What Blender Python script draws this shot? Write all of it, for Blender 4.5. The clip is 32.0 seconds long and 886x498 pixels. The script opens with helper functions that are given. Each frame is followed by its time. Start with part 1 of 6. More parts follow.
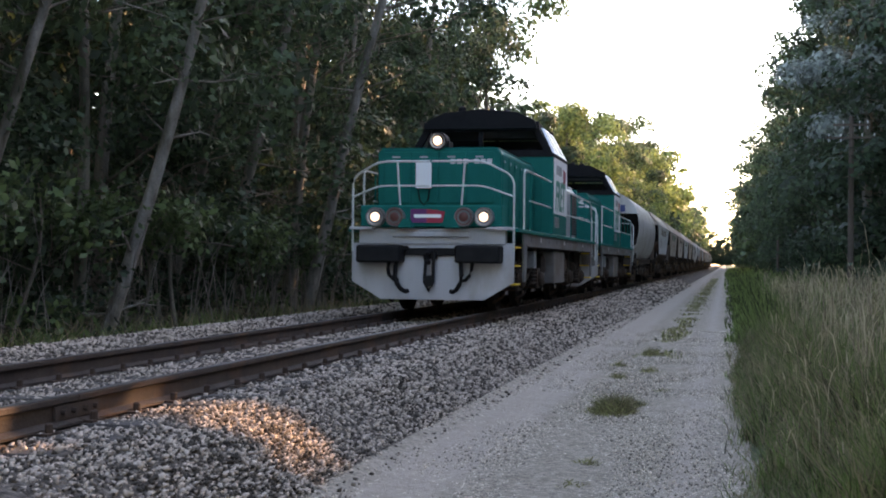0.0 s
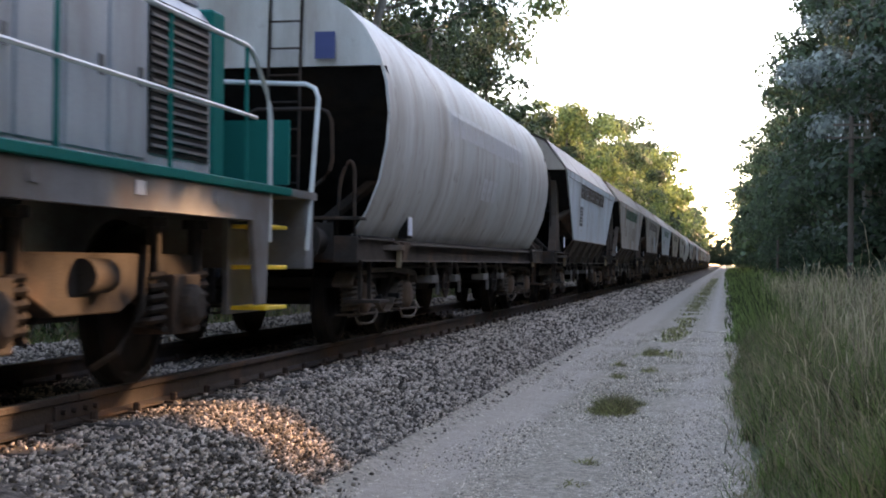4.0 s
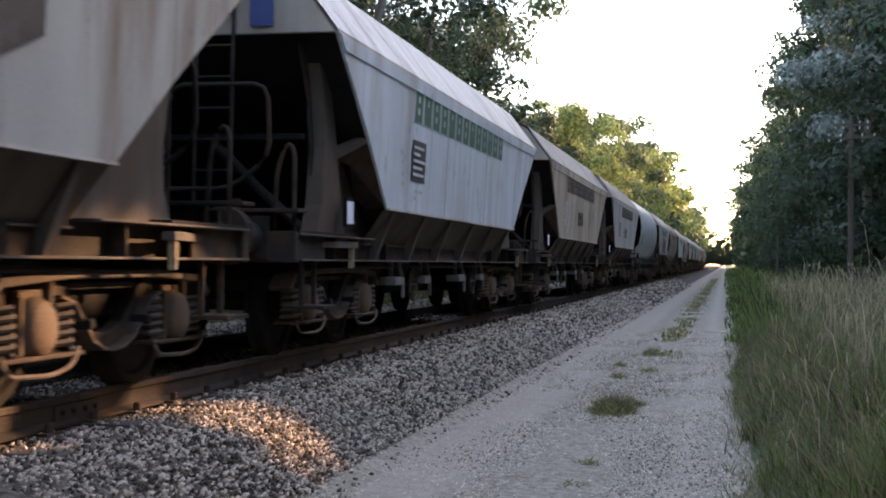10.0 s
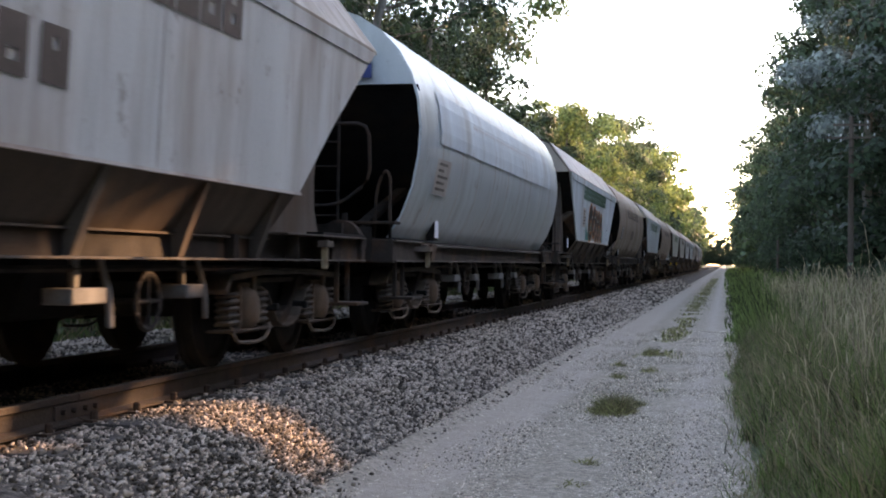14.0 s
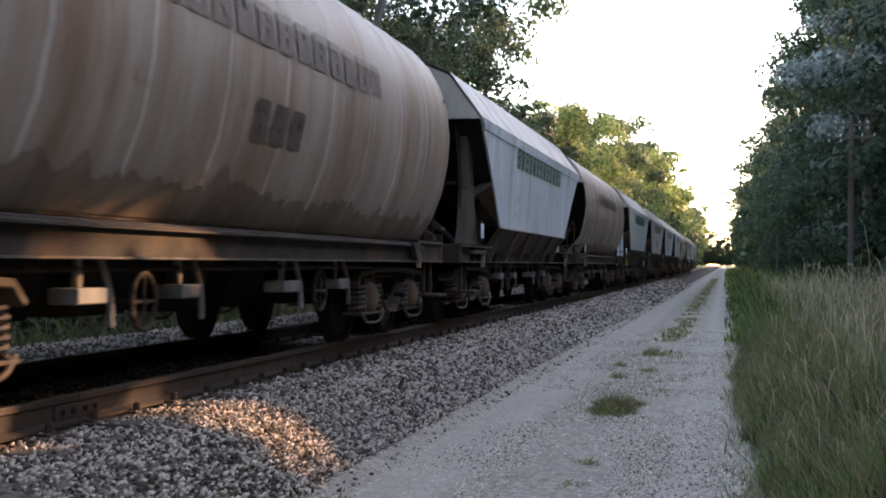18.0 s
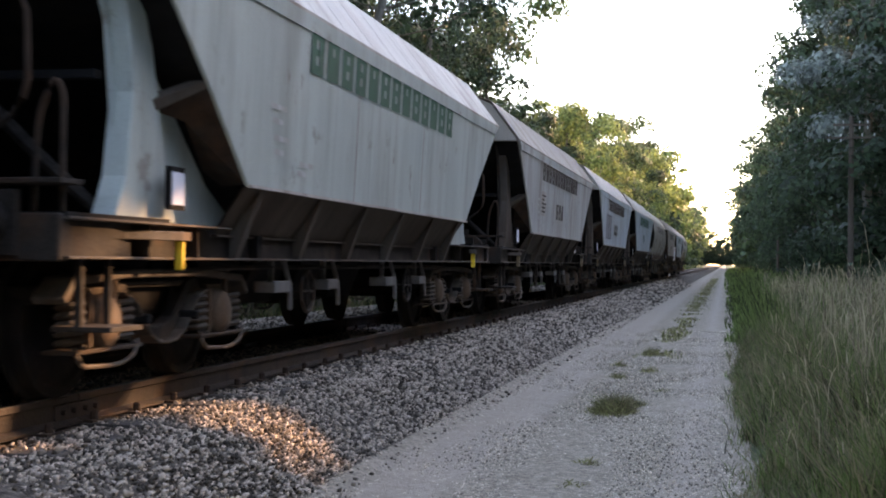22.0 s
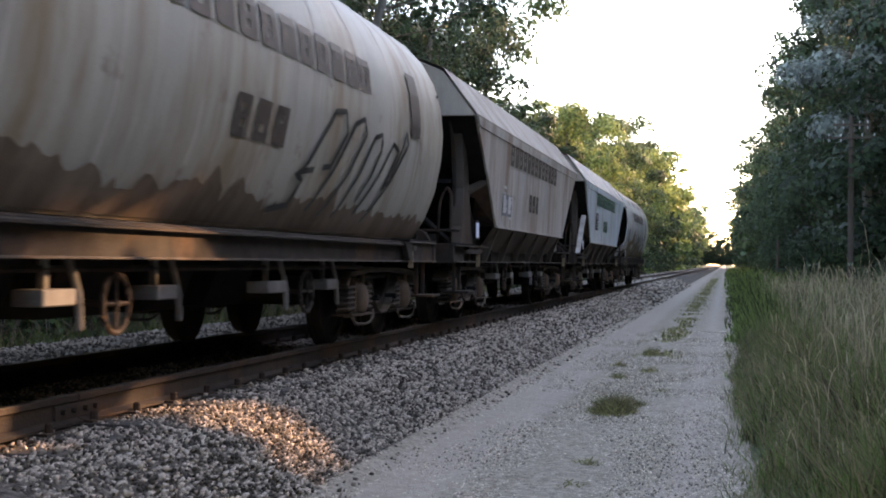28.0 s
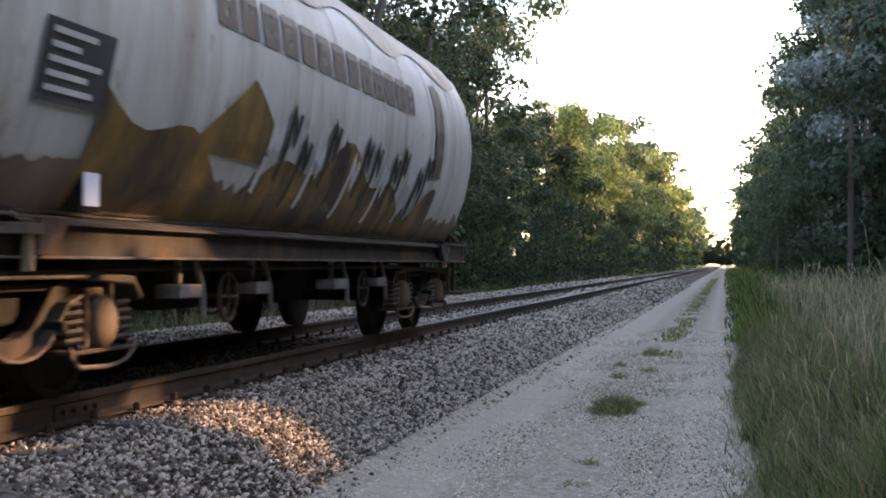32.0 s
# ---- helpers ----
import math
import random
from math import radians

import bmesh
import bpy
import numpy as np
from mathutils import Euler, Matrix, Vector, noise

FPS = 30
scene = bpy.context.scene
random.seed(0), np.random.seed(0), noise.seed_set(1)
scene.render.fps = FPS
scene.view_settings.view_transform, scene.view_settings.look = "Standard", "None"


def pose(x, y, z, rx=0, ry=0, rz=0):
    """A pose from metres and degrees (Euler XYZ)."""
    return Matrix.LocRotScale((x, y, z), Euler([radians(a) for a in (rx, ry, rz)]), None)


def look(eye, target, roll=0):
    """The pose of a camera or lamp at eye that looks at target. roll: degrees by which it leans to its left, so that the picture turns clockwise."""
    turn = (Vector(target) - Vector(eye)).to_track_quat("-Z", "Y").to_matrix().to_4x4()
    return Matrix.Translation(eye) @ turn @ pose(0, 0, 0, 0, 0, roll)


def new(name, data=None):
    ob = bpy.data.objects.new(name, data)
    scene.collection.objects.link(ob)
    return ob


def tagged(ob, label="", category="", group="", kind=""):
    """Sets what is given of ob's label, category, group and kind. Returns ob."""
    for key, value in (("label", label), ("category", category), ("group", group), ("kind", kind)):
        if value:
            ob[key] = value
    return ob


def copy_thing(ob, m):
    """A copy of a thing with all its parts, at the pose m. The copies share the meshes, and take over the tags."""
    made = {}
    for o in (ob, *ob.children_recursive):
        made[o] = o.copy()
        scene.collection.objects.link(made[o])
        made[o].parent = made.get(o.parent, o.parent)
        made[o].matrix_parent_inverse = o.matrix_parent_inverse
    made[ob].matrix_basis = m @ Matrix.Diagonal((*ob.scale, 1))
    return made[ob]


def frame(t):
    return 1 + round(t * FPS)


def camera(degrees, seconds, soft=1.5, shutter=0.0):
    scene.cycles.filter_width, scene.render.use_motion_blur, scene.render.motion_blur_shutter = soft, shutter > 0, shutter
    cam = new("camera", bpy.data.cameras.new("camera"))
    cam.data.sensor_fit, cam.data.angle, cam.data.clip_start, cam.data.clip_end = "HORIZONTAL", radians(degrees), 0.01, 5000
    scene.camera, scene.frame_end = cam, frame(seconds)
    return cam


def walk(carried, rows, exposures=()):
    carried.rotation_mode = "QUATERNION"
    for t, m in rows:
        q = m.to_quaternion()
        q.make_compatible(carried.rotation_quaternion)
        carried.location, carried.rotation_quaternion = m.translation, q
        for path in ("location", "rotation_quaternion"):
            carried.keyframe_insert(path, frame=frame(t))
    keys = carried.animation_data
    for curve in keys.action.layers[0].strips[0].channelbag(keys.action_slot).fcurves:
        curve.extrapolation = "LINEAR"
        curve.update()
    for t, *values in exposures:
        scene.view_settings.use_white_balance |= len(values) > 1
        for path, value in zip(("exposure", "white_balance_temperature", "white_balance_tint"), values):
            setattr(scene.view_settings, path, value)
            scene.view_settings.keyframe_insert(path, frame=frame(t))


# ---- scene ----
# ---------------------------------------------------------------- camera
TRACK = -4.6            # x of the track's centre line; rail tops at z = 0
EYE = Vector((0.0, 0.0, 0.814))
AIM = Vector((-0.20474, 0.97877, 0.00978))
cam = camera(36.32, 32.0, soft=1.9, shutter=0.2)
walk(cam, [(0.0, look(EYE, EYE + AIM * 10, 0.512)), (32.0, look(EYE, EYE + AIM * 10, 0.512))], exposures=[(0.0, 2.6, 7600, 22), (1.0, 2.61, 7600, 22), (3.0, 2.72, 7600, 22), (32.0, 2.72, 7600, 22)])

# way gone by the train, in metres, at each time
GONE = [(0.0, 0.63), (1.0, 10.28), (2.0, 19.75), (3.0, 29.2), (6.0, 58.53), (7.0, 67.98), (8.0, 77.96), (9.0, 87.46), (10.0, 96.96), (11.0, 106.5), (12.0, 116.2),
        (13.0, 125.84), (14.0, 135.36), (17.0, 163.85), (18.0, 173.4), (19.0, 182.87), (20.0, 192.5), (21.0, 202.1), (22.0, 211.73), (23.0, 221.45), (24.0, 231.37),
        (25.0, 241.3), (28.0, 270.8), (29.0, 280.6), (30.0, 290.45), (31.0, 300.7), (32.0, 310.6)]

# ---------------------------------------------------------------- light
SUN_AZ, SUN_EL = radians(44), radians(19)     # from +y clockwise, and up
TO_SUN = Vector((math.sin(SUN_AZ) * math.cos(SUN_EL), math.cos(SUN_AZ) * math.cos(SUN_EL), math.sin(SUN_EL)))
world = bpy.data.worlds.new("evening_sky")
scene.world = world
world.use_nodes = True
wt = world.node_tree
sky = wt.nodes.new("ShaderNodeTexSky")
sky.sky_type, sky.sun_disc = "NISHITA", False
sky.sun_elevation, sky.sun_rotation = SUN_EL, SUN_AZ
sky.air_density, sky.dust_density, sky.ozone_density = 1.0, 0.9, 1.0
wt.links.new(sky.outputs[0], wt.nodes["Background"].inputs[0])
wt.nodes["Background"].inputs[1].default_value = 0.15
lamp = bpy.data.lights.new("sun", "SUN")
lamp.energy, lamp.angle, lamp.color = 2.1, radians(0.5), (1.0, 0.66, 0.38)
sun = new("sun", lamp)
sun.matrix_world = look(TO_SUN * 100, (0, 0, 0))


# ---------------------------------------------------------------- materials
def mat(name, base, rough=0.6, metal=0.0, var=0.25, scale=6.0, dirt=None, dirt_at=0.55, dirt_scale=1.2, stretch=(1, 1, 1), bump=0.15, fine=60.0, island=0.0, objrand=0.0, spec=0.4):
    """A painted, worn or grainy surface: two scales of noise in the colour, a stain colour, fine relief."""
    m = bpy.data.materials.new(name)
    m.use_nodes = True
    nt = m.node_tree
    n, l = nt.nodes, nt.links
    p = n["Principled BSDF"]
    p.inputs["Roughness"].default_value, p.inputs["Metallic"].default_value = rough, metal
    p.inputs["Specular IOR Level"].default_value = spec
    tc = n.new("ShaderNodeTexCoord")
    mp = n.new("ShaderNodeMapping")
    mp.inputs["Scale"].default_value = stretch
    l.new(tc.outputs["Object"], mp.inputs[0])
    big, small = n.new("ShaderNodeTexNoise"), n.new("ShaderNodeTexNoise")
    for t, s, d in ((big, scale, 4), (small, fine, 3)):
        t.inputs["Scale"].default_value, t.inputs["Detail"].default_value = s, d
    l.new(mp.outputs[0], big.inputs["Vector"])
    l.new(tc.outputs["Object"], small.inputs["Vector"])
    add = n.new("ShaderNodeMath")
    add.operation = "ADD"
    l.new(big.outputs["Fac"], add.inputs[0])
    half = n.new("ShaderNodeMath")
    half.operation, half.inputs[1].default_value = "MULTIPLY_ADD", 0.5
    half.inputs[2].default_value = -0.25
    l.new(small.outputs["Fac"], half.inputs[0])
    l.new(half.outputs[0], add.inputs[1])
    rnd = add.outputs[0]
    if island or objrand:
        src = n.new("ShaderNodeNewGeometry" if island else "ShaderNodeObjectInfo").outputs["Random Per Island" if island else "Random"]
        k = n.new("ShaderNodeMath")
        k.operation, k.inputs[1].default_value, k.inputs[2].default_value = "MULTIPLY_ADD", island or objrand, -0.5 * (island or objrand)
        l.new(src, k.inputs[0])
        add2 = n.new("ShaderNodeMath")
        add2.operation = "ADD"
        l.new(rnd, add2.inputs[0])
        l.new(k.outputs[0], add2.inputs[1])
        rnd = add2.outputs[0]
    ramp = n.new("ShaderNodeValToRGB")
    e = ramp.color_ramp.elements
    e[0].position, e[1].position = 0.25, 0.75
    e[0].color = (*[c * (1 - var) for c in base], 1)
    e[1].color = (*[min(1, c * (1 + var)) for c in base], 1)
    l.new(rnd, ramp.inputs[0])
    col = ramp.outputs[0]
    if dirt:
        dn = n.new("ShaderNodeTexNoise")
        dn.inputs["Scale"].default_value, dn.inputs["Detail"].default_value, dn.inputs["Roughness"].default_value = dirt_scale, 6, 0.65
        l.new(mp.outputs[0], dn.inputs["Vector"])
        dr = n.new("ShaderNodeMapRange")
        dr.inputs[1].default_value, dr.inputs[2].default_value = dirt_at - 0.08, dirt_at + 0.14
        l.new(dn.outputs["Fac"], dr.inputs[0])
        mx = n.new("ShaderNodeMix")
        mx.data_type = "RGBA"
        mx.inputs[7].default_value = (*dirt, 1)
        l.new(dr.outputs[0], mx.inputs[0])
        l.new(col, mx.inputs[6])
        col = mx.outputs[2]
    l.new(col, p.inputs["Base Color"])
    if bump:
        b = n.new("ShaderNodeBump")
        b.inputs["Strength"].default_value, b.inputs["Distance"].default_value = bump, 0.02
        l.new(small.outputs["Fac"], b.inputs["Height"])
        l.new(b.outputs[0], p.inputs["Normal"])
    return m


def leaf_mat(name, base, var=0.5, thru=0.35):
    m = mat(name, base, 0.55, var=var, scale=1.5, island=0.7, bump=0, spec=0.3)
    nt = m.node_tree
    p = nt.nodes["Principled BSDF"]
    col = p.inputs["Base Color"].links[0].from_socket
    tr = nt.nodes.new("ShaderNodeBsdfTranslucent")
    hs = nt.nodes.new("ShaderNodeHueSaturation")
    hs.inputs["Hue"].default_value, hs.inputs["Saturation"].default_value, hs.inputs["Value"].default_value = 0.485, 1.0, 1.3
    nt.links.new(col, hs.inputs["Color"])
    nt.links.new(hs.outputs[0], tr.inputs[0])
    mix = nt.nodes.new("ShaderNodeMixShader")
    mix.inputs[0].default_value = thru
    nt.links.new(p.outputs[0], mix.inputs[1])
    nt.links.new(tr.outputs[0], mix.inputs[2])
    nt.links.new(mix.outputs[0], nt.nodes["Material Output"].inputs[0])
    return m


def glow(name, colour, strength):
    m = bpy.data.materials.new(name)
    m.use_nodes = True
    p = m.node_tree.nodes["Principled BSDF"]
    p.inputs["Base Color"].default_value = (*colour, 1)
    p.inputs["Emission Color"].default_value = (*colour, 1)
    p.inputs["Emission Strength"].default_value = strength
    return m


GREEN = mat("loco_green_paint", (0.0, 0.125, 0.106), 0.55, var=0.12, scale=2, dirt=(0.0, 0.09, 0.076), dirt_at=0.62, stretch=(1, 1, 0.3), bump=0.04, spec=0.03)
WHITE = mat("dirty_white_paint", (0.43, 0.445, 0.47), 0.5, var=0.12, scale=3, dirt=(0.3, 0.28, 0.26), dirt_at=0.6, stretch=(1, 1, 0.4), bump=0.05)
CLEAN_WHITE = mat("white_panel_paint", (0.78, 0.8, 0.82), 0.45, var=0.05, scale=3, bump=0.02)
RAIL_WHITE = mat("pale_handrail_paint", (0.5, 0.53, 0.51), 0.45, var=0.15, scale=8, bump=0.03)
HOOD_GREY = mat("hood_grey_paint", (0.3, 0.33, 0.35), 0.45, var=0.15, scale=3, dirt=(0.16, 0.16, 0.16), stretch=(1, 1, 0.3), bump=0.05)
FRAME_GREY = mat("frame_grey_paint", (0.13, 0.135, 0.14), 0.55, var=0.25, scale=4, dirt=(0.09, 0.07, 0.055), dirt_at=0.52, bump=0.08)
# grime colour taken to near-black, with the shade of recesses painted in
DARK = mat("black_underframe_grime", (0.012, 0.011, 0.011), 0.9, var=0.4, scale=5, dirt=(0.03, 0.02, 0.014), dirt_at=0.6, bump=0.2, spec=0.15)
BLACK = mat("black_rubber", (0.012, 0.012, 0.013), 0.7, var=0.3, bump=0.1, spec=0.15)
CAB_BLACK = mat("cab_black_paint", (0.012, 0.012, 0.014), 0.7, var=0.2, bump=0.03, spec=0.1)
PALE_PAINT = mat("worn_cream_paint", (0.23, 0.18, 0.115), 0.7, var=0.3, dirt=(0.12, 0.07, 0.04), dirt_at=0.6, dirt_scale=8, bump=0.1)
YELLOW = mat("yellow_step_paint", (0.75, 0.5, 0.03), 0.5, var=0.2, bump=0.05)
STEEL = mat("worn_steel", (0.28, 0.27, 0.26), 0.4, 0.8, var=0.25, bump=0.08)
DUSTY_BROWN = mat("dusty_brown_hopper_paint", (0.085, 0.064, 0.049), 0.75, var=0.35, scale=2.5, dirt=(0.06, 0.042, 0.032), dirt_at=0.52, stretch=(1, 1.5, 0.5), bump=0.1, spec=0.2)
GRIME_STEEL = mat("brown_dusty_steel", (0.032, 0.026, 0.022), 0.85, var=0.5, scale=5, dirt=(0.095, 0.05, 0.028), dirt_at=0.6, bump=0.2, spec=0.18)
CAST_STEEL = mat("dusty_cast_steel", (0.075, 0.063, 0.053), 0.8, var=0.45, scale=7, dirt=(0.12, 0.07, 0.04), dirt_at=0.58, bump=0.25, spec=0.2)
POST_STEEL = mat("dusty_grey_brown_paint", (0.085, 0.072, 0.061), 0.75, var=0.3, scale=3, dirt=(0.075, 0.048, 0.033), dirt_at=0.52, stretch=(1, 1.5, 0.4), bump=0.1, spec=0.2)
BOX_GREY = mat("scuffed_grey_box_paint", (0.15, 0.145, 0.14), 0.7, var=0.3, scale=6, dirt=(0.09, 0.07, 0.055), dirt_at=0.55, bump=0.1, spec=0.2)
RED = mat("dark_red_sign", (0.32, 0.02, 0.05), 0.5, var=0.1, bump=0)
PURPLE = mat("purple_sign", (0.12, 0.02, 0.12), 0.5, var=0.1, bump=0)
LAMP_ON = glow("lit_headlamp", (1.0, 0.74, 0.48), 0.42)
LENS = mat("unlit_lens", (0.1, 0.03, 0.026), 0.35, var=0.1, bump=0)
RUST = mat("rusty_rail_steel", (0.034, 0.024, 0.019), 0.9, var=0.4, scale=5, dirt=(0.085, 0.042, 0.022), dirt_at=0.57, bump=0.25)
RAILTOP = mat("worn_rail_head", (0.075, 0.065, 0.058), 0.42, 0.4, var=0.2, stretch=(1, 0.1, 1), bump=0.05)
SLEEPER = mat("weathered_sleeper_wood", (0.07, 0.06, 0.052), 0.9, var=0.4, scale=3, stretch=(0.3, 3, 1), bump=0.5)
STONE = mat("ballast_stone", (0.305, 0.253, 0.208), 0.9, var=0.78, scale=3, island=1.15, fine=90, bump=0.3, spec=0.2)
STONE_BED = mat("ballast_bed", (0.15, 0.128, 0.108), 0.95, var=0.75, scale=14, fine=38, dirt=(0.05, 0.042, 0.036), dirt_scale=22, dirt_at=0.5, bump=1.0, spec=0.1)
PATH = mat("chalk_gravel_path", (0.3, 0.252, 0.195), 0.92, var=0.6, scale=24, fine=60, dirt=(0.19, 0.165, 0.12), dirt_at=0.56, dirt_scale=7, bump=0.9)


def worn_tracks(m, colour, tracks):
    """Two smooth, paler bands pressed into the gravel by wheels; tracks are rows of centre x, half width."""
    n, l = m.node_tree.nodes, m.node_tree.links
    p = n["Principled BSDF"]
    old = p.inputs["Base Color"].links[0].from_socket
    tc, sep = n.new("ShaderNodeTexCoord"), n.new("ShaderNodeSeparateXYZ")
    wob, spot = n.new("ShaderNodeTexNoise"), n.new("ShaderNodeTexNoise")
    for t, s in ((wob, 0.9), (spot, 26.0)):
        t.inputs["Scale"].default_value, t.inputs["Detail"].default_value = s, 8
        t.inputs["Roughness"].default_value = 0.7
        l.new(tc.outputs["Object"], t.inputs["Vector"])
    l.new(tc.outputs["Object"], sep.inputs[0])

    def sum_of(op, a, b):
        k = n.new("ShaderNodeMath")
        k.operation = op
        for i, q in enumerate((a, b)):
            if isinstance(q, float):
                k.inputs[i].default_value = q
            else:
                l.new(q, k.inputs[i])
        return k.outputs[0]
    x = sum_of("ADD", sep.outputs[0], sum_of("MULTIPLY", sum_of("SUBTRACT", wob.outputs["Fac"], 0.5), 0.5))
    masks = []
    for c, half in tracks:
        r = n.new("ShaderNodeMapRange")
        r.inputs[1].default_value, r.inputs[2].default_value = half + 0.14, half - 0.1
        l.new(sum_of("ABSOLUTE", sum_of("SUBTRACT", x, c), 0.0), r.inputs[0])
        masks.append(r.outputs[0])
    ramp = n.new("ShaderNodeValToRGB")
    e = ramp.color_ramp.elements
    e[0].position, e[1].position = 0.3, 0.7
    e[0].color, e[1].color = (*[c * 0.84 for c in colour], 1), (*[c * 1.12 for c in colour], 1)
    l.new(spot.outputs["Fac"], ramp.inputs[0])
    mx = n.new("ShaderNodeMix")
    mx.data_type = "RGBA"
    l.new(sum_of("MULTIPLY", sum_of("MAXIMUM", masks[0], masks[1]), 0.55), mx.inputs[0])
    l.new(old, mx.inputs[6])
    l.new(ramp.outputs[0], mx.inputs[7])
    l.new(mx.outputs[2], p.inputs["Base Color"])


worn_tracks(PATH, (0.41, 0.343, 0.285), ((-2.02, 0.32), (-0.28, 0.12)))
PEBBLE = mat("path_pebble", (0.46, 0.39, 0.305), 0.85, var=0.65, island=1.2, bump=0.2)
SOIL = mat("forest_soil", (0.05, 0.042, 0.03), 0.95, var=0.5, scale=1.2, dirt=(0.04, 0.06, 0.02), bump=0.8)
TURF = mat("grass_ground", (0.06, 0.08, 0.03), 0.95, var=0.5, scale=1.5, bump=0.8)
BARK = mat("grey_brown_bark", (0.15, 0.13, 0.105), 0.9, var=0.5, scale=3, stretch=(3, 3, 0.6), dirt=(0.07, 0.075, 0.045), dirt_at=0.55, bump=0.8, fine=30)
PALE_BARK = mat("pale_bark", (0.2, 0.185, 0.165), 0.9, var=0.4, scale=4, stretch=(2, 2, 0.6), dirt=(0.07, 0.065, 0.05), dirt_at=0.5, bump=0.5, fine=30, spec=0.15)
LEAF = leaf_mat("leaf_mid_green", (0.062, 0.098, 0.04))
LEAF_DARK = leaf_mat("leaf_dark_green", (0.031, 0.054, 0.028))
LEAF_MOSS = leaf_mat("leaf_moss_green", (0.043, 0.07, 0.034))
# yellow-green raised in brightness: sunlight on the far trees is in the colour
LEAF_SUNLIT_YELLOW = leaf_mat("leaf_yellow_green", (0.14, 0.19, 0.06), thru=0.45)
LEAF_GREY = leaf_mat("leaf_silver_grey", (0.17, 0.2, 0.18), thru=0.2)
BLADE = leaf_mat("grass_blade", (0.085, 0.123, 0.038), var=0.85)
TUFT_BLADE = leaf_mat("olive_tuft_blade", (0.2, 0.2, 0.085), var=0.6)
PALE_BLADE = leaf_mat("pale_grass_blade", (0.15, 0.17, 0.075), var=0.6)
DRY_BLADE = leaf_mat("dry_grass_blade", (0.2, 0.165, 0.1), var=0.5)
STRAW = leaf_mat("seed_head_straw", (0.33, 0.28, 0.18), thru=0.2)
POLE_WOOD = mat("creosoted_pole_wood", (0.09, 0.07, 0.055), 0.85, var=0.3, stretch=(4, 4, 0.4), bump=0.4)
PORCELAIN = mat("white_porcelain", (0.5, 0.52, 0.5), 0.35, var=0.05, bump=0)
PAPER = mat("white_label_card", (0.75, 0.77, 0.85), 0.6, var=0.08, bump=0)


def wagon_paint(name, base, dirt, at, rough=0.55):
    """Faded paint with cloudy stains, and narrow rain streaks of dust running down it."""
    m = mat(name, [c * 1.2 for c in base], rough, var=0.14, scale=1.2, dirt=[c * 1.1 for c in dirt], dirt_at=at, dirt_scale=1.1, stretch=(1.0, 1.6, 0.28), bump=0.06, spec=0.3)
    n, l = m.node_tree.nodes, m.node_tree.links
    p = n["Principled BSDF"]
    old = p.inputs["Base Color"].links[0].from_socket
    tc = n.new("ShaderNodeTexCoord")
    for stretch, lo, hi, amount, colour in (((1, 7.0, 0.35), 0.52, 0.72, 0.45, [c * 0.75 for c in dirt]), ((3, 3.0, 3.0), 0.6, 0.68, 0.5, (0.15, 0.085, 0.05))):
        mp, tx, r, mx = n.new("ShaderNodeMapping"), n.new("ShaderNodeTexNoise"), n.new("ShaderNodeMapRange"), n.new("ShaderNodeMix")
        mp.inputs["Scale"].default_value = stretch
        tx.inputs["Scale"].default_value, tx.inputs["Detail"].default_value, tx.inputs["Roughness"].default_value = 1.0, 7, 0.7
        r.inputs[1].default_value, r.inputs[2].default_value, r.inputs[4].default_value = lo, hi, amount
        mx.data_type = "RGBA"
        mx.inputs[7].default_value = (*colour, 1)
        l.new(tc.outputs["Object"], mp.inputs[0])
        l.new(mp.outputs[0], tx.inputs["Vector"])
        l.new(tx.outputs["Fac"], r.inputs[0])
        l.new(r.outputs[0], mx.inputs[0])
        l.new(old, mx.inputs[6])
        old = mx.outputs[2]
    l.new(old, p.inputs["Base Color"])
    return m


BLUE_GREY = wagon_paint("blue_grey_wagon_paint", (0.42, 0.475, 0.5), (0.31, 0.32, 0.31), 0.58)
LIGHT_GREY = wagon_paint("light_grey_wagon_paint", (0.405, 0.415, 0.4), (0.3, 0.27, 0.24), 0.54)
RUST_GREY = wagon_paint("rust_streaked_grey_paint", (0.37, 0.35, 0.32), (0.22, 0.15, 0.1), 0.54)
BEIGE = wagon_paint("brown_stained_grey_paint", (0.38, 0.34, 0.28), (0.25, 0.18, 0.12), 0.53)
BROWN = wagon_paint("brown_weathered_paint", (0.27, 0.225, 0.19), (0.17, 0.11, 0.075), 0.5)
SILVER = wagon_paint("silver_wagon_paint", (0.36, 0.395, 0.4), (0.27, 0.28, 0.27), 0.6, 0.36)
CREAM = wagon_paint("cream_grey_wagon_paint", (0.335, 0.32, 0.28), (0.24, 0.18, 0.12), 0.54)
GREEN_GREY = wagon_paint("green_grey_wagon_paint", (0.37, 0.41, 0.38), (0.29, 0.3, 0.27), 0.58)
ROOF_GREY = wagon_paint("weathered_roof_paint", (0.42, 0.388, 0.35), (0.26, 0.2, 0.17), 0.54, 0.6)
INK_FAINT = mat("faint_pale_lettering", (0.5, 0.51, 0.5), 0.6, var=0.2, dirt=(0.4, 0.38, 0.34), dirt_at=0.5, dirt_scale=4, bump=0)
BROWN_ROOF = wagon_paint("brown_dusty_roof_paint", (0.28, 0.245, 0.21), (0.19, 0.15, 0.12), 0.52, 0.7)
INK_BROWN = mat("faded_brown_lettering", (0.075, 0.055, 0.045), 0.6, var=0.3, scale=5, dirt=(0.25, 0.23, 0.21), dirt_at=0.62, bump=0)
INK_GREEN = mat("faded_green_lettering", (0.04, 0.12, 0.075), 0.6, var=0.3, scale=5, dirt=(0.3, 0.3, 0.28), dirt_at=0.63, bump=0)
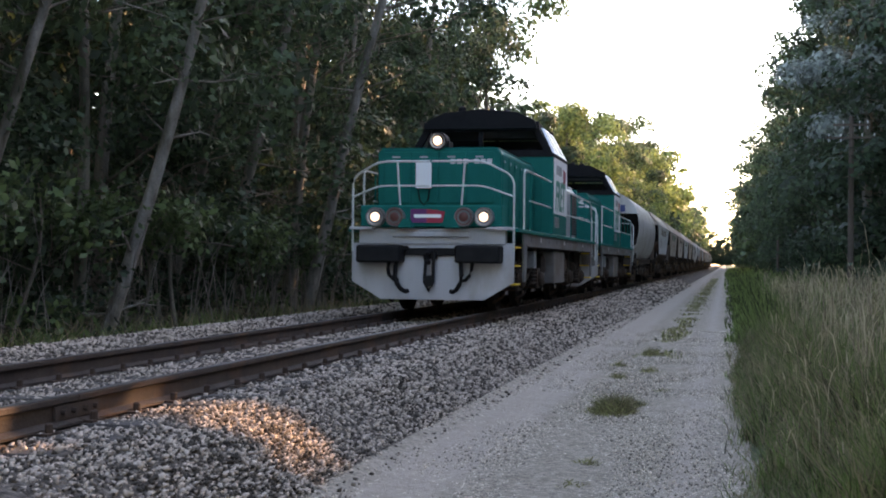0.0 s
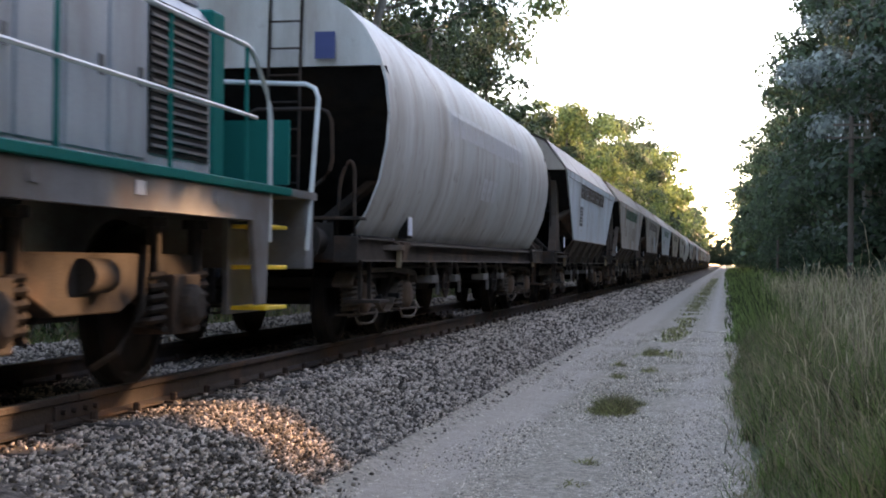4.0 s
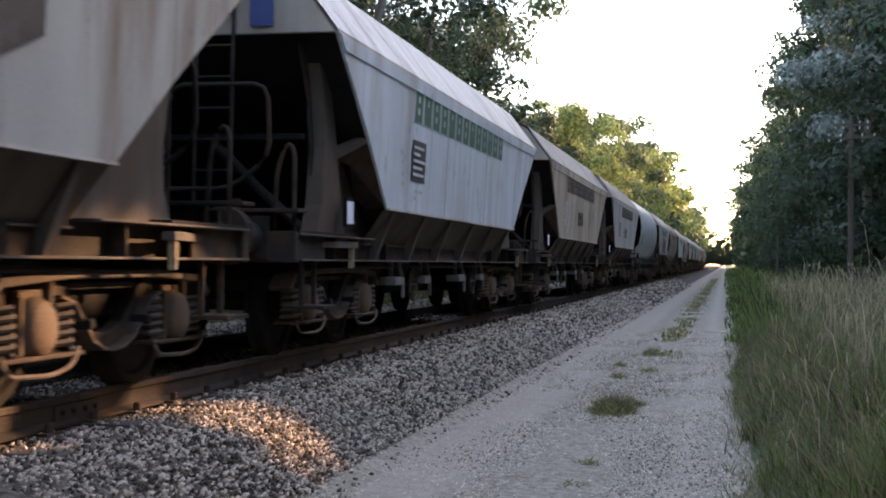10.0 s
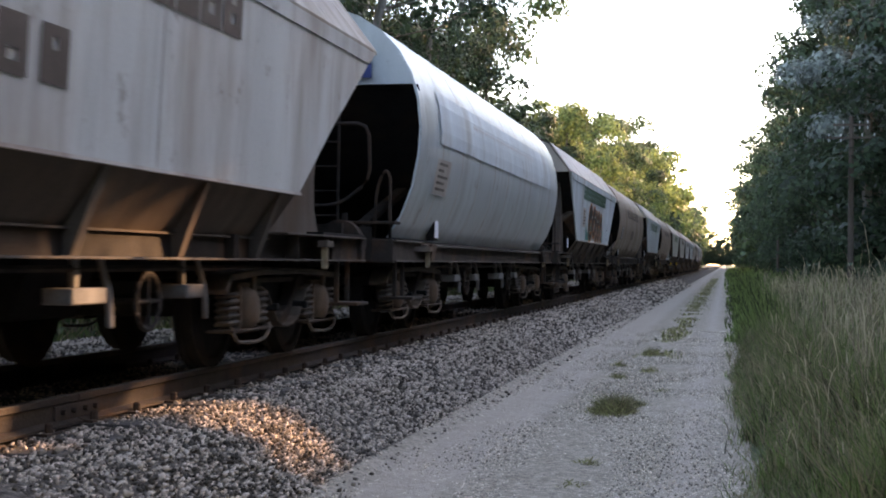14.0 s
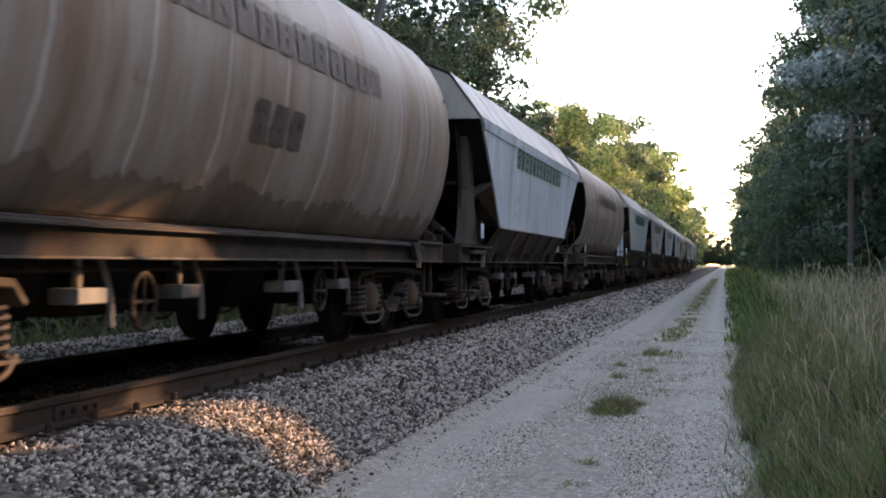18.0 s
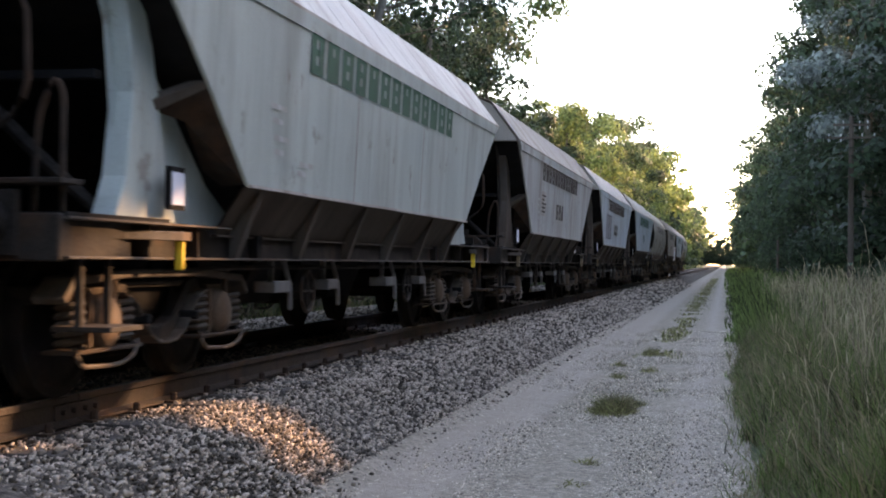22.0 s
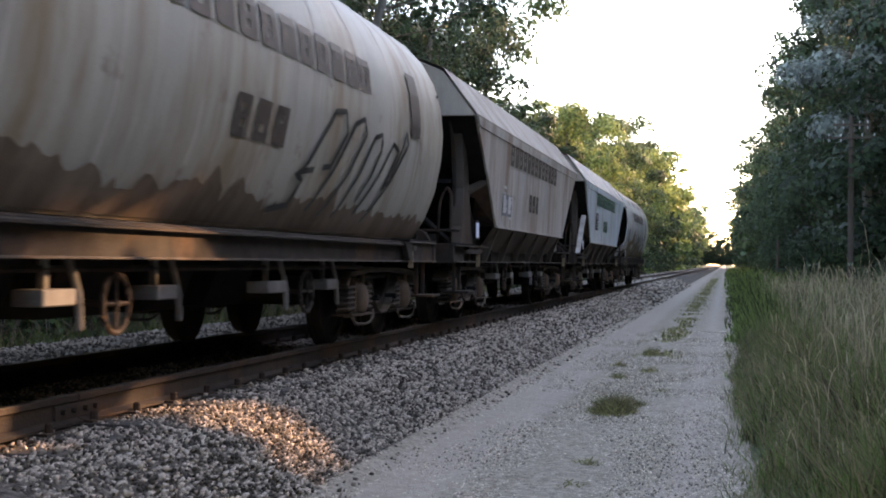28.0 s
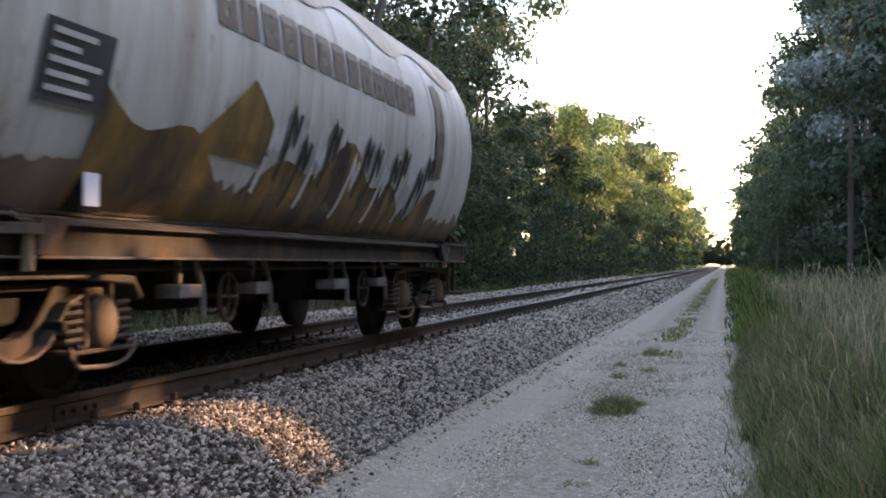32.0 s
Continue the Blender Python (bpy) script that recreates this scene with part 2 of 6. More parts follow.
INK_PALE = mat("pale_lettering", (0.5, 0.5, 0.5), 0.6, var=0.15, bump=0)
SIGN_DARK = mat("dark_data_panel", (0.05, 0.05, 0.06), 0.5, var=0.2, bump=0)
SIGN_FADED = mat("faded_data_panel", (0.16, 0.16, 0.17), 0.6, var=0.3, scale=6, dirt=(0.3, 0.31, 0.32), dirt_at=0.6, bump=0)
DUST_WASH = wagon_paint("rust_dust_wash", (0.19, 0.148, 0.115), (0.12, 0.085, 0.06), 0.5, 0.75)
SPRAY_BLACK = mat("black_spray_paint", (0.02, 0.02, 0.022), 0.5, var=0.3, bump=0)
SPRAY_ORANGE = mat("orange_spray_paint", (0.5, 0.16, 0.03), 0.5, var=0.2, bump=0)
SPRAY_TEAL = mat("teal_spray_paint", (0.06, 0.25, 0.22), 0.5, var=0.2, bump=0)
SPRAY_OCHRE = mat("ochre_spray_paint", (0.26, 0.15, 0.03), 0.55, var=0.3, dirt=(0.055, 0.035, 0.024), dirt_at=0.45, dirt_scale=1.6, stretch=(1, 1, 0.4), bump=0)



# ---------------------------------------------------------------- mesh building
class Shape:
    """Collects simple solids into one mesh."""

    def __init__(self):
        self.v, self.f = [], []

    def add(self, verts, faces):
        o = len(self.v)
        self.v += [tuple(p) for p in verts]
        self.f += [tuple(i + o for i in f) for f in faces]
        return self

    def box(self, x0, x1, y0, y1, z0, z1):
        vs = [(x, y, z) for x in (x0, x1) for y in (y0, y1) for z in (z0, z1)]
        return self.add(vs, [(0, 1, 3, 2), (4, 6, 7, 5), (0, 4, 5, 1), (2, 3, 7, 6), (0, 2, 6, 4), (1, 5, 7, 3)])

    def prism(self, poly, a, b, axis="y"):
        """A polygon swept from a to b: poly in (x, z) for axis y, (y, z) for axis x, (x, y) for axis z."""
        put = {"y": lambda p, s: (p[0], s, p[1]), "x": lambda p, s: (s, p[0], p[1]), "z": lambda p, s: (p[0], p[1], s)}[axis]
        n = len(poly)
        vs = [put(p, a) for p in poly] + [put(p, b) for p in poly]
        fs = [tuple(range(n - 1, -1, -1)), tuple(range(n, 2 * n))]
        fs += [(i, (i + 1) % n, n + (i + 1) % n, n + i) for i in range(n)]
        return self.add(vs, fs)

    def tube(self, pts, r, n=8, r_end=None, caps=True):
        pts = [Vector(p) for p in pts]
        rings = []
        for i, p in enumerate(pts):
            d = (pts[min(i + 1, len(pts) - 1)] - pts[max(i - 1, 0)]).normalized()
            s = d.cross(Vector((0, 0, 1)) if abs(d.z) < 0.9 else Vector((1, 0, 0))).normalized()
            u = s.cross(d)
            q = r if r_end is None else r + (r_end - r) * i / (len(pts) - 1)
            rings.append([p + (s * math.cos(2 * math.pi * k / n) + u * math.sin(2 * math.pi * k / n)) * q for k in range(n)])
        vs = [v for ring in rings for v in ring]
        fs = [(i * n + k, i * n + (k + 1) % n, (i + 1) * n + (k + 1) % n, (i + 1) * n + k) for i in range(len(pts) - 1) for k in range(n)]
        if caps:
            fs += [tuple(range(n - 1, -1, -1)), tuple(range(len(vs) - n, len(vs)))]
        return self.add(vs, fs)

    def lathe(self, prof, centre, axis="x", n=24):
        """A profile of (along, radius) turned round an axis through centre."""
        c = Vector(centre)
        vs = []
        for a, r in prof:
            for k in range(n):
                p, q = r * math.cos(2 * math.pi * k / n), r * math.sin(2 * math.pi * k / n)
                vs.append(c + {"x": Vector((a, p, q)), "y": Vector((p, a, q)), "z": Vector((p, q, a))}[axis])
        m = len(prof)
        fs = [(i * n + k, i * n + (k + 1) % n, (i + 1) * n + (k + 1) % n, (i + 1) * n + k) for i in range(m - 1) for k in range(n)]
        fs += [tuple(range(n - 1, -1, -1)), tuple(range((m - 1) * n, m * n))]
        return self.add(vs, fs)

    def mesh(self, name, bevel=0.0, smooth=False):
        me = bpy.data.meshes.new(name)
        me.from_pydata(self.v, [], self.f)
        bm = bmesh.new()
        bm.from_mesh(me)
        bmesh.ops.recalc_face_normals(bm, faces=bm.faces)
        if bevel:
            edges = [e for e in bm.edges if len(e.link_faces) == 2 and e.calc_face_angle() > 0.6]
            bmesh.ops.bevel(bm, geom=edges, offset=bevel, segments=1, affect="EDGES", clamp_overlap=True)
        if smooth:
            for f in bm.faces:
                f.smooth = True
            for e in bm.edges:
                if len(e.link_faces) == 2 and e.calc_face_angle() > 0.7:
                    e.smooth = False
        bm.to_mesh(me)
        bm.free()
        return me


def part(name, shape, material, parent, label="", bevel=0.0, smooth=False):
    me = shape if isinstance(shape, bpy.types.Mesh) else shape.mesh(name, bevel, smooth)
    if not me.materials:
        me.materials.append(material)
    ob = new(name, me)
    ob.parent = parent
    if label:
        ob["label"] = label
    return ob


def thing(name, label, category, group="", kind=""):
    return tagged(new(name), label, category, group, kind)


def S():
    return Shape()


def lettered(text, size, name, squeeze=1.0):
    """The flat mesh of a word, in the yz plane, facing +x, reading towards +y."""
    cu = bpy.data.curves.new(name, "FONT")
    cu.body, cu.size, cu.extrude, cu.offset = text, size, 0.002, size * 0.02
    ob = bpy.data.objects.new(name, cu)
    scene.collection.objects.link(ob)
    me = bpy.data.meshes.new_from_object(ob.evaluated_get(bpy.context.evaluated_depsgraph_get()))
    bpy.data.objects.remove(ob)
    me.transform(Matrix(((0, 0, 1, 0), (squeeze, 0.2, 0, 0), (0, 1, 0, 0), (0, 0, 0, 1))))
    return me


# ---------------------------------------------------------------- wagons: bogie and running gear
def wheelset_mesh(r, gauge=0.7535):
    s = S()
    for q in (-1, 1):
        x = q * gauge
        prof = [(-0.07 * q, r * 0.55), (-0.07 * q, r - 0.05), (-0.065 * q, r + 0.028), (-0.04 * q, r + 0.028), (-0.03 * q, r), (0.065 * q, r - 0.004),
                (0.065 * q, r - 0.06), (0.03 * q, r - 0.08), (0.02 * q, r * 0.45), (0.08 * q, r * 0.3), (0.08 * q, 0.1)]
        s.lathe(prof, (x, 0, 0), "x", 20)
    s.lathe([(-1.0, 0.07), (1.0, 0.07)], (0, 0, 0), "x", 12)
    return s.mesh("wheelset", smooth=True)


def coil_mesh(h, r, turns=5, wire=0.016):
    pts = [(r * math.cos(a), r * math.sin(a), h * i / (turns * 6)) for i in range(turns * 6 + 1) for a in (2 * math.pi * i / 6,)]
    return S().tube(pts, wire, 4).mesh("spring", smooth=True)


def rail_loop(pts, r=0.02):
    """A bent pipe: the corners are rounded off."""
    out = []
    pts = [Vector(p) for p in pts]
    for i, p in enumerate(pts):
        if 0 < i < len(pts) - 1:
            a, c = pts[i - 1] - p, pts[i + 1] - p
            k = min(0.12, a.length / 2, c.length / 2)
            out += [p + a.normalized() * k, p + (a.normalized() + c.normalized()) * k * 0.3, p + c.normalized() * k]
        else:
            out.append(p)
    return S().tube(out, r, 7)


WHEEL = wheelset_mesh(0.45)
COIL = coil_mesh(0.25, 0.085, 5, 0.019)
BASE = 0.9     # half the bogie's wheelbase


def band(pts, thick):
    """A strip of even thickness along a line of (y, z), as one outline."""
    up, low = [], []
    for i, (y, z) in enumerate(pts):
        (ya, za), (yb, zb) = pts[max(i - 1, 0)], pts[min(i + 1, len(pts) - 1)]
        l = math.hypot(yb - ya, zb - za)
        ny, nz = -(zb - za) / l * thick / 2, (yb - ya) / l * thick / 2
        up.append((y + ny, z + nz))
        low.append((y - ny, z - nz))
    return up, low


DIP = [(-0.66, 0.66), (-0.5, 0.62), (-0.38, 0.5), (-0.27, 0.4), (-0.14, 0.35), (0, 0.335), (0.14, 0.35), (0.27, 0.4), (0.38, 0.5), (0.5, 0.62), (0.66, 0.66)]


def strip_solid(pts, thick, x0, x1):
    up, low = band(pts, thick)
    n, s = len(pts), S()
    vs = [(x, y, z) for x in (x0, x1) for y, z in up + low]
    m = 2 * n
    fs = []
    for k in range(n - 1):
        fs += [(k, k + 1, n + k + 1, n + k), (m + k, m + n + k, m + n + k + 1, m + k + 1), (k, m + k, m + k + 1, k + 1), (n + k, n + k + 1, m + n + k + 1, m + n + k)]
    fs += [(0, n, m + n, m), (n - 1, m + n - 1, m + 2 * n - 1, 2 * n - 1)]
    return s.add(vs, fs)


SIDE_FRAME = strip_solid([(-1.42, 0.58), (-1.3, 0.69), (-0.6, 0.73), (0.6, 0.73), (1.3, 0.69), (1.42, 0.58)], 0.05, 0.92, 1.12).mesh("side_frame", 0.008)
SIDE_BEAM = S().prism([(-1.3, 0.68), (1.3, 0.68), (1.25, 0.56), (0.62, 0.58), (0.55, 0.64), (-0.55, 0.64), (-0.62, 0.58), (-1.25, 0.56)], 0.94, 1.0, "x").mesh("side_beam", 0.008)
DIP_BEAM = strip_solid(DIP, 0.1, 0.93, 1.03).mesh("dip_beam", 0.008)
DIP_LIP = strip_solid([(y, z - 0.05) for y, z in DIP], 0.018, 0.95, 1.11).mesh("dip_flange", 0.003)
AXLE_BOX = S().lathe([(0, 0.17), (0.1, 0.17), (0.16, 0.14), (0.185, 0.08)], (0.98, 0, 0), "x", 16).box(0.9, 1.06, -0.13, 0.13, -0.16, 0.2).mesh("axle_box", 0.008, True)
SPRING_SEAT = S().box(0.93, 1.14, -0.44, 0.44, -0.165, -0.14).mesh("spring_seat", 0.006)
STRAP = rail_loop([(1.12, -0.42, -0.12), (1.15, -0.4, -0.23), (1.15, 0.1, -0.25), (1.15, 0.3, -0.2), (1.12, 0.4, -0.12)], 0.014).mesh("brake_strap", smooth=True)
LINK = S().box(1.06, 1.1, -0.185, -0.15, -0.14, 0.17).mesh("damper_link", 0.006)
ROD = S().lathe([(0, 0.022), (0.14, 0.022), (0.14, 0.034), (0.17, 0.034)], (1.08, 0.15, 0.12), "z", 8).mesh("damper_rod", 0.0)
BLOCK = S().box(-0.05, 0.05, -0.05, 0.05, -0.18, 0.18).box(-0.4, 0.4, -0.03, 0.03, -0.03, 0.03).mesh("brake_shoe", 0.01)


def bogie(parent, y):
    b = part("bogie", S().box(-0.92, 0.92, -0.3, 0.3, 0.46, 0.66), DARK, parent, "dark cast-steel four-wheel bogie", 0.015)
    b.location = (0, y, 0)
    part("bolster", S().box(-0.5, 0.5, -0.4, 0.4, 0.665, 0.8), DARK, b, bevel=0.01)
    for e in (-1.29, 1.29):
        part("end_beam", S().box(-1.0, 1.0, e - 0.03, e + 0.03, 0.56, 0.66), DARK, b, bevel=0.008)
    for q in (-1, 1):
        for nm, me, ma in (("side_frame", SIDE_FRAME, CAST_STEEL), ("side_beam", SIDE_BEAM, GRIME_STEEL), ("dip_beam", DIP_BEAM, GRIME_STEEL), ("dip_flange", DIP_LIP, CAST_STEEL)):
            part(nm, me, ma, b).scale = (q, 1, 1)
        for a in (-BASE, BASE):
            for nm, me, ma in (("axle_box", AXLE_BOX, CAST_STEEL), ("spring_seat", SPRING_SEAT, GRIME_STEEL), ("brake_strap", STRAP, CAST_STEEL), ("damper_link", LINK, CAST_STEEL), ("damper_rod", ROD, CAST_STEEL)):
                o = part(nm, me, ma, b)
                o.location, o.scale = (0, a, 0.45), (q, 1, 1)
            for e in (-0.31, 0.31):
                o = part("spring", COIL, CAST_STEEL, b)
                o.location = (q * 1.04, a + e, 0.315)
    for a in (-BASE, BASE):
        o = part("wheelset", WHEEL, DARK, b)
        o.location = (0, a, 0.45)
        o = part("brake_shoe", BLOCK, DARK, b)
        o.location = (0.75, a * 0.42, 0.45)
    return b


BUFFER = S().lathe([(0, 0.13), (0.3, 0.12), (0.3, 0.09), (0.54, 0.09), (0.54, 0.2), (0.57, 0.225), (0.59, 0.225), (0.6, 0.19)], (0, 0, 0), "y", 20).box(-0.17, 0.17, -0.03, 0.02, -0.17, 0.17).mesh("buffer", 0, True)
HOOK = S().box(-0.04, 0.04, 0, 0.28, -0.06, 0.06).tube([(0, 0.28, 0.05), (0, 0.36, 0.02), (0, 0.38, -0.05), (0, 0.3, -0.1)], 0.035, 8).tube([(0.06, 0.3, -0.02), (0.07, 0.4, -0.3), (0, 0.45, -0.4), (-0.07, 0.4, -0.3), (-0.06, 0.3, -0.02)], 0.025, 6).mesh("coupling", 0.005)
HOSE = S().tube([(0.35, 0.02, 0.0), (0.35, 0.2, -0.02), (0.36, 0.32, -0.15), (0.36, 0.34, -0.4), (0.38, 0.3, -0.5)], 0.03, 8).mesh("brake_hose", smooth=True)


def buffers(parent, y, z, d):
    for q in (-1, 1):
        o = part("buffer", BUFFER, GRIME_STEEL, parent, "grimy steel side buffer")
        o.location, o.scale = (q * 0.875, y, z), (1, d, 1)
    for nm, me in (("coupling", HOOK), ("brake_hose", HOSE)):
        o = part(nm, me, DARK, parent)
        o.location, o.scale = (0, y, z - 0.04), (1, d, 1)


TOP, KINK, LOW = 5.94, 4.76, 3.95      # half lengths of the hopper at its eaves, its kink and its lower edge
END = 6.33                             # half length of the underframe
PITCH = 13.86


def underframe(w, deep):
    """Solebars, headstocks, end gear and running gear shared by both kinds of hopper wagon."""
    for q in (-1, 1):
        sole = part("solebar", S().box(q * (1.1 if deep > 0.5 else 1.23), q * (1.13 if deep > 0.5 else 1.26), -END, END, 0.83, 1.02), GRIME_STEEL, w, "rust-stained steel solebar")
        part("lower_flange", S().box(q * 1.06, q * 1.3, -END, END, 0.813, 0.829), CAST_STEEL, sole, bevel=0.003)
        for d in (-1, 1):
            a, b = sorted((d * (4.0 if deep > 0.5 else 5.0), d * END))
            part("upper_flange", S().box(q * 1.06, q * 1.3, a, b, 1.021, 1.036), CAST_STEEL, sole, bevel=0.003)
            a, b = sorted((d * 5.45, d * END))
            part("end_web", S().box(q * 1.2, q * 1.225, a, b, 0.83, 1.02), GRIME_STEEL, sole)
            for y in (4.45, 5.2, 5.9) if deep > 0.5 else ():
                part("web_stiffener", S().box(q * 1.13, q * (1.24 if y < 5.3 else 1.19), d * y - 0.012, d * y + 0.012, 0.83, 1.02), GRIME_STEEL, sole)
            # shunter's bent grab bar at the corner
            g = part("corner_grab_iron", S().add([(q * x, d * y, z) for x, y in ((1.2, 5.75), (1.2, 5.6), (1.36, 5.0), (1.36, 4.86), (1.27, 4.86), (1.27, 5.0)) for z in (0.93, 0.985)], [(0, 2, 4, 6, 8, 10), (1, 11, 9, 7, 5, 3)] + [(2 * k, 2 * k + 1, (2 * k + 3) % 12, (2 * k + 2) % 12) for k in range(6)]), CAST_STEEL, w, "bent steel grab bar on the solebar", 0.004)
            part("grab_end", S().box(q * 1.315 - 0.025, q * 1.315 + 0.025, d * 4.93 - 0.022, d * 4.93 + 0.022, 0.75, 0.945), PALE_PAINT, g, "pale cream-painted grab iron end", 0.006)
            part("foot_step", S().box(q * 1.05, q * 1.4, d * 5.85 - 0.2, d * 5.85 + 0.2, 0.42, 0.45).box(q * 1.2 - 0.02, q * 1.2 + 0.02, d * 5.85 - 0.19, d * 5.85 - 0.15, 0.42, 0.82).box(q * 1.2 - 0.02, q * 1.2 + 0.02, d * 5.85 + 0.15, d * 5.85 + 0.19, 0.42, 0.82), GRIME_STEEL, w, bevel=0.004)
    for d in (-1, 1):
        part("headstock", S().box(-1.27, 1.27, d * END - 0.06, d * END + 0.06, 0.8, 1.05), GRIME_STEEL, w, bevel=0.01)
        part("end_platform", S().box(-1.28, 1.28, min(d * 5.0, d * END), max(d * 5.0, d * END), 1.03, 1.06), DARK, w)
        buffers(w, d * (END + 0.07), 1.0, d)
        bogie(w, d * 4.6)
    part("centre_sill", S().box(-0.3, 0.3, -6.2, 6.2, 0.75, 1.0).box(-1.2, 1.2, -3.2, -3.1, 0.8, 1.0).box(-1.2, 1.2, 3.1, 3.2, 0.8, 1.0), DARK, w)
    # discharge chutes and levers between the bogies
    for y in (-2.1, -0.7, 0.7, 2.1):
        part("discharge_chute", S().prism([(-0.5, 0.95), (0.5, 0.95), (0.28, 0.42), (-0.28, 0.42)], y - 0.45, y + 0.45), DARK, w, bevel=0.01)
    for y, l in ((-2.6, 0.36), (-1.2, 0.3), (0.9, 0.42), (2.4, 0.3)):
        part("lever_box", S().box(1.02, 1.2, y - l / 2, y + l / 2, 0.565, 0.655).box(1.08, 1.12, y - 0.03, y + 0.03, 0.6, 0.84).tube([(1.16, y + l / 2 + 0.12, 0.42), (1.16, y + l / 2 + 0.1, 0.62), (1.12, y + l / 2 + 0.06, 0.82)], 0.025, 6), BOX_GREY, w, "grey steel discharge lever box", 0.008)
    for y in (-1.9, 1.7):
        ring = [(1.18, y + 0.17 * math.cos(a), 0.56 + 0.17 * math.sin(a)) for a in [k * math.pi / 9 for k in range(19)]]
        part("handwheel", S().tube(ring, 0.018, 6).tube([(1.18, y - 0.17, 0.56), (1.18, y + 0.17, 0.56)], 0.012, 5).tube([(1.18, y, 0.39), (1.18, y, 0.73)], 0.012, 5).tube([(0.9, y, 0.56), (1.2, y, 0.56)], 0.022, 6), GRIME_STEEL, w, "spoked brake handwheel", smooth=True)
    part("brake_pipe", S().tube([(1.1, -5.2, 0.72), (1.1, -3.5, 0.76), (1.1, 3.5, 0.76), (1.1, 5.2, 0.72)], 0.022, 6), GRIME_STEEL, w)
    part("air_tank", S().lathe([(-0.6, 0.05), (-0.55, 0.16), (0.55, 0.16), (0.6, 0.05)], (-0.8, 0.2, 0.62), "y", 16), DARK, w, smooth=True)
    cx, cy, cz = (1.305, -4.95, 1.15) if deep > 0.5 else (1.235, -4.12, 1.1)
    part("document_card", S().box(cx, cx + 0.008, cy - 0.09, cy + 0.09, cz, cz + 0.2), PAPER, w, "white paper card in a metal clip")
    part("card_clip", S().box(cx - (0.035 if deep > 0.5 else 0.1), cx - 0.001, cy - 0.115, cy + 0.115, cz - 0.03, cz + 0.235), DARK, w)


def end_gear(w, d, kind):
    """Ladder, guard rails and grab loop on the leading end platform."""
    for x in (0.26, 0.58):
        part("ladder_rail", S().tube([(x, d * 6.05, 1.06), (x, d * 6.0, 2.75), (x, d * 5.96, 3.4)], 0.016, 6), GRIME_STEEL, w)
    for k in range(8):
        part("ladder_rung", S().tube([(0.26, d * 6.03, 1.3 + k * 0.26), (0.58, d * 6.03, 1.3 + k * 0.26)], 0.011, 6), GRIME_STEEL, w)
    part("guard_rail", rail_loop([(0.08, d * 6.15, 1.06), (0.08, d * 6.15, 2.26), (0.94, d * 6.15, 2.26), (0.96, d * 6.15, 1.66), (0.62, d * 6.15, 1.4), (0.08, d * 6.15, 1.4)], 0.02), GRIME_STEEL, w, "bent pipe guard rail across the platform", smooth=True)
    part("grab_loop", rail_loop([(1.02, d * 6.2, 1.06), (1.05, d * 6.2, 1.6), (1.14, d * 6.2, 1.78), (1.19, d * 6.2, 1.7), (1.19, d * 6.2, 1.06)], 0.018), GRIME_STEEL, w, smooth=True)
    part("side_step", S().box(0.75, 1.3, d * 6.3 - 0.12, d * 6.3 + 0.12, 1.2, 1.23).box(0.85, 0.9, d * 6.3 - 0.05, d * 6.3 + 0.05, 1.06, 1.2), GRIME_STEEL, w, bevel=0.004)
    part("handwheel_post", S().tube([(0.7, d * 6.2, 1.06), (0.7, d * 6.2, 1.32)], 0.035, 8), GRIME_STEEL, w, smooth=True)


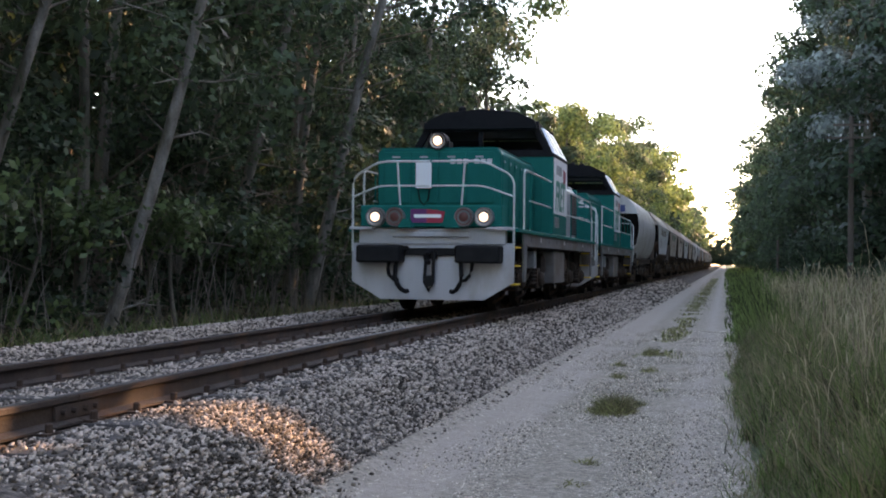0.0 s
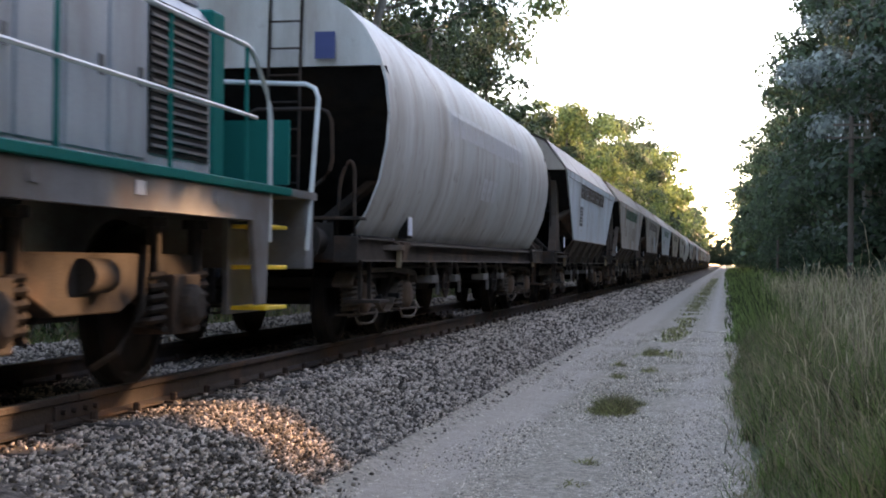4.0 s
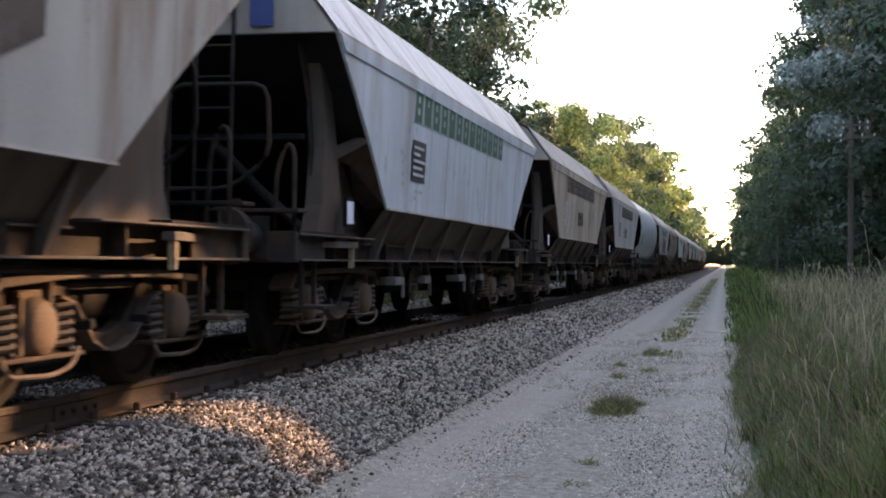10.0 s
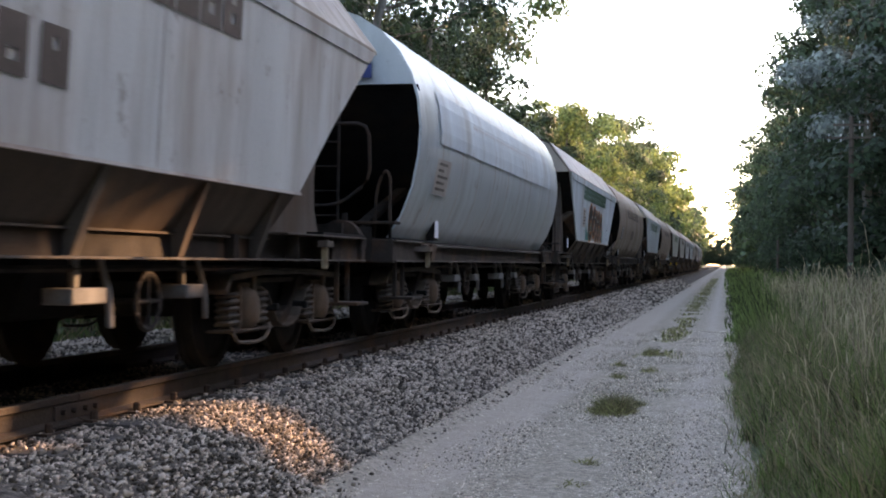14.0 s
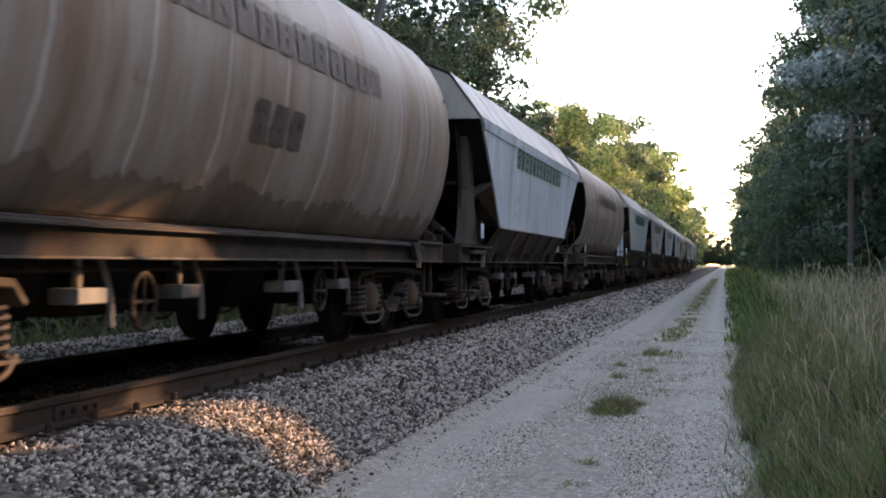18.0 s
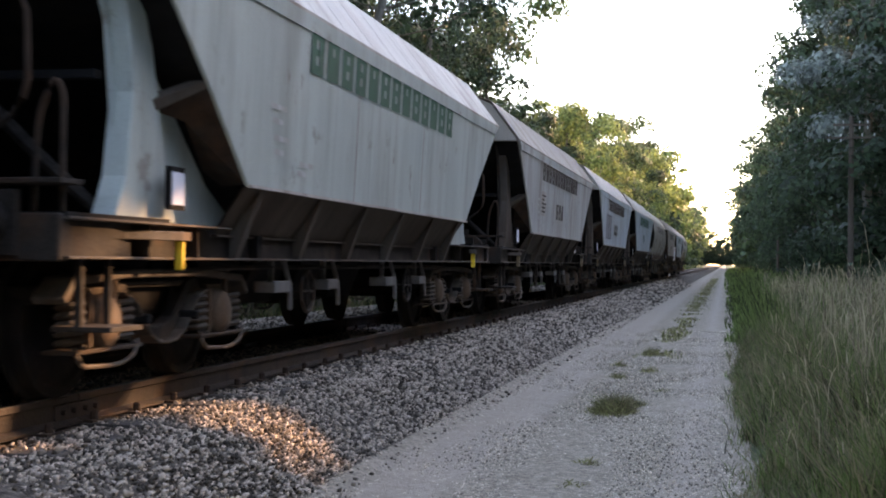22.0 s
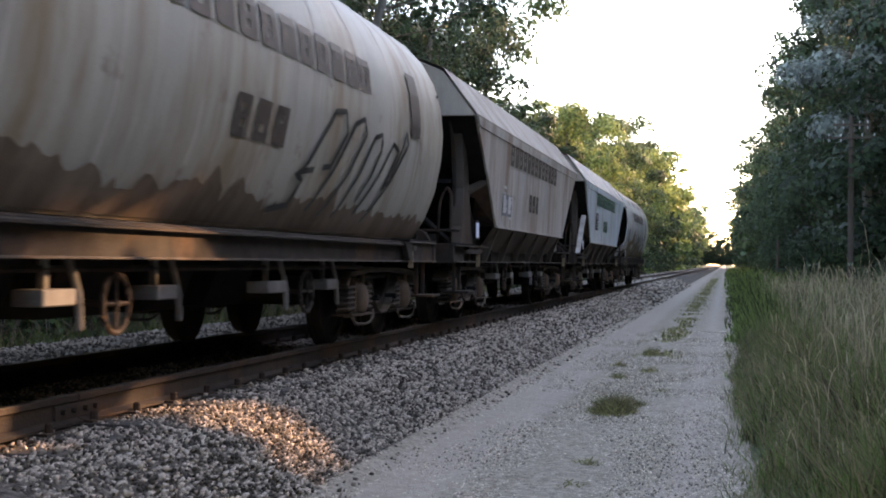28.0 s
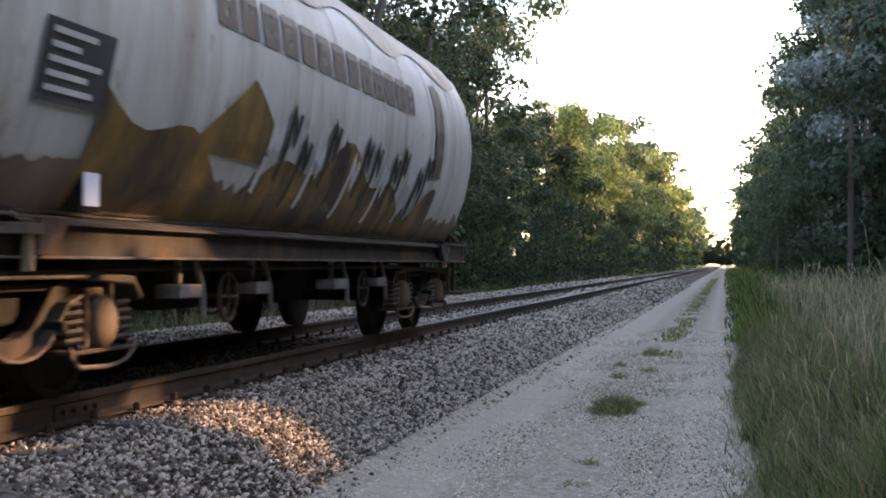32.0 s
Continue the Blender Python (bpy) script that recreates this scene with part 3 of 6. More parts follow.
def facet_wagon():
    w = thing("hopper_wagon", "grey faceted grain hopper wagon on rails", "hopper wagon", "hopper wagons of the train")
    side = [(-TOP, 2.71), (TOP, 2.71), (KINK, 1.92), (LOW, 1.32), (-LOW, 1.32), (-KINK, 1.92)]
    for q in (-1, 1):
        s = S()
        n = len(side)
        out = [(q * (1.40 + 0.05 * (z - 1.32)), y, z) for y, z in side]
        inn = [(x - q * 0.03, y, z) for x, y, z in out]
        s.add(out + inn, [tuple(range(n)), tuple(range(2 * n - 1, n - 1, -1))] + [(i, (i + 1) % n, n + (i + 1) % n, n + i) for i in range(n)])
        part("side_panel", s, BLUE_GREY, w, bevel=0.006)
        # rolled flange along the lower edge and the upright welds
        part("lower_flange", S().box(q * 1.40 - 0.015, q * 1.40 + 0.022, -LOW, LOW, 1.315, 1.335), ROOF_GREY, w)
        for y in (-1.3, 1.3):
            part("weld_seam", S().add([(q * (1.403 + 0.05 * (z - 1.32)) + q * e, y + a, z) for z in (1.34, 2.68) for a, e in ((-0.012, 0.0), (0.0, 0.006), (0.012, 0.0))], [(0, 1, 4, 3), (1, 2, 5, 4)]), ROOF_GREY, w)
        # slanted ribs under the side panel
        for k in range(6):
            y = -3.6 + k * 1.44
            r = part("rib", S().prism([(1.38, 1.31), (1.29, 1.1), (1.19, 0.832), (1.132, 0.832), (1.132, 1.02), (1.32, 1.31)], y - 0.015, y + 0.015), POST_STEEL, w)
            r.scale = (q, 1, 1)
            f = part("rib_flange", S().add([(x, y + e, z) for x, z in ((1.385, 1.31), (1.295, 1.1), (1.195, 0.832)) for e in (-0.045, 0.045)] + [(x - 0.012, y + e, z) for x, z in ((1.385, 1.31), (1.295, 1.1), (1.195, 0.832)) for e in (-0.045, 0.045)], [(0, 1, 3, 2), (2, 3, 5, 4), (6, 8, 9, 7), (8, 10, 11, 9), (0, 2, 8, 6), (2, 4, 10, 8), (1, 7, 9, 3), (3, 9, 11, 5)]), POST_STEEL, r)
    # hopper: sloping end sheets, sloping lower sides
    for d in (-1, 1):
        # near-black sheet: shade under the sloping end is put into its colour
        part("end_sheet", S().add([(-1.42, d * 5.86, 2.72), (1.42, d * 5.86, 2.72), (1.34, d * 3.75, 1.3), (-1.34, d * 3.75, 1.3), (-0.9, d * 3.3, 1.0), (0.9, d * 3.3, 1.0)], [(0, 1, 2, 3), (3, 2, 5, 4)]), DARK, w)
        part("end_band", S().prism([(-1.46, 2.7), (1.46, 2.7), (1.02, 3.28), (0.5, 3.5), (-0.5, 3.5), (-1.02, 3.28)], d * TOP - 0.02, d * TOP + 0.02), ROOF_GREY, w, bevel=0.008)
        for q in (-1, 1):
            pts = [(d * y, z) for y, z in ((5.62, 2.72), (5.46, 2.72), (5.34, 2.55), (5.1, 2.1), (4.99, 1.75), (4.88, 1.35), (4.72, 1.04), (5.6, 1.04), (5.45, 1.3), (5.36, 1.8), (5.44, 2.2))]
            if d > 0:
                part("end_skirt", S().prism([(3.3, 1.03), (3.95, 1.33), (4.76, 1.93), (5.72, 2.7), (5.84, 2.7), (5.5, 2.3), (5.3, 1.9), (5.2, 1.5), (5.22, 1.25), (5.35, 1.03)], q * 1.1, q * 1.13, "x"), POST_STEEL, w, "curved sheet under the sloping end", 0.006)
                continue
            part("front_skirt", S().prism([(-3.3, 1.03), (-3.95, 1.33), (-4.76, 1.93), (-5.72, 2.7), (-5.8, 2.7), (-5.5, 2.2), (-5.4, 1.6), (-5.45, 1.06)], q * 1.06, q * 1.09, "x"), DARK, w, "grimy sheet under the sloping end", 0.006).data.materials[0] = GRIME_STEEL
            part("end_post", S().prism(pts, q * 1.04, q * 1.2, "x"), POST_STEEL, w, "curved steel end post", 0.01)
            part("post_bracket", S().add([(q * x, d * y, z) for x, y, z in ((1.2, 5.1, 1.78), (1.41, 4.76, 1.94), (1.41, 4.72, 1.9), (1.2, 5.05, 1.72), (1.05, 5.1, 1.78), (1.3, 4.76, 1.94), (1.3, 4.72, 1.9), (1.05, 5.05, 1.72))], [(0, 1, 2, 3), (4, 7, 6, 5), (0, 4, 5, 1), (1, 5, 6, 2), (2, 6, 7, 3), (3, 7, 4, 0)]), POST_STEEL, w)
            part("inner_strut", S().tube([(q * 1.02, d * 5.4, 1.08), (q * 0.62, d * 5.44, 1.44), (q * 0.2, d * 5.48, 1.86)], 0.042, 6), GRIME_STEEL, w, "diagonal strut under the hopper end")
            part("corner_gusset", S().add([(q * 1.4, d * KINK, 1.92), (q * 1.1, d * 5.1, 1.75), (q * 1.2, d * 4.6, 1.7), (q * 1.38, d * LOW, 1.33), (q * 1.0, d * 3.7, 1.33)], [(0, 1, 2), (0, 2, 3), (3, 2, 4)]), GRIME_STEEL, w)
        # crossbeam coloured near-black as well, to sink into the painted shade
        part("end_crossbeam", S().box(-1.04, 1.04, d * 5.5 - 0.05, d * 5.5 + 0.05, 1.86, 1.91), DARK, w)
    for q in (-1, 1):
        part("hopper_slope", S().add([(q * (x - e), y, z) for e in (0, 0.02) for x, y, z in ((1.37, -LOW, 1.32), (1.37, LOW, 1.32), (1.135, 3.9, 0.99), (1.135, -3.9, 0.99))], [(0, 1, 2, 3), (4, 7, 6, 5), (0, 4, 5, 1), (2, 6, 7, 3)]), DUSTY_BROWN, w, "brown sloping hopper side")
        part("slope_edge", S().box(q * 1.1, q * 1.17, -3.95, 3.95, 0.975, 0.99), POST_STEEL, w)
        part("eave_strip", S().add([(q * (1.409 + 0.05 * (z - 1.32) + o), y, z) for o in (-0.02, 0.004) for z, y in ((2.58, -5.72), (2.58, 5.72), (2.7, 5.9), (2.7, -5.9))], [(0, 3, 2, 1), (4, 5, 6, 7), (0, 1, 5, 4), (2, 3, 7, 6), (1, 2, 6, 5), (3, 0, 4, 7)]), BLUE_GREY, w, "riveted strip under the eaves")
    prof = [(1.475, 2.69), (1.475, 2.73), (1.03, 3.32), (0.5, 3.53), (0, 3.58), (-0.5, 3.53), (-1.03, 3.32), (-1.475, 2.73), (-1.475, 2.69), (-1.0, 3.27), (-0.5, 3.48), (0, 3.53), (0.5, 3.48), (1.0, 3.27)]
    n = len(prof)
    part("roof", S().add([(x, y, z) for y in (-TOP - 0.03, TOP + 0.03) for x, z in prof], [(i, (i + 1) % n, n + (i + 1) % n, n + i) for i in range(n)]), ROOF_GREY, w)
    for k in range(13):
        y = -5.4 + k * 0.9
        part("roof_seam", S().add([(x * 1.002, y + a, z + e) for x, z in prof[:8] for a, e in ((-0.012, 0.001), (0, 0.006), (0.012, 0.001))], [(i * 3 + j, i * 3 + j + 1, i * 3 + j + 4, i * 3 + j + 3) for i in range(7) for j in range(2)]), ROOF_GREY, w)
    part("roof_hatch", S().box(-0.28, 0.28, -5.2, 5.2, 3.56, 3.64), ROOF_GREY, w, "long loading hatch", 0.02)
    underframe(w, 1.0)
    return w


BARREL = [(1.08, 1.05), (1.24, 1.3), (1.36, 1.6), (1.43, 1.95), (1.45, 2.25), (1.42, 2.55), (1.34, 2.82), (1.2, 3.07), (1.0, 3.28), (0.75, 3.44), (0.45, 3.55), (0.0, 3.6)]


def round_wagon():
    w = thing("round_hopper_wagon", "grey round-sided grain hopper wagon on rails", "hopper wagon", "hopper wagons of the train")
    half = 5.9
    full = BARREL + [(-x, z) for x, z in BARREL[-2::-1]]
    n = len(full)
    s = S().add([(x, y, z) for y in (-half, half) for x, z in full] + [(x * 0.985, y, z - (0.015 if z > 2 else -0.005)) for y in (-half, half) for x, z in full],
                [(i, i + 1, n + i + 1, n + i) for i in range(n - 1)] + [(2 * n + i, 3 * n + i, 3 * n + i + 1, 2 * n + i + 1) for i in range(n - 1)]
                + [(i, 2 * n + i, 2 * n + i + 1, i + 1) for i in range(n - 1)] + [(n + i, n + i + 1, 3 * n + i + 1, 3 * n + i) for i in range(n - 1)])
    part("barrel", s, LIGHT_GREY, w, smooth=True)
    for k in range(9):
        y = -4.72 + k * 1.18
        part("weld_seam", S().add([(x * 1.0025, y + a, z + e) for x, z in full for a, e in ((-0.02, 0.0), (0, 0.006), (0.02, 0.0))], [(i * 3 + j, i * 3 + j + 1, i * 3 + j + 4, i * 3 + j + 3) for i in range(n - 1) for j in range(2)]), ROOF_GREY, w)
    for d in (-1, 1):
        # near-black here too, the end recess's shade being in the colour
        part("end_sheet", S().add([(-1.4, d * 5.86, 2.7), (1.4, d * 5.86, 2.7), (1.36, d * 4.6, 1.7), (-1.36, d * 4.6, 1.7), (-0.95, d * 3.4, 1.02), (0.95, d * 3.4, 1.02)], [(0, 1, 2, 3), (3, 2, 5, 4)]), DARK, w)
        top = [(x * 0.985, z) for x, z in full if z >= 2.7]
        part("end_band", S().prism([(-1.38, 2.7), (1.38, 2.7)] + top, d * half - 0.015, d * half + 0.01), ROOF_GREY, w)
        for q in (-1, 1):
            part("end_strut", S().add([(q * (0.5 + e), d * 5.8, 1.05 + 0) for e in (0, 0.12)] + [(q * (0.9 + e), d * 4.4, 1.75) for e in (0, 0.12)] + [(q * (0.5 + e), d * 5.7, 1.02) for e in (0, 0.12)] + [(q * (0.9 + e), d * 4.3, 1.7) for e in (0, 0.12)], [(0, 1, 3, 2), (4, 6, 7, 5), (0, 2, 6, 4), (1, 5, 7, 3)]), GRIME_STEEL, w)
            part("end_gusset", S().add([(q * 1.2, d * 5.8, 1.3), (q * 1.05, d * 5.8, 1.06), (q * 0.7, d * 4.0, 1.06), (q * 1.35, d * 4.6, 1.7)], [(0, 1, 2, 3)]), ROOF_GREY, w)
    for q in (-1, 1):
        part("hopper_slope", S().add([(q * 1.08, -half + 0.05, 1.05), (q * 1.08, half - 0.05, 1.05), (q * 0.6, 3.4, 0.98), (q * 0.6, -3.4, 0.98)], [(0, 1, 2, 3)]), GRIME_STEEL, w)
        part("sill", S().prism([(q * 1.07, 1.04), (q * 1.16, 1.04), (q * 1.32, 1.0), (q * 1.32, 0.985), (q * 1.07, 0.985)], -5.0, 5.0), GRIME_STEEL, w, "sloping steel sill under the barrel")
        for d in (-1, 1):
            part("sill_bracket", S().prism([(d * 4.85, 1.02), (d * 4.55, 1.02), (d * 4.75, 0.83), (d * 4.9, 0.83)], q * 1.29, q * 1.35, "x"), GRIME_STEEL, w, bevel=0.005)
    part("roof_hatch", S().box(-0.3, 0.3, -5.3, 5.3, 3.56, 3.68), ROOF_GREY, w, "long loading hatch", 0.03)
    underframe(w, 0.0)
    return w


# ---------------------------------------------------------------- locomotives
LOCO = 14.25


def locomotive():
    """Origin under the front face of the snow plough; +y runs to the rear."""
    w = thing("diesel_locomotive", "teal green diesel shunting locomotive with white plough", "locomotive", "locomotives of the train")
    # white plough and buffer beam
    pl = [(-1.33, 1.12), (1.33, 1.12), (1.33, 0.5), (0.84, 0.21), (-0.84, 0.21), (-1.33, 0.5)]
    part("snow_plough", S().prism(pl, -0.02, 0.03), WHITE, w, "white sheet-steel snow plough", 0.008)
    part("plough_plate", S().box(-0.8, 0.8, -0.032, -0.02, 0.215, 0.82), WHITE, w, "scuffed white middle plate of the plough", 0.003)
    part("front_plate", S().box(-1.2, 1.2, -0.06, 0.1, 1.1, 1.36).box(-0.62, 0.62, -0.14, -0.05, 1.22, 1.29), WHITE, w, bevel=0.01)
    for q in (-1, 1):
        part("deck_edge", S().box(q * 1.12 - 0.2, q * 1.12 + 0.2, -0.22, 0.4, 1.33, 1.375), WHITE, w, bevel=0.006)
        part("buffer_housing", S().box(q * 0.8 - 0.36, q * 0.8 + 0.36, -0.42, -0.02, 0.8, 1.08), BLACK, w, "black buffer block", 0.03)
        part("front_hose", S().tube([(q * 0.4, -0.05, 1.04), (q * 0.43, -0.17, 1.02), (q * 0.49, -0.26, 0.92), (q * 0.53, -0.31, 0.76), (q * 0.54, -0.32, 0.6), (q * 0.51, -0.3, 0.47), (q * 0.45, -0.26, 0.38), (q * 0.38, -0.22, 0.34), (q * 0.34, -0.2, 0.36)], 0.036, 10), BLACK, w, "hanging black brake hose", smooth=True)
        part("front_hose", S().tube([(q * 0.66, -0.05, 0.84), (q * 0.68, -0.15, 0.8), (q * 0.68, -0.21, 0.7), (q * 0.65, -0.23, 0.6), (q * 0.58, -0.21, 0.53), (q * 0.52, -0.17, 0.52)], 0.03, 10), BLACK, w, smooth=True)
    part("coupling", S().box(-0.09, 0.09, -0.25, 0.0, 0.86, 1.0).tube([(0, -0.25, 0.98), (0, -0.36, 0.94), (0, -0.36, 0.84), (0, -0.28, 0.8)], 0.04, 8).tube([(0.06, -0.2, 0.9), (0.07, -0.25, 0.5), (0, -0.27, 0.36), (-0.07, -0.25, 0.5), (-0.06, -0.2, 0.9)], 0.03, 6).box(-0.06, 0.06, -0.28, -0.2, 0.42, 0.6), BLACK, w, "black screw coupling", 0.005)
    part("cross_beam", S().box(-0.45, 0.45, -0.1, -0.02, 0.92, 1.04), BLACK, w, bevel=0.01)
    for o in w.children:
        o.location.y += 0.17
    # lamps
    for q in (-1, 1):
        for x, lit in ((0.88, True), (0.56, False)):
            l = part("headlamp" if lit else "marker_lamp", S().lathe([(-0.12, 0.13), (-0.12, 0.155), (0.2, 0.155)], (q * x, 0, 1.53), "y", 20), FRAME_GREY, w, "round lit headlamp" if lit else "round unlit lamp", smooth=True)
            part("reflector", S().lathe([(-0.11, 0.07), (-0.125, 0.13), (-0.1, 0.13)], (q * x, 0, 1.53), "y", 20), STEEL if lit else LENS, l, smooth=True)
            part("lens", S().lathe([(-0.135, 0.03), (-0.13, 0.06), (-0.117, 0.078), (-0.1, 0.078)], (q * x, 0, 1.53), "y", 18), LAMP_ON if lit else LENS, l, smooth=True)
    part("lamp_shelf", S().box(-1.15, 1.15, 0.0, 0.5, 1.375, 1.72), GREEN, w, bevel=0.02)
    for q in (-1, 1):
        part("lamp_bracket", S().prism([(q * 0.25, 1.36), (q * 0.5, 1.36), (q * 0.42, 1.5), (q * 0.33, 1.5)], -0.16, 0.0), GREEN, w)
    part("operator_sign", S().prism([(-0.32, 1.44), (-0.06, 1.44), (-0.06, 1.66), (-0.32, 1.66)], -0.02, -0.008), PURPLE, w, "purple part of an operator's sign")
    part("operator_sign", S().prism([(-0.058, 1.44), (0.2, 1.44), (0.24, 1.62), (-0.058, 1.66)], -0.02, -0.008), RED, w, "red part of an operator's sign")
    part("sign_bar", S().box(-0.26, 0.18, -0.026, -0.021, 1.52, 1.575), CLEAN_WHITE, w)
    # front hood with doors
    hood = [(-1.03, 1.36), (1.03, 1.36), (1.03, 2.6), (0.97, 2.68), (-0.97, 2.68), (-1.03, 2.6)]
    part("front_hood", S().prism(hood, 0.62, 4.75), GREEN, w, "teal green hood", 0.02)
    part("hood_roof_edge", S().box(-0.99, 0.99, 0.62, 4.7, 2.675, 2.69), GREEN, w, bevel=0.005)
    for k in range(4):
        x = -0.92 + k * 0.465
        d = part("hood_door", S().box(x, x + 0.44, 0.595, 0.62, 1.78, 2.62), GREEN, w, bevel=0.008)
        part("latch", S().box(x + 0.14, x + 0.27, 0.585, 0.595, 2.52, 2.55), HOOD_GREY, d)
    for q in (-1, 1):
        for k in range(6):
            y = 0.75 + k * 0.62
            d = part("hood_door", S().box(q * 1.03 - 0.012, q * 1.03 + 0.012, y, y + 0.58, 1.45, 2.58), GREEN, w, bevel=0.008)
            part("latch", S().box(q * 1.045 - 0.006, q * 1.045 + 0.006, y + 0.1, y + 0.2, 2.45, 2.49), HOOD_GREY, d)
            for z in (1.6, 2.35):
                part("hinge", S().box(q * 1.045 - 0.01, q * 1.045 + 0.01, y - 0.02, y + 0.03, z, z + 0.12), GREEN, d)
    part("white_plate", S().box(-0.36, -0.1, 0.5, 0.515, 2.02, 2.44), CLEAN_WHITE, w, "blank white plate on the hood")
    part("plate_chain", S().tube([(-0.32, 0.5, 2.02), (-0.29, 0.5, 1.82), (-0.22, 0.5, 1.74), (-0.15, 0.5, 1.84), (-0.13, 0.5, 2.02)], 0.012, 5), DARK, w)
    for k in range(6):
        part("number_bar", S().box(0.2 + k * 0.105 + (0.08 if k > 2 else 0), 0.28 + k * 0.105 + (0.08 if k > 2 else 0), 0.585, 0.592, 2.42, 2.5), INK_PALE, w)
    top = part("top_lamp", S().lathe([(-0.14, 0.12), (-0.14, 0.15), (0.16, 0.15)], (-0.02, 0.72, 2.8), "y", 20).box(-0.2, 0.16, 0.66, 0.98, 2.66, 2.8), CAB_BLACK, w, "round lit top headlamp", smooth=True)
    part("reflector", S().lathe([(-0.135, 0.07), (-0.145, 0.125), (-0.1, 0.125)], (-0.02, 0.72, 2.8), "y", 20), STEEL, top, smooth=True)
    part("lens", S().lathe([(-0.155, 0.03), (-0.148, 0.07), (-0.13, 0.085), (-0.1, 0.085)], (-0.02, 0.72, 2.8), "y", 18), LAMP_ON, top, smooth=True)
    for o in w.children:
        o.location.y += 0.27
    # cab
    cw = 1.4
    part("cab_body", S().prism([(-cw, 1.36), (cw, 1.36), (cw, 2.86), (-cw, 2.86)], 4.72, 6.9), GREEN, w, "teal green cab lower body", 0.015)
    band = [(-cw - 0.01, 2.83), (cw + 0.01, 2.83), (cw + 0.01, 2.9), (-cw - 0.01, 2.9)]
    part("cab_band", S().prism(band, 4.7, 6.92), CAB_BLACK, w)
    part("cab_interior", S().box(-1.1, 1.1, 5.6, 6.2, 2.86, 3.2), CAB_BLACK, w)
    rt = [(-1.1, 3.36), (-1.04, 3.52), (-0.7, 3.68), (0, 3.74), (0.7, 3.68), (1.04, 3.52), (1.1, 3.36)]
    part("cab_roof", S().prism(rt, 4.62, 7.0), CAB_BLACK, w, bevel=0.01)
    for x in (-0.4, 0.1, 0.35):
        part("roof_fitting", S().lathe([(0, 0.08), (0.1, 0.08), (0.13, 0.04)], (x, 5.3 + x, 3.7), "z", 12), CAB_BLACK, w, smooth=True)
    for q in (-1, 1):
        for d, y0 in ((1, 4.74), (-1, 6.88)):
            part("cab_pillar", S().add([(q * a, y0 + e, z) for (a, z) in ((cw, 2.88), (cw - 0.16, 2.88), (1.04, 3.5), (0.88, 3.5)) for e in (0, 0.05 * d)], [(0, 1, 3, 2), (4, 6, 7, 5), (0, 2, 6, 4), (1, 5, 7, 3), (0, 4, 5, 1), (2, 3, 7, 6)]), CAB_BLACK, w)
        def slope(a0, y, z, out=0.0):
            k = (z - 2.9) / 0.6
            return (q * (1.4 - 0.33 * k + out), y, z)
        part("white_window_surround", S().add([slope(0, 4.95, 2.9, 0.006), slope(0, 6.92, 2.9, 0.006), slope(0, 6.92, 3.44, 0.006), slope(0, 5.35, 3.44, 0.006), slope(0, 4.95, 2.9, -0.03), slope(0, 6.92, 2.9, -0.03), slope(0, 6.92, 3.44, -0.03), slope(0, 5.35, 3.44, -0.03)], [(0, 1, 2, 3), (4, 7, 6, 5), (0, 4, 5, 1), (1, 5, 6, 2), (2, 6, 7, 3), (3, 7, 4, 0)]), CLEAN_WHITE, w, "white sloping window surround")
        for y0, y1, y2 in ((5.2, 5.85, 5.4), (6.0, 6.6, 6.0)):
            part("side_window", S().add([slope(0, y0, 2.97, 0.01), slope(0, y1, 2.97, 0.01), slope(0, y1, 3.4, 0.01), slope(0, y2, 3.4, 0.01)], [(0, 1, 2, 3)]), DARK_GLASS, w, "dark cab side window")
        sgn = part("white_cab_panel", S().prism([(4.82, 1.76), (4.78, 2.78), (4.9, 2.83), (6.86, 2.83), (6.86, 1.76)], q * cw, q * (cw + 0.012), "x"), CLEAN_WHITE, w, "white panel with green freight lettering", 0.003)
        part("cab_grille", S().box(q * cw - 0.01, q * cw + 0.015, 4.95, 5.55, 1.5, 1.7), HOOD_GREY, w)
        for k in range(6):
            part("grille_slat", S().box(q * (cw + 0.015) - 0.006, q * (cw + 0.015) + 0.008, 4.97, 5.53, 1.515 + k * 0.03, 1.53 + k * 0.03), FRAME_GREY, w)
    word = part("freight_word", lettered("FRET", 0.8, "freight_word", 0.86), INK_LOCO, w, "green italic-looking word on the cab panel")
    word.location = (cw + 0.016, 4.93, 1.84)
    for k in range(6):
        part("number_bar", S().box(cw + 0.0125, cw + 0.018, 5.1 + k * 0.14, 5.2 + k * 0.14, 2.52, 2.7), HOOD_GREY, w)
    part("operator_mark", S().prism([(6.2, 2.38), (6.55, 2.42), (6.6, 2.64), (6.2, 2.68)], cw + 0.0125, cw + 0.018, "x"), RED, w)
    for q in (-1, 1):
        for nm, y0, x0, x1 in (("front_window", 4.74, 0.1, 1.0), ("rear_window", 6.89, 0.1, 1.0)):
            part(nm, S().add([(q * 0.05, y0, 2.95), (q * 1.22, y0, 2.95), (q * 0.95, y0, 3.45), (q * 0.05, y0, 3.45)], [(0, 1, 2, 3)]), CAB_GLASS, w)
    part("cab_front_frame", S().box(-1.12, 1.12, 4.72, 4.78, 3.32, 3.5).box(-0.04, 0.04, 4.72, 4.78, 2.88, 3.45).box(-1.35, 1.35, 4.72, 4.78, 2.86, 2.96), CAB_BLACK, w)
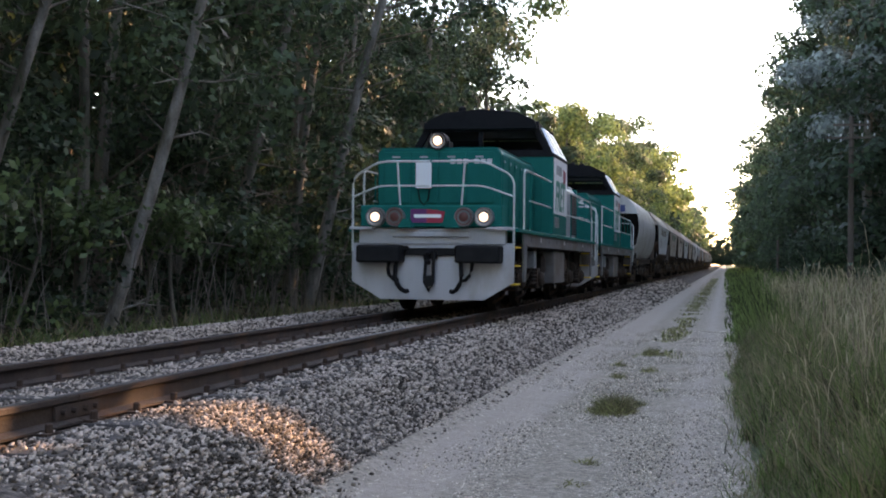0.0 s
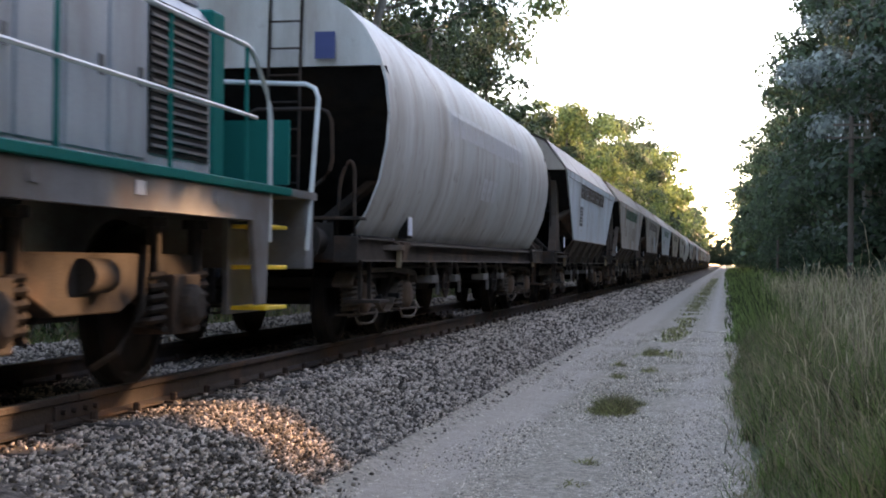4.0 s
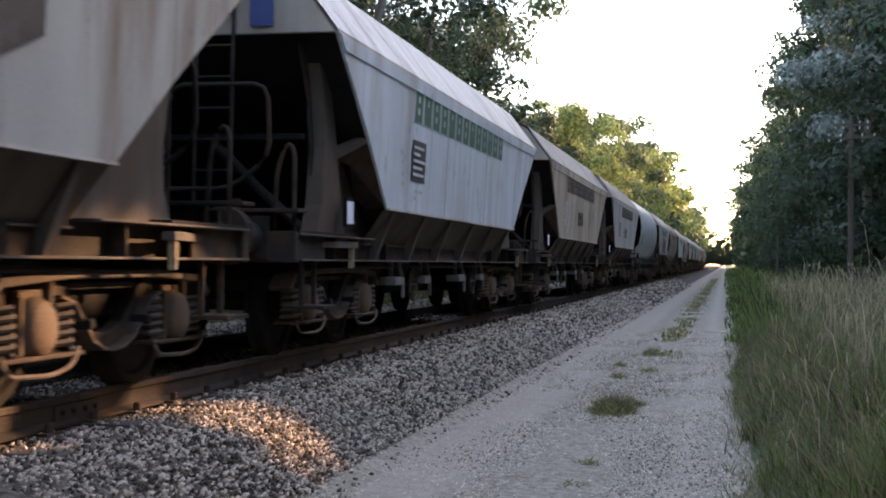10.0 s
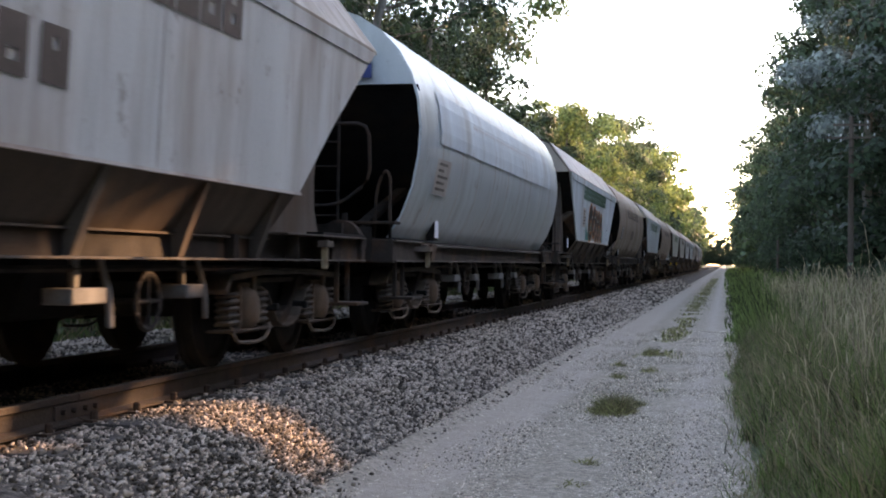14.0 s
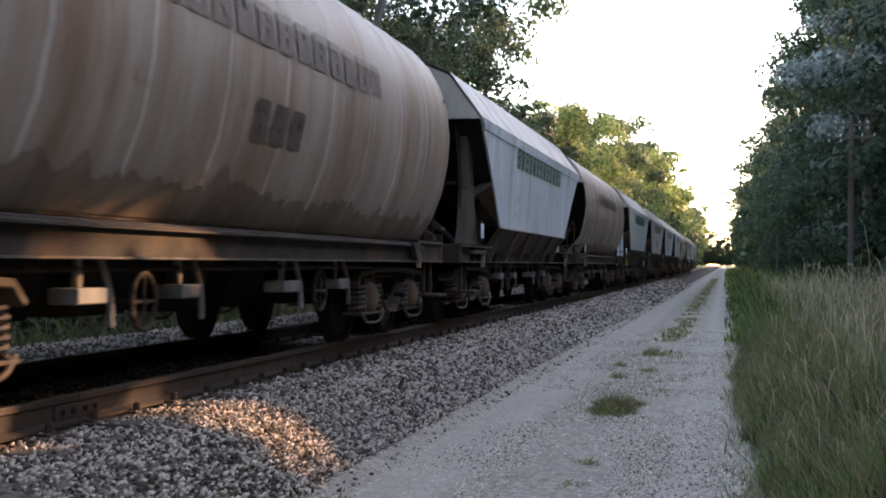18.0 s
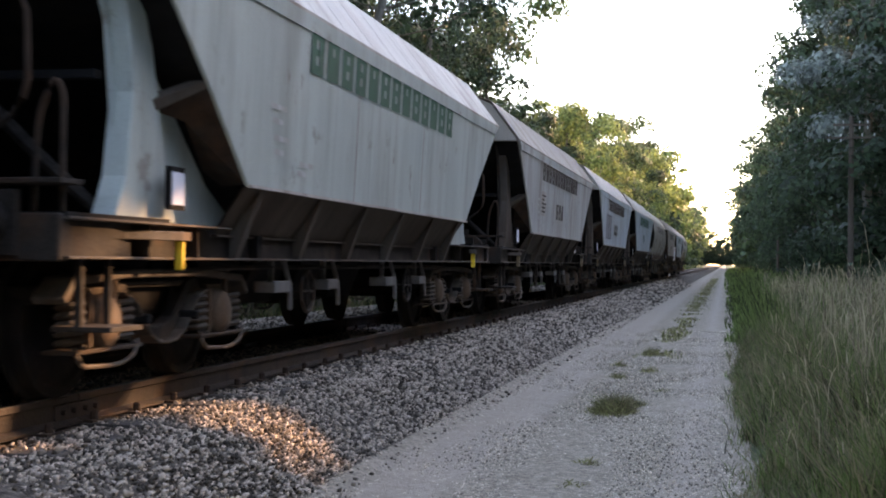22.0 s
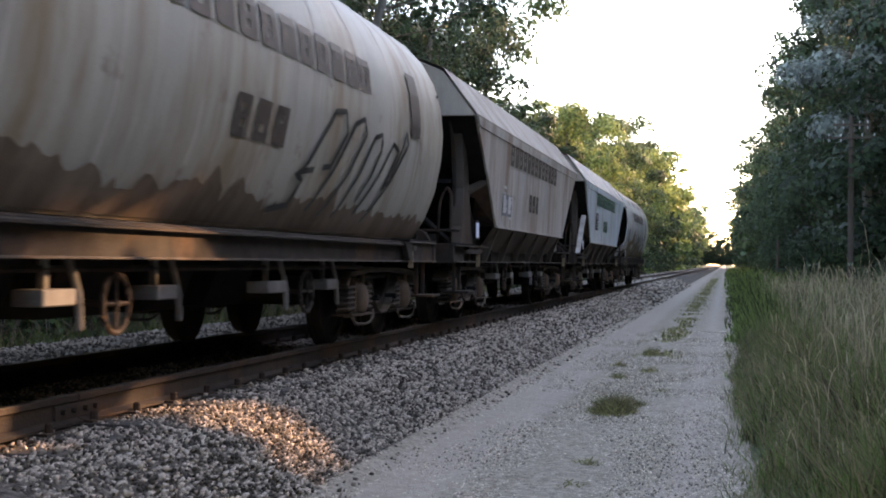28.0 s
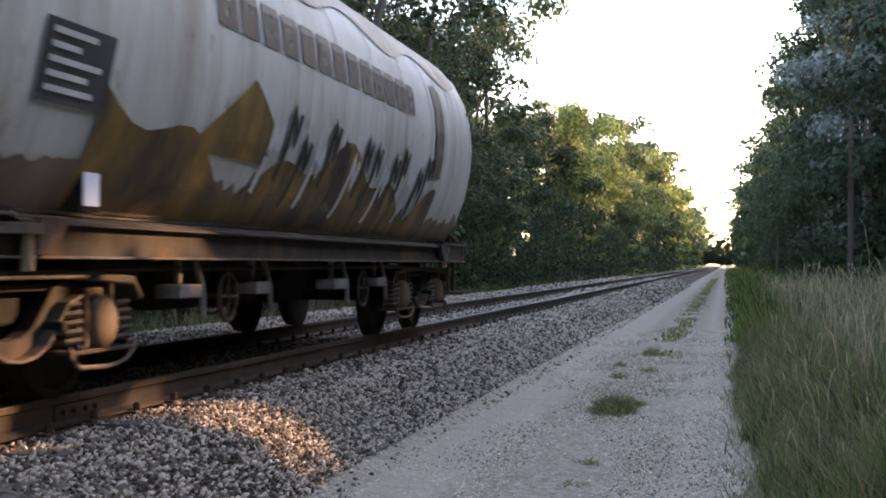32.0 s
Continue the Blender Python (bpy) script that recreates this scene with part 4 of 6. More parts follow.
    part("cab_rear_frame", S().box(-1.12, 1.12, 6.84, 6.9, 3.32, 3.5).box(-0.04, 0.04, 6.84, 6.9, 2.88, 3.45).box(-1.35, 1.35, 6.84, 6.9, 2.86, 2.96), CAB_BLACK, w)
    # grey engine hood behind the cab
    part("engine_hood", S().prism([(-0.98, 1.36), (0.98, 1.36), (0.98, 2.5), (0.88, 2.62), (-0.88, 2.62), (-0.98, 2.5)], 6.92, 12.5), HOOD_GREY, w, "grey engine hood", 0.02)
    part("hood_roof_rail", S().box(-0.9, 0.9, 6.95, 12.45, 2.62, 2.66), HOOD_GREY, w, bevel=0.006)
    part("hood_end", S().box(-0.99, 0.99, 12.5, 12.75, 1.36, 2.62), GREEN, w, bevel=0.02)
    for q in (-1, 1):
        for k in range(8):
            y = 7.0 + k * 0.55
            d = part("engine_door", S().box(q * 0.98 - 0.012, q * 0.98 + 0.014, y, y + 0.51, 1.45, 2.45), HOOD_GREY, w, bevel=0.008)
            part("latch", S().box(q * 0.996 - 0.005, q * 0.996 + 0.01, y + 0.4, y + 0.45, 1.9, 2.02), FRAME_GREY, d)
        part("radiator_grille", S().box(q * 0.98 - 0.012, q * 0.98 + 0.012, 11.42, 12.42, 1.5, 2.5), BLACK, w)
        for k in range(16):
            part("radiator_slat", S().box(q * 0.996 - 0.006, q * 0.996 + 0.01, 11.44, 12.4, 1.54 + k * 0.06, 1.56 + k * 0.06), FRAME_GREY, w)
    # frame
    part("deck", S().box(-1.4, 1.4, 0.45, 13.1, 1.3, 1.36), GREEN, w, "green walkway edge", 0.006)
    for q in (-1, 1):
        part("side_frame", S().prism([(1.3, 0.5), (1.45, 0.5), (1.62, 1.1), (12.3, 1.1), (12.45, 0.5), (12.62, 0.5), (12.7, 1.3), (1.2, 1.3)], q * 1.33, q * 1.37, "x"), FRAME_GREY, w, "grey steel main frame", 0.008)
        part("frame_flange", S().box(q * 1.35 - 0.06, q * 1.35 + 0.03, 1.5, 12.4, 1.095, 1.12), FRAME_GREY, w)
        for k in range(9):
            part("tie_plate", S().box(q * 1.372 - 0.004, q * 1.372 + 0.006, 2.0 + k * 1.2, 2.12 + k * 1.2, 1.18, 1.26), INK_PALE if k % 3 == 1 else FRAME_GREY, w)
        # steps at both ends
        for y0 in (0.98, 13.0):
            for z in (0.45, 0.75, 1.05):
                part("step_tread", S().box(q * 1.0, q * 1.31, y0 - 0.22, y0 + 0.26, z, z + 0.03), YELLOW, w, "yellow step tread", 0.005)
            part("step_back", S().box(q * 1.0, q * 1.04, y0 - 0.3, y0 + 0.4, 0.42, 1.3), FRAME_GREY, w)
        # fuel tank and boxes
        part("fuel_tank", S().box(q * 0.75, q * 1.33, 5.5, 7.2, 0.42, 1.05), FRAME_GREY, w, "grey steel fuel tank box", 0.02)
        part("tank_step", S().prism([(7.2, 0.42), (7.2, 0.62), (7.75, 0.62), (7.6, 0.42)], q * 0.8, q * 1.25, "x"), FRAME_GREY, w, bevel=0.01)
        for y in (4.75, 7.75, 8.1):
            part("air_cylinder", S().lathe([(-0.12, 0.05), (-0.1, 0.2), (0.1, 0.22), (0.16, 0.12)], (q * 1.1, y, 0.78), "x", 18), GRIME_STEEL, w, smooth=True)
        part("white_box", S().box(q * 1.12, q * 1.3, 2.95, 3.2, 0.72, 1.02), HOOD_GREY, w, bevel=0.01)
    part("belly", S().box(-0.75, 0.75, 4.9, 8.6, 0.35, 1.1), DARK, w)
    # bogies
    for yb in (3.15, 10.4):
        b = part("bogie", S().box(-0.9, 0.9, -0.25, 0.25, 0.45, 0.85), DARK, w, "dark locomotive bogie", 0.02)
        b.location = (0, yb, 0)
        for q in (-1, 1):
            f = part("side_frame", S().prism([(-1.75, 0.7), (-1.6, 0.85), (1.6, 0.85), (1.75, 0.7), (1.6, 0.6), (0.7, 0.62), (0.4, 0.5), (-0.4, 0.5), (-0.7, 0.62), (-1.6, 0.6)], q * 0.98, q * 1.1, "x"), GRIME_STEEL, b, bevel=0.01)
            for a in (-1.2, 1.2):
                o = part("axle_box", S().box(-0.14, 0.14, -0.22, 0.22, -0.18, 0.2).lathe([(0.1, 0.14), (0.2, 0.14), (0.24, 0.08)], (0, 0, 0), "x", 14), GRIME_STEEL, b, bevel=0.01)
                o.location, o.scale = (q * 1.05, a, 0.52), (q, 1, 1)
                for e in (-0.34, 0.34):
                    c = part("spring", COIL_BIG, GRIME_STEEL, b)
                    c.location = (q * 1.08, a + e, 0.38)
                    part("spring_post", S().lathe([(0, 0.05), (0.3, 0.05), (0.3, 0.09), (0.36, 0.09)], (q * 1.1, a + e, 0.72), "z", 10), GRIME_STEEL, b)
                part("sand_pipe", S().tube([(q * 1.12, a - 0.5, 0.9), (q * 1.12, a - 0.55, 0.5), (q * 1.0, a - 0.62, 0.25), (q * 0.85, a - 0.66, 0.15)], 0.025, 6), GRIME_STEEL, b, smooth=True)
            part("brake_cylinder", S().lathe([(-0.15, 0.1), (0.15, 0.1)], (q * 1.12, 0.0, 0.72), "y", 14), GRIME_STEEL, b, smooth=True)
        for a in (-1.2, 1.2):
            o = part("wheelset", WHEEL_BIG, DARK, b)
            o.location = (0, a, 0.525)
    # handrails
    for q in (-1, 1):
        part("front_handrail", rail_loop([(q * 0.02, 0.28, 2.42), (q * 0.85, 0.28, 2.42), (q * 1.32, 0.42, 2.18), (q * 1.32, 0.42, 0.98)], 0.018), RAIL_WHITE, w, "white bent-pipe front handrail", smooth=True)
        part("front_midrail", rail_loop([(q * 0.02, 0.28, 2.03), (q * 0.85, 0.28, 2.03), (q * 1.32, 0.42, 1.86)], 0.015), RAIL_WHITE, w, smooth=True)
        part("rail_post", S().tube([(q * 0.55, 0.28, 2.42), (q * 0.5, 0.28, 1.72)], 0.016, 7), RAIL_WHITE, w)
        # side handrails along front hood and engine hood
        part("side_handrail", rail_loop([(q * 1.36, 1.25, 1.36), (q * 1.36, 1.25, 2.35), (q * 1.36, 4.7, 2.35)], 0.018), RAIL_WHITE, w, smooth=True)
        part("side_midrail", S().tube([(q * 1.36, 1.9, 1.86), (q * 1.36, 4.7, 1.86)], 0.015, 6), RAIL_WHITE, w)
        for y in (2.0, 3.4):
            part("rail_post", S().tube([(q * 1.36, y, 1.36), (q * 1.36, y, 2.35)], 0.015, 6), GREEN, w)
        part("side_handrail", rail_loop([(q * 1.36, 6.95, 2.3), (q * 1.36, 12.3, 2.3), (q * 1.36, 12.7, 1.95), (q * 1.36, 12.7, 0.95)], 0.018), RAIL_WHITE, w, smooth=True)
        part("side_midrail", S().tube([(q * 1.36, 6.95, 1.82), (q * 1.36, 12.4, 1.82)], 0.015, 6), RAIL_WHITE, w)
        for y in (8.1, 9.5, 10.9, 12.2):
            part("rail_post", S().tube([(q * 1.36, y, 1.36), (q * 1.36, y, 2.3)], 0.015, 6), GREEN, w)
        part("rear_handrail", rail_loop([(q * 0.4, 13.95, 2.3), (q * 1.36, 13.9, 2.25), (q * 1.36, 13.6, 0.9)], 0.02), RAIL_WHITE, w, smooth=True)
        part("rear_gate", S().box(q * 0.75, q * 1.3, 13.3, 13.34, 1.4, 1.9), GREEN, w)
    part("rear_beam", S().box(-1.35, 1.35, 13.6, 13.8, 0.75, 1.36), FRAME_GREY, w, bevel=0.01)
    part("rear_deck", S().box(-1.38, 1.38, 12.75, 13.8, 1.3, 1.36), FRAME_GREY, w)
    buffers(w, 13.8, 1.0, 1)
    return w


DARK_GLASS = mat("dark_window_glass", (0.015, 0.017, 0.02), 0.3, var=0.1, bump=0, spec=0.12)
CAB_GLASS = bpy.data.materials.new("clear_cab_glass")
CAB_GLASS.use_nodes = True
for key, value in (("Base Color", (0.62, 0.68, 0.66, 1)), ("Roughness", 0.05), ("IOR", 1.12), ("Transmission Weight", 1.0)):
    CAB_GLASS.node_tree.nodes["Principled BSDF"].inputs[key].default_value = value
INK_LOCO = mat("green_freight_lettering", (0.0, 0.2, 0.13), 0.45, var=0.1, bump=0)
WHEEL_BIG = wheelset_mesh(0.525)
COIL_BIG = coil_mesh(0.34, 0.1, 5, 0.024)
loco = locomotive()
loco_rear = copy_thing(loco, Matrix.Identity(4))
loco["label"] = "leading teal green diesel locomotive with lit headlamps"

base_facet, base_round = facet_wagon(), round_wagon()
for base in (base_facet, base_round):
    end_gear(base, -1, 0)


def repaint(w, names, material):
    for o in w.children:
        if o.name.split(".")[0] in names:
            o.material_slots[0].link = "OBJECT"
            o.material_slots[0].material = material


def bar_mesh(width, z0, z1, x, kind=0):
    """One plain block standing for a letter of an operator's name: a frame with one or two openings."""
    a, h = width * (0.37, 0.34, 0.4)[kind], z1 - z0
    zs = [z0, z0 + 0.22 * h, z0 + 0.42 * h, z0 + 0.58 * h, z0 + 0.78 * h, z1]
    ys = [0, a, width - a, width]
    open_rows = ((1, 3), (1,), (3,))[kind]
    s = S()
    for i in range(5):
        for j in range(3):
            if j == 1 and i in open_rows:
                continue
            s.add([(x(z), y, z) for y, z in ((ys[j], zs[i]), (ys[j + 1], zs[i]), (ys[j + 1], zs[i + 1]), (ys[j], zs[i + 1]))], [(0, 1, 2, 3)])
    return s.mesh("letter_block")


def span(a, b, n):
    return [a + (b - a) * k / (n - 1) for k in range(n)]


def flat_x(z):
    return 1.408 + 0.05 * (z - 1.32)


def barrel_x(z):
    for (xa, za), (xb, zb) in zip(BARREL, BARREL[1:]):
        if za <= z <= zb:
            return (xa + (xb - xa) * (z - za) / (zb - za)) * 1.004 + 0.006
    return 1.0


NAME_FLAT, NAME_ROUND = [[bar_mesh(0.335, z0, 2.62, fx, k) for k in range(3)] for fx, z0 in ((flat_x, 2.27), (barrel_x, 2.32))]
SHORT_FLAT, SHORT_ROUND = [[bar_mesh(0.28, 1.65, 1.94, fx, k) for k in range(3)] for fx in (flat_x, barrel_x)]
END_SIGN = S().box(0.72, 0.92, -0.012, 0.0, 2.76, 3.02).mesh("warning_sign")
SIGN_BLUE = mat("blue_warning_sign", (0.03, 0.05, 0.16), 0.5, var=0.1, bump=0)

TRAIN = [(loco, 21.35), (loco_rear, 21.35 + LOCO)]
FLEET = [  # kind, paint, roof, ink, short name, data panel, description
    (1, LIGHT_GREY, ROOF_GREY, INK_PALE, 1, 0, "clean light grey"), (0, BLUE_GREY, ROOF_GREY, INK_BROWN, 0, 1, "pale blue-grey"), (0, RUST_GREY, BROWN_ROOF, INK_GREEN, 0, 2, "rust-stained grey"),
    (0, RUST_GREY, BROWN_ROOF, INK_BROWN, 1, 0, "rust-streaked grey"), (0, BLUE_GREY, ROOF_GREY, INK_GREEN, 0, 1, "pale blue-grey"), (0, BEIGE, BROWN_ROOF, INK_BROWN, 1, 0, "brown-stained grey"),
    (0, LIGHT_GREY, BROWN_ROOF, INK_BROWN, 1, 1, "light grey"), (1, SILVER, ROOF_GREY, INK_PALE, 0, 2, "silver-blue"), (0, BLUE_GREY, ROOF_GREY, INK_GREEN, 0, 2, "graffiti-painted blue-grey"),
    (1, BROWN, BROWN, INK_BROWN, 1, 1, "brown weathered"), (0, BLUE_GREY, ROOF_GREY, INK_GREEN, 0, 0, "pale blue-grey"), (1, BROWN, BROWN, INK_BROWN, 0, 1, "brown-streaked"),
    (0, GREEN_GREY, ROOF_GREY, INK_GREEN, 0, 0, "greenish grey"), (0, LIGHT_GREY, BROWN_ROOF, INK_BROWN, 1, 2, "dusty light grey"), (0, BLUE_GREY, ROOF_GREY, INK_BROWN, 1, 0, "scuffed blue-grey"),
    (0, BLUE_GREY, ROOF_GREY, INK_GREEN, 1, 0, "pale blue-grey"), (1, CREAM, ROOF_GREY, INK_BROWN, 1, 1, "cream-grey graffitied"), (0, RUST_GREY, BROWN_ROOF, INK_BROWN, 1, 0, "rusty grey"),
    (0, BLUE_GREY, ROOF_GREY, INK_GREEN, 1, 1, "clean blue-grey"), (1, LIGHT_GREY, BROWN, INK_BROWN, 0, 1, "ochre-graffitied pale grey")]
DATA_FLAT = S().add([(flat_x(z), y, z) for y, z in ((-3.1, 1.65), (-2.45, 1.65), (-2.45, 2.08), (-3.1, 2.08))], [(0, 1, 2, 3)]).mesh("data_panel")
DATA_ROUND = S().add([(barrel_x(z) + 0.004, y, z) for y, z in ((-5.0, 1.58), (-4.25, 1.58), (-4.25, 1.98), (-5.0, 1.98))], [(0, 1, 2, 3)]).mesh("data_panel")
DATA_LINE_FLAT, DATA_LINE_ROUND = [
    [S().add([(fx(c) + 0.009, b, c) for b, c in ((y, z), (y + l, z), (y + l, z + 0.03), (y, z + 0.03))], [(0, 1, 2, 3)]).mesh("data_line")
     for l, z in ((0.5, 0.0), (0.42, 0.07), (0.55, 0.14), (0.3, 0.21), (0.46, 0.28)) for z in (z + z0,)]
    for fx, y, z0 in ((flat_x, -3.05, 1.71), (barrel_x, -4.93, 1.63))]
STENCIL = [S().add([(flat_x(z) + 0.002, y, z) for y, z in ((0, 1.5), (l, 1.5), (l, 1.54), (0, 1.54))], [(0, 1, 2, 3)]).mesh("stencil_line") for l in (0.22, 0.34)]
NAME_AT = {6: (-2.26, 0.37), 10: (-2.8, 0.43), 12: (-2.75, 0.43)}      # where the name starts, and its pitch
wagons = []
for k, (kind, paint, roof, ink, short, panel, word) in enumerate(FLEET):
    base = base_round if kind else base_facet
    used = any(FLEET[j][0] == kind for j in range(k))
    w = copy_thing(base, Matrix.Identity(4)) if used else base
    wagons.append(w)
    TRAIN.append((w, (57.4 if k == 0 else 72.0 + (k - 1) * PITCH)))
for k, (kind, paint, roof, ink, short, panel, word) in enumerate(FLEET):
    w = wagons[k]
    repaint(w, ("side_panel", "barrel", "eave_strip") + (("end_skirt",) if k in (10, 12, 13, 15, 18) else ()), paint)
    repaint(w, ("roof", "roof_seam"), roof if not kind else paint)
    # faceted end bands take the darker brown, shade on the ends painted in
    repaint(w, ("end_band",), BROWN_ROOF if not kind else paint)
    w["label"] = "%s %s grain hopper wagon with operator's lettering" % (word, "round-sided" if kind else "faceted")

    def mark(name, me, ma, label=""):
        o = part(name, me, None, w, label) if me.materials else part(name, me, ma, w, label)
        o.material_slots[0].link = "OBJECT"
        o.material_slots[0].material = ma
        return o

    start, pitch = NAME_AT.get(k, (-2.8 if kind else -3.05, 0.432))
    for j in range(13):
        mark("letter_block", (NAME_ROUND if kind else NAME_FLAT)[(j * j + j) % 3], ink).location.y = start + j * pitch
    for j in range(3 if short else 0):
        mark("letter_block", (SHORT_ROUND if kind else SHORT_FLAT)[j], ink).location.y = (-0.62 if kind else -0.9) + j * 0.4
    if panel:
        mark("data_panel", DATA_ROUND if kind else DATA_FLAT, SIGN_DARK if panel == 1 else ROOF_GREY)
        for line in DATA_LINE_ROUND if kind else DATA_LINE_FLAT:
            mark("data_line", line, INK_PALE if panel == 1 else INK_BROWN)
    for r, (y, z, l) in enumerate(((-3.5, 1.58, 0.22), (-3.52, 1.68, 0.26), (-3.55, 1.8, 0.2), (-3.6, 1.9, 0.24), (-2.95, 1.46, 0.5), (-2.9, 1.53, 0.36))):
        if not kind:
            mark("stencil_line", STENCIL[r % 2], INK_FAINT).location = (flat_x(z) - flat_x(1.5), y, z - 1.5)
    if k % 2 == 0 or kind:
        s = mark("warning_sign", END_SIGN, SIGN_BLUE, "small blue warning sign")
        s.location = (0.0, -5.98, 0)


repaint(wagons[12], ("front_skirt", "end_post"), GREEN_GREY)
for k in (1, 3, 10):
    for o in list(wagons[k].children):
        if o.name.split(".")[0] in ("ladder_rail", "ladder_rung", "guard_rail", "grab_loop", "side_step"):
            bpy.data.objects.remove(o)
for k in (3, 9):
    end_gear(wagons[k], 1, 0)


# ---------------------------------------------------------------- painted tags and odd details on single wagons
def on_side(fx, y, z, out=0.006):
    return (fx(z) + out, y, z)


def oval(fx, cy, cz, ry, rz, out, turn=0.0):
    s = S()
    vs = [on_side(fx, cy, cz, out)]
    for ring in (0.5, 1.0):
        for k in range(20):
            a = 2 * math.pi * k / 20
            y, z = ry * ring * math.cos(a), rz * ring * math.sin(a)
            vs.append(on_side(fx, cy + y * math.cos(turn) - z * math.sin(turn), cz + y * math.sin(turn) + z * math.cos(turn), out))
    fs = [(0, 1 + k, 1 + (k + 1) % 20) for k in range(20)] + [(1 + k, 21 + k, 21 + (k + 1) % 20, 1 + (k + 1) % 20) for k in range(20)]
    return s.add(vs, fs)


def stroke(fx, pts, width, out):
    """A brush line on the wagon side through points of (y, z)."""
    fine = []
    for (ya, za), (yb, zb) in zip(pts, pts[1:]):
        n = max(2, int(math.hypot(yb - ya, zb - za) / 0.08))
        fine += [(ya + (yb - ya) * k / n, za + (zb - za) * k / n) for k in range(n)]
    fine.append(pts[-1])
    vs, fs = [], []
    for i, (y, z) in enumerate(fine):
        (ya, za), (yb, zb) = fine[max(i - 1, 0)], fine[min(i + 1, len(fine) - 1)]
        l = math.hypot(yb - ya, zb - za) or 1
        ny, nz = -(zb - za) / l * width / 2, (yb - ya) / l * width / 2
        vs += [on_side(fx, y - ny, z - nz, out), on_side(fx, y + ny, z + nz, out)]
    fs = [(2 * i, 2 * i + 1, 2 * i + 3, 2 * i + 2) for i in range(len(fine) - 1)]
    return S().add(vs, fs)


def field(fx, y0, y1, low, high, out, n=24, m=6):
    """A painted area between two wavy edges."""
    vs = [on_side(fx, y, low(y) + (high(y) - low(y)) * j / m, out) for y in span(y0, y1, n + 1) for j in range(m + 1)]
    return S().add(vs, [(i * (m + 1) + j, (i + 1) * (m + 1) + j, (i + 1) * (m + 1) + j + 1, i * (m + 1) + j + 1) for i in range(n) for j in range(m)])


w9 = wagons[8]
part("teal_paint", field(flat_x, -2.4, -1.3, lambda y: 1.36, lambda y: 1.75 + 0.2 * math.sin(y * 4), 0.004), SPRAY_TEAL, w9, "teal spray-painted area")
part("teal_paint", field(flat_x, 1.2, 2.0, lambda y: 1.36, lambda y: 1.7 + 0.15 * math.sin(y * 5), 0.004), SPRAY_TEAL, w9)
for k, (cy, cz, ry, rz) in enumerate(((-1.35, 1.78, 0.5, 0.42), (-0.5, 1.82, 0.36, 0.36), (0.12, 1.74, 0.3, 0.36), (0.72, 1.74, 0.34, 0.36), (1.38, 1.72, 0.3, 0.34))):
    part("orange_outline", oval(flat_x, cy, cz, ry + 0.07, rz + 0.06, 0.006 + k * 0.0004, 0.15), SPRAY_ORANGE, w9, "orange outline of a spray-painted shape")
    part("black_fill", oval(flat_x, cy, cz, ry, rz, 0.009 + k * 0.0004, 0.15), SPRAY_BLACK, w9, "black spray-painted shape")
    part("orange_ring", oval(flat_x, cy + 0.02, cz - 0.1, ry * 0.42, rz * 0.45, 0.012 + k * 0.0004, 0.3), SPRAY_ORANGE, w9)
    part("inner_fill", oval(flat_x, cy + 0.03, cz - 0.1, ry * 0.22, rz * 0.26, 0.0145 + k * 0.0004, 0.3), SPRAY_TEAL if k in (0, 3) else BLUE_GREY, w9)
    for j in range(2):
        part("white_dot", oval(flat_x, cy + ry * (0.6 - j * 1.1), cz + rz * (0.35 - j * 0.9), 0.035, 0.035, 0.017 + k * 0.0004), CLEAN_WHITE, w9)
for pts in ([(3.05, 1.55), (3.15, 1.85), (3.25, 1.6), (3.4, 1.9)], [(3.0, 1.7), (3.45, 1.72)], [(3.1, 1.45), (3.3, 1.5), (3.4, 1.4)]):
    part("black_scrawl", stroke(flat_x, pts, 0.025, 0.006), SPRAY_BLACK, w9)
w17 = wagons[16]
for pts in ([(0.6, 1.2), (1.0, 1.25), (1.1, 1.45), (0.9, 1.5), (1.3, 1.55)], [(1.0, 1.5), (1.6, 2.05), (1.9, 2.08), (2.0, 1.9), (1.7, 1.6), (1.5, 1.58)], [(1.5, 1.22), (2.2, 2.0), (2.5, 2.08), (2.6, 1.95), (2.2, 1.5), (1.9, 1.2)],
            [(2.3, 1.2), (2.9, 1.95), (3.15, 2.0), (3.2, 1.85), (2.8, 1.35)], [(2.9, 1.25), (3.6, 1.95), (3.85, 1.9), (3.5, 1.5), (3.7, 1.6), (4.1, 2.1), (4.2, 2.0), (3.3, 1.2)]):
    part("black_scrawl", stroke(barrel_x, pts, 0.05, 0.008), SPRAY_BLACK, w17, "black spray-painted looping line")
part("dark_smear", field(barrel_x, 4.3, 4.7, lambda y: 2.1, lambda y: 2.75, 0.006, 6, 6), INK_BROWN, w17)
w20 = wagons[19]
part("ochre_paint", field(barrel_x, -4.3, 4.1, lambda y: 1.09, lambda y: 1.55 + 0.18 * math.sin(y * 1.3 + 1) + 0.12 * math.sin(y * 3.7), 0.005, 40, 6), SPRAY_OCHRE, w20, "ochre and brown spray-painted field")
part("ochre_peak", field(barrel_x, -3.4, -1.6, lambda y: 1.5, lambda y: 1.56 + max(0.0, 0.5 * (1 - abs(y + 2.1) / 0.9)), 0.007, 14, 4), SPRAY_OCHRE, w20)
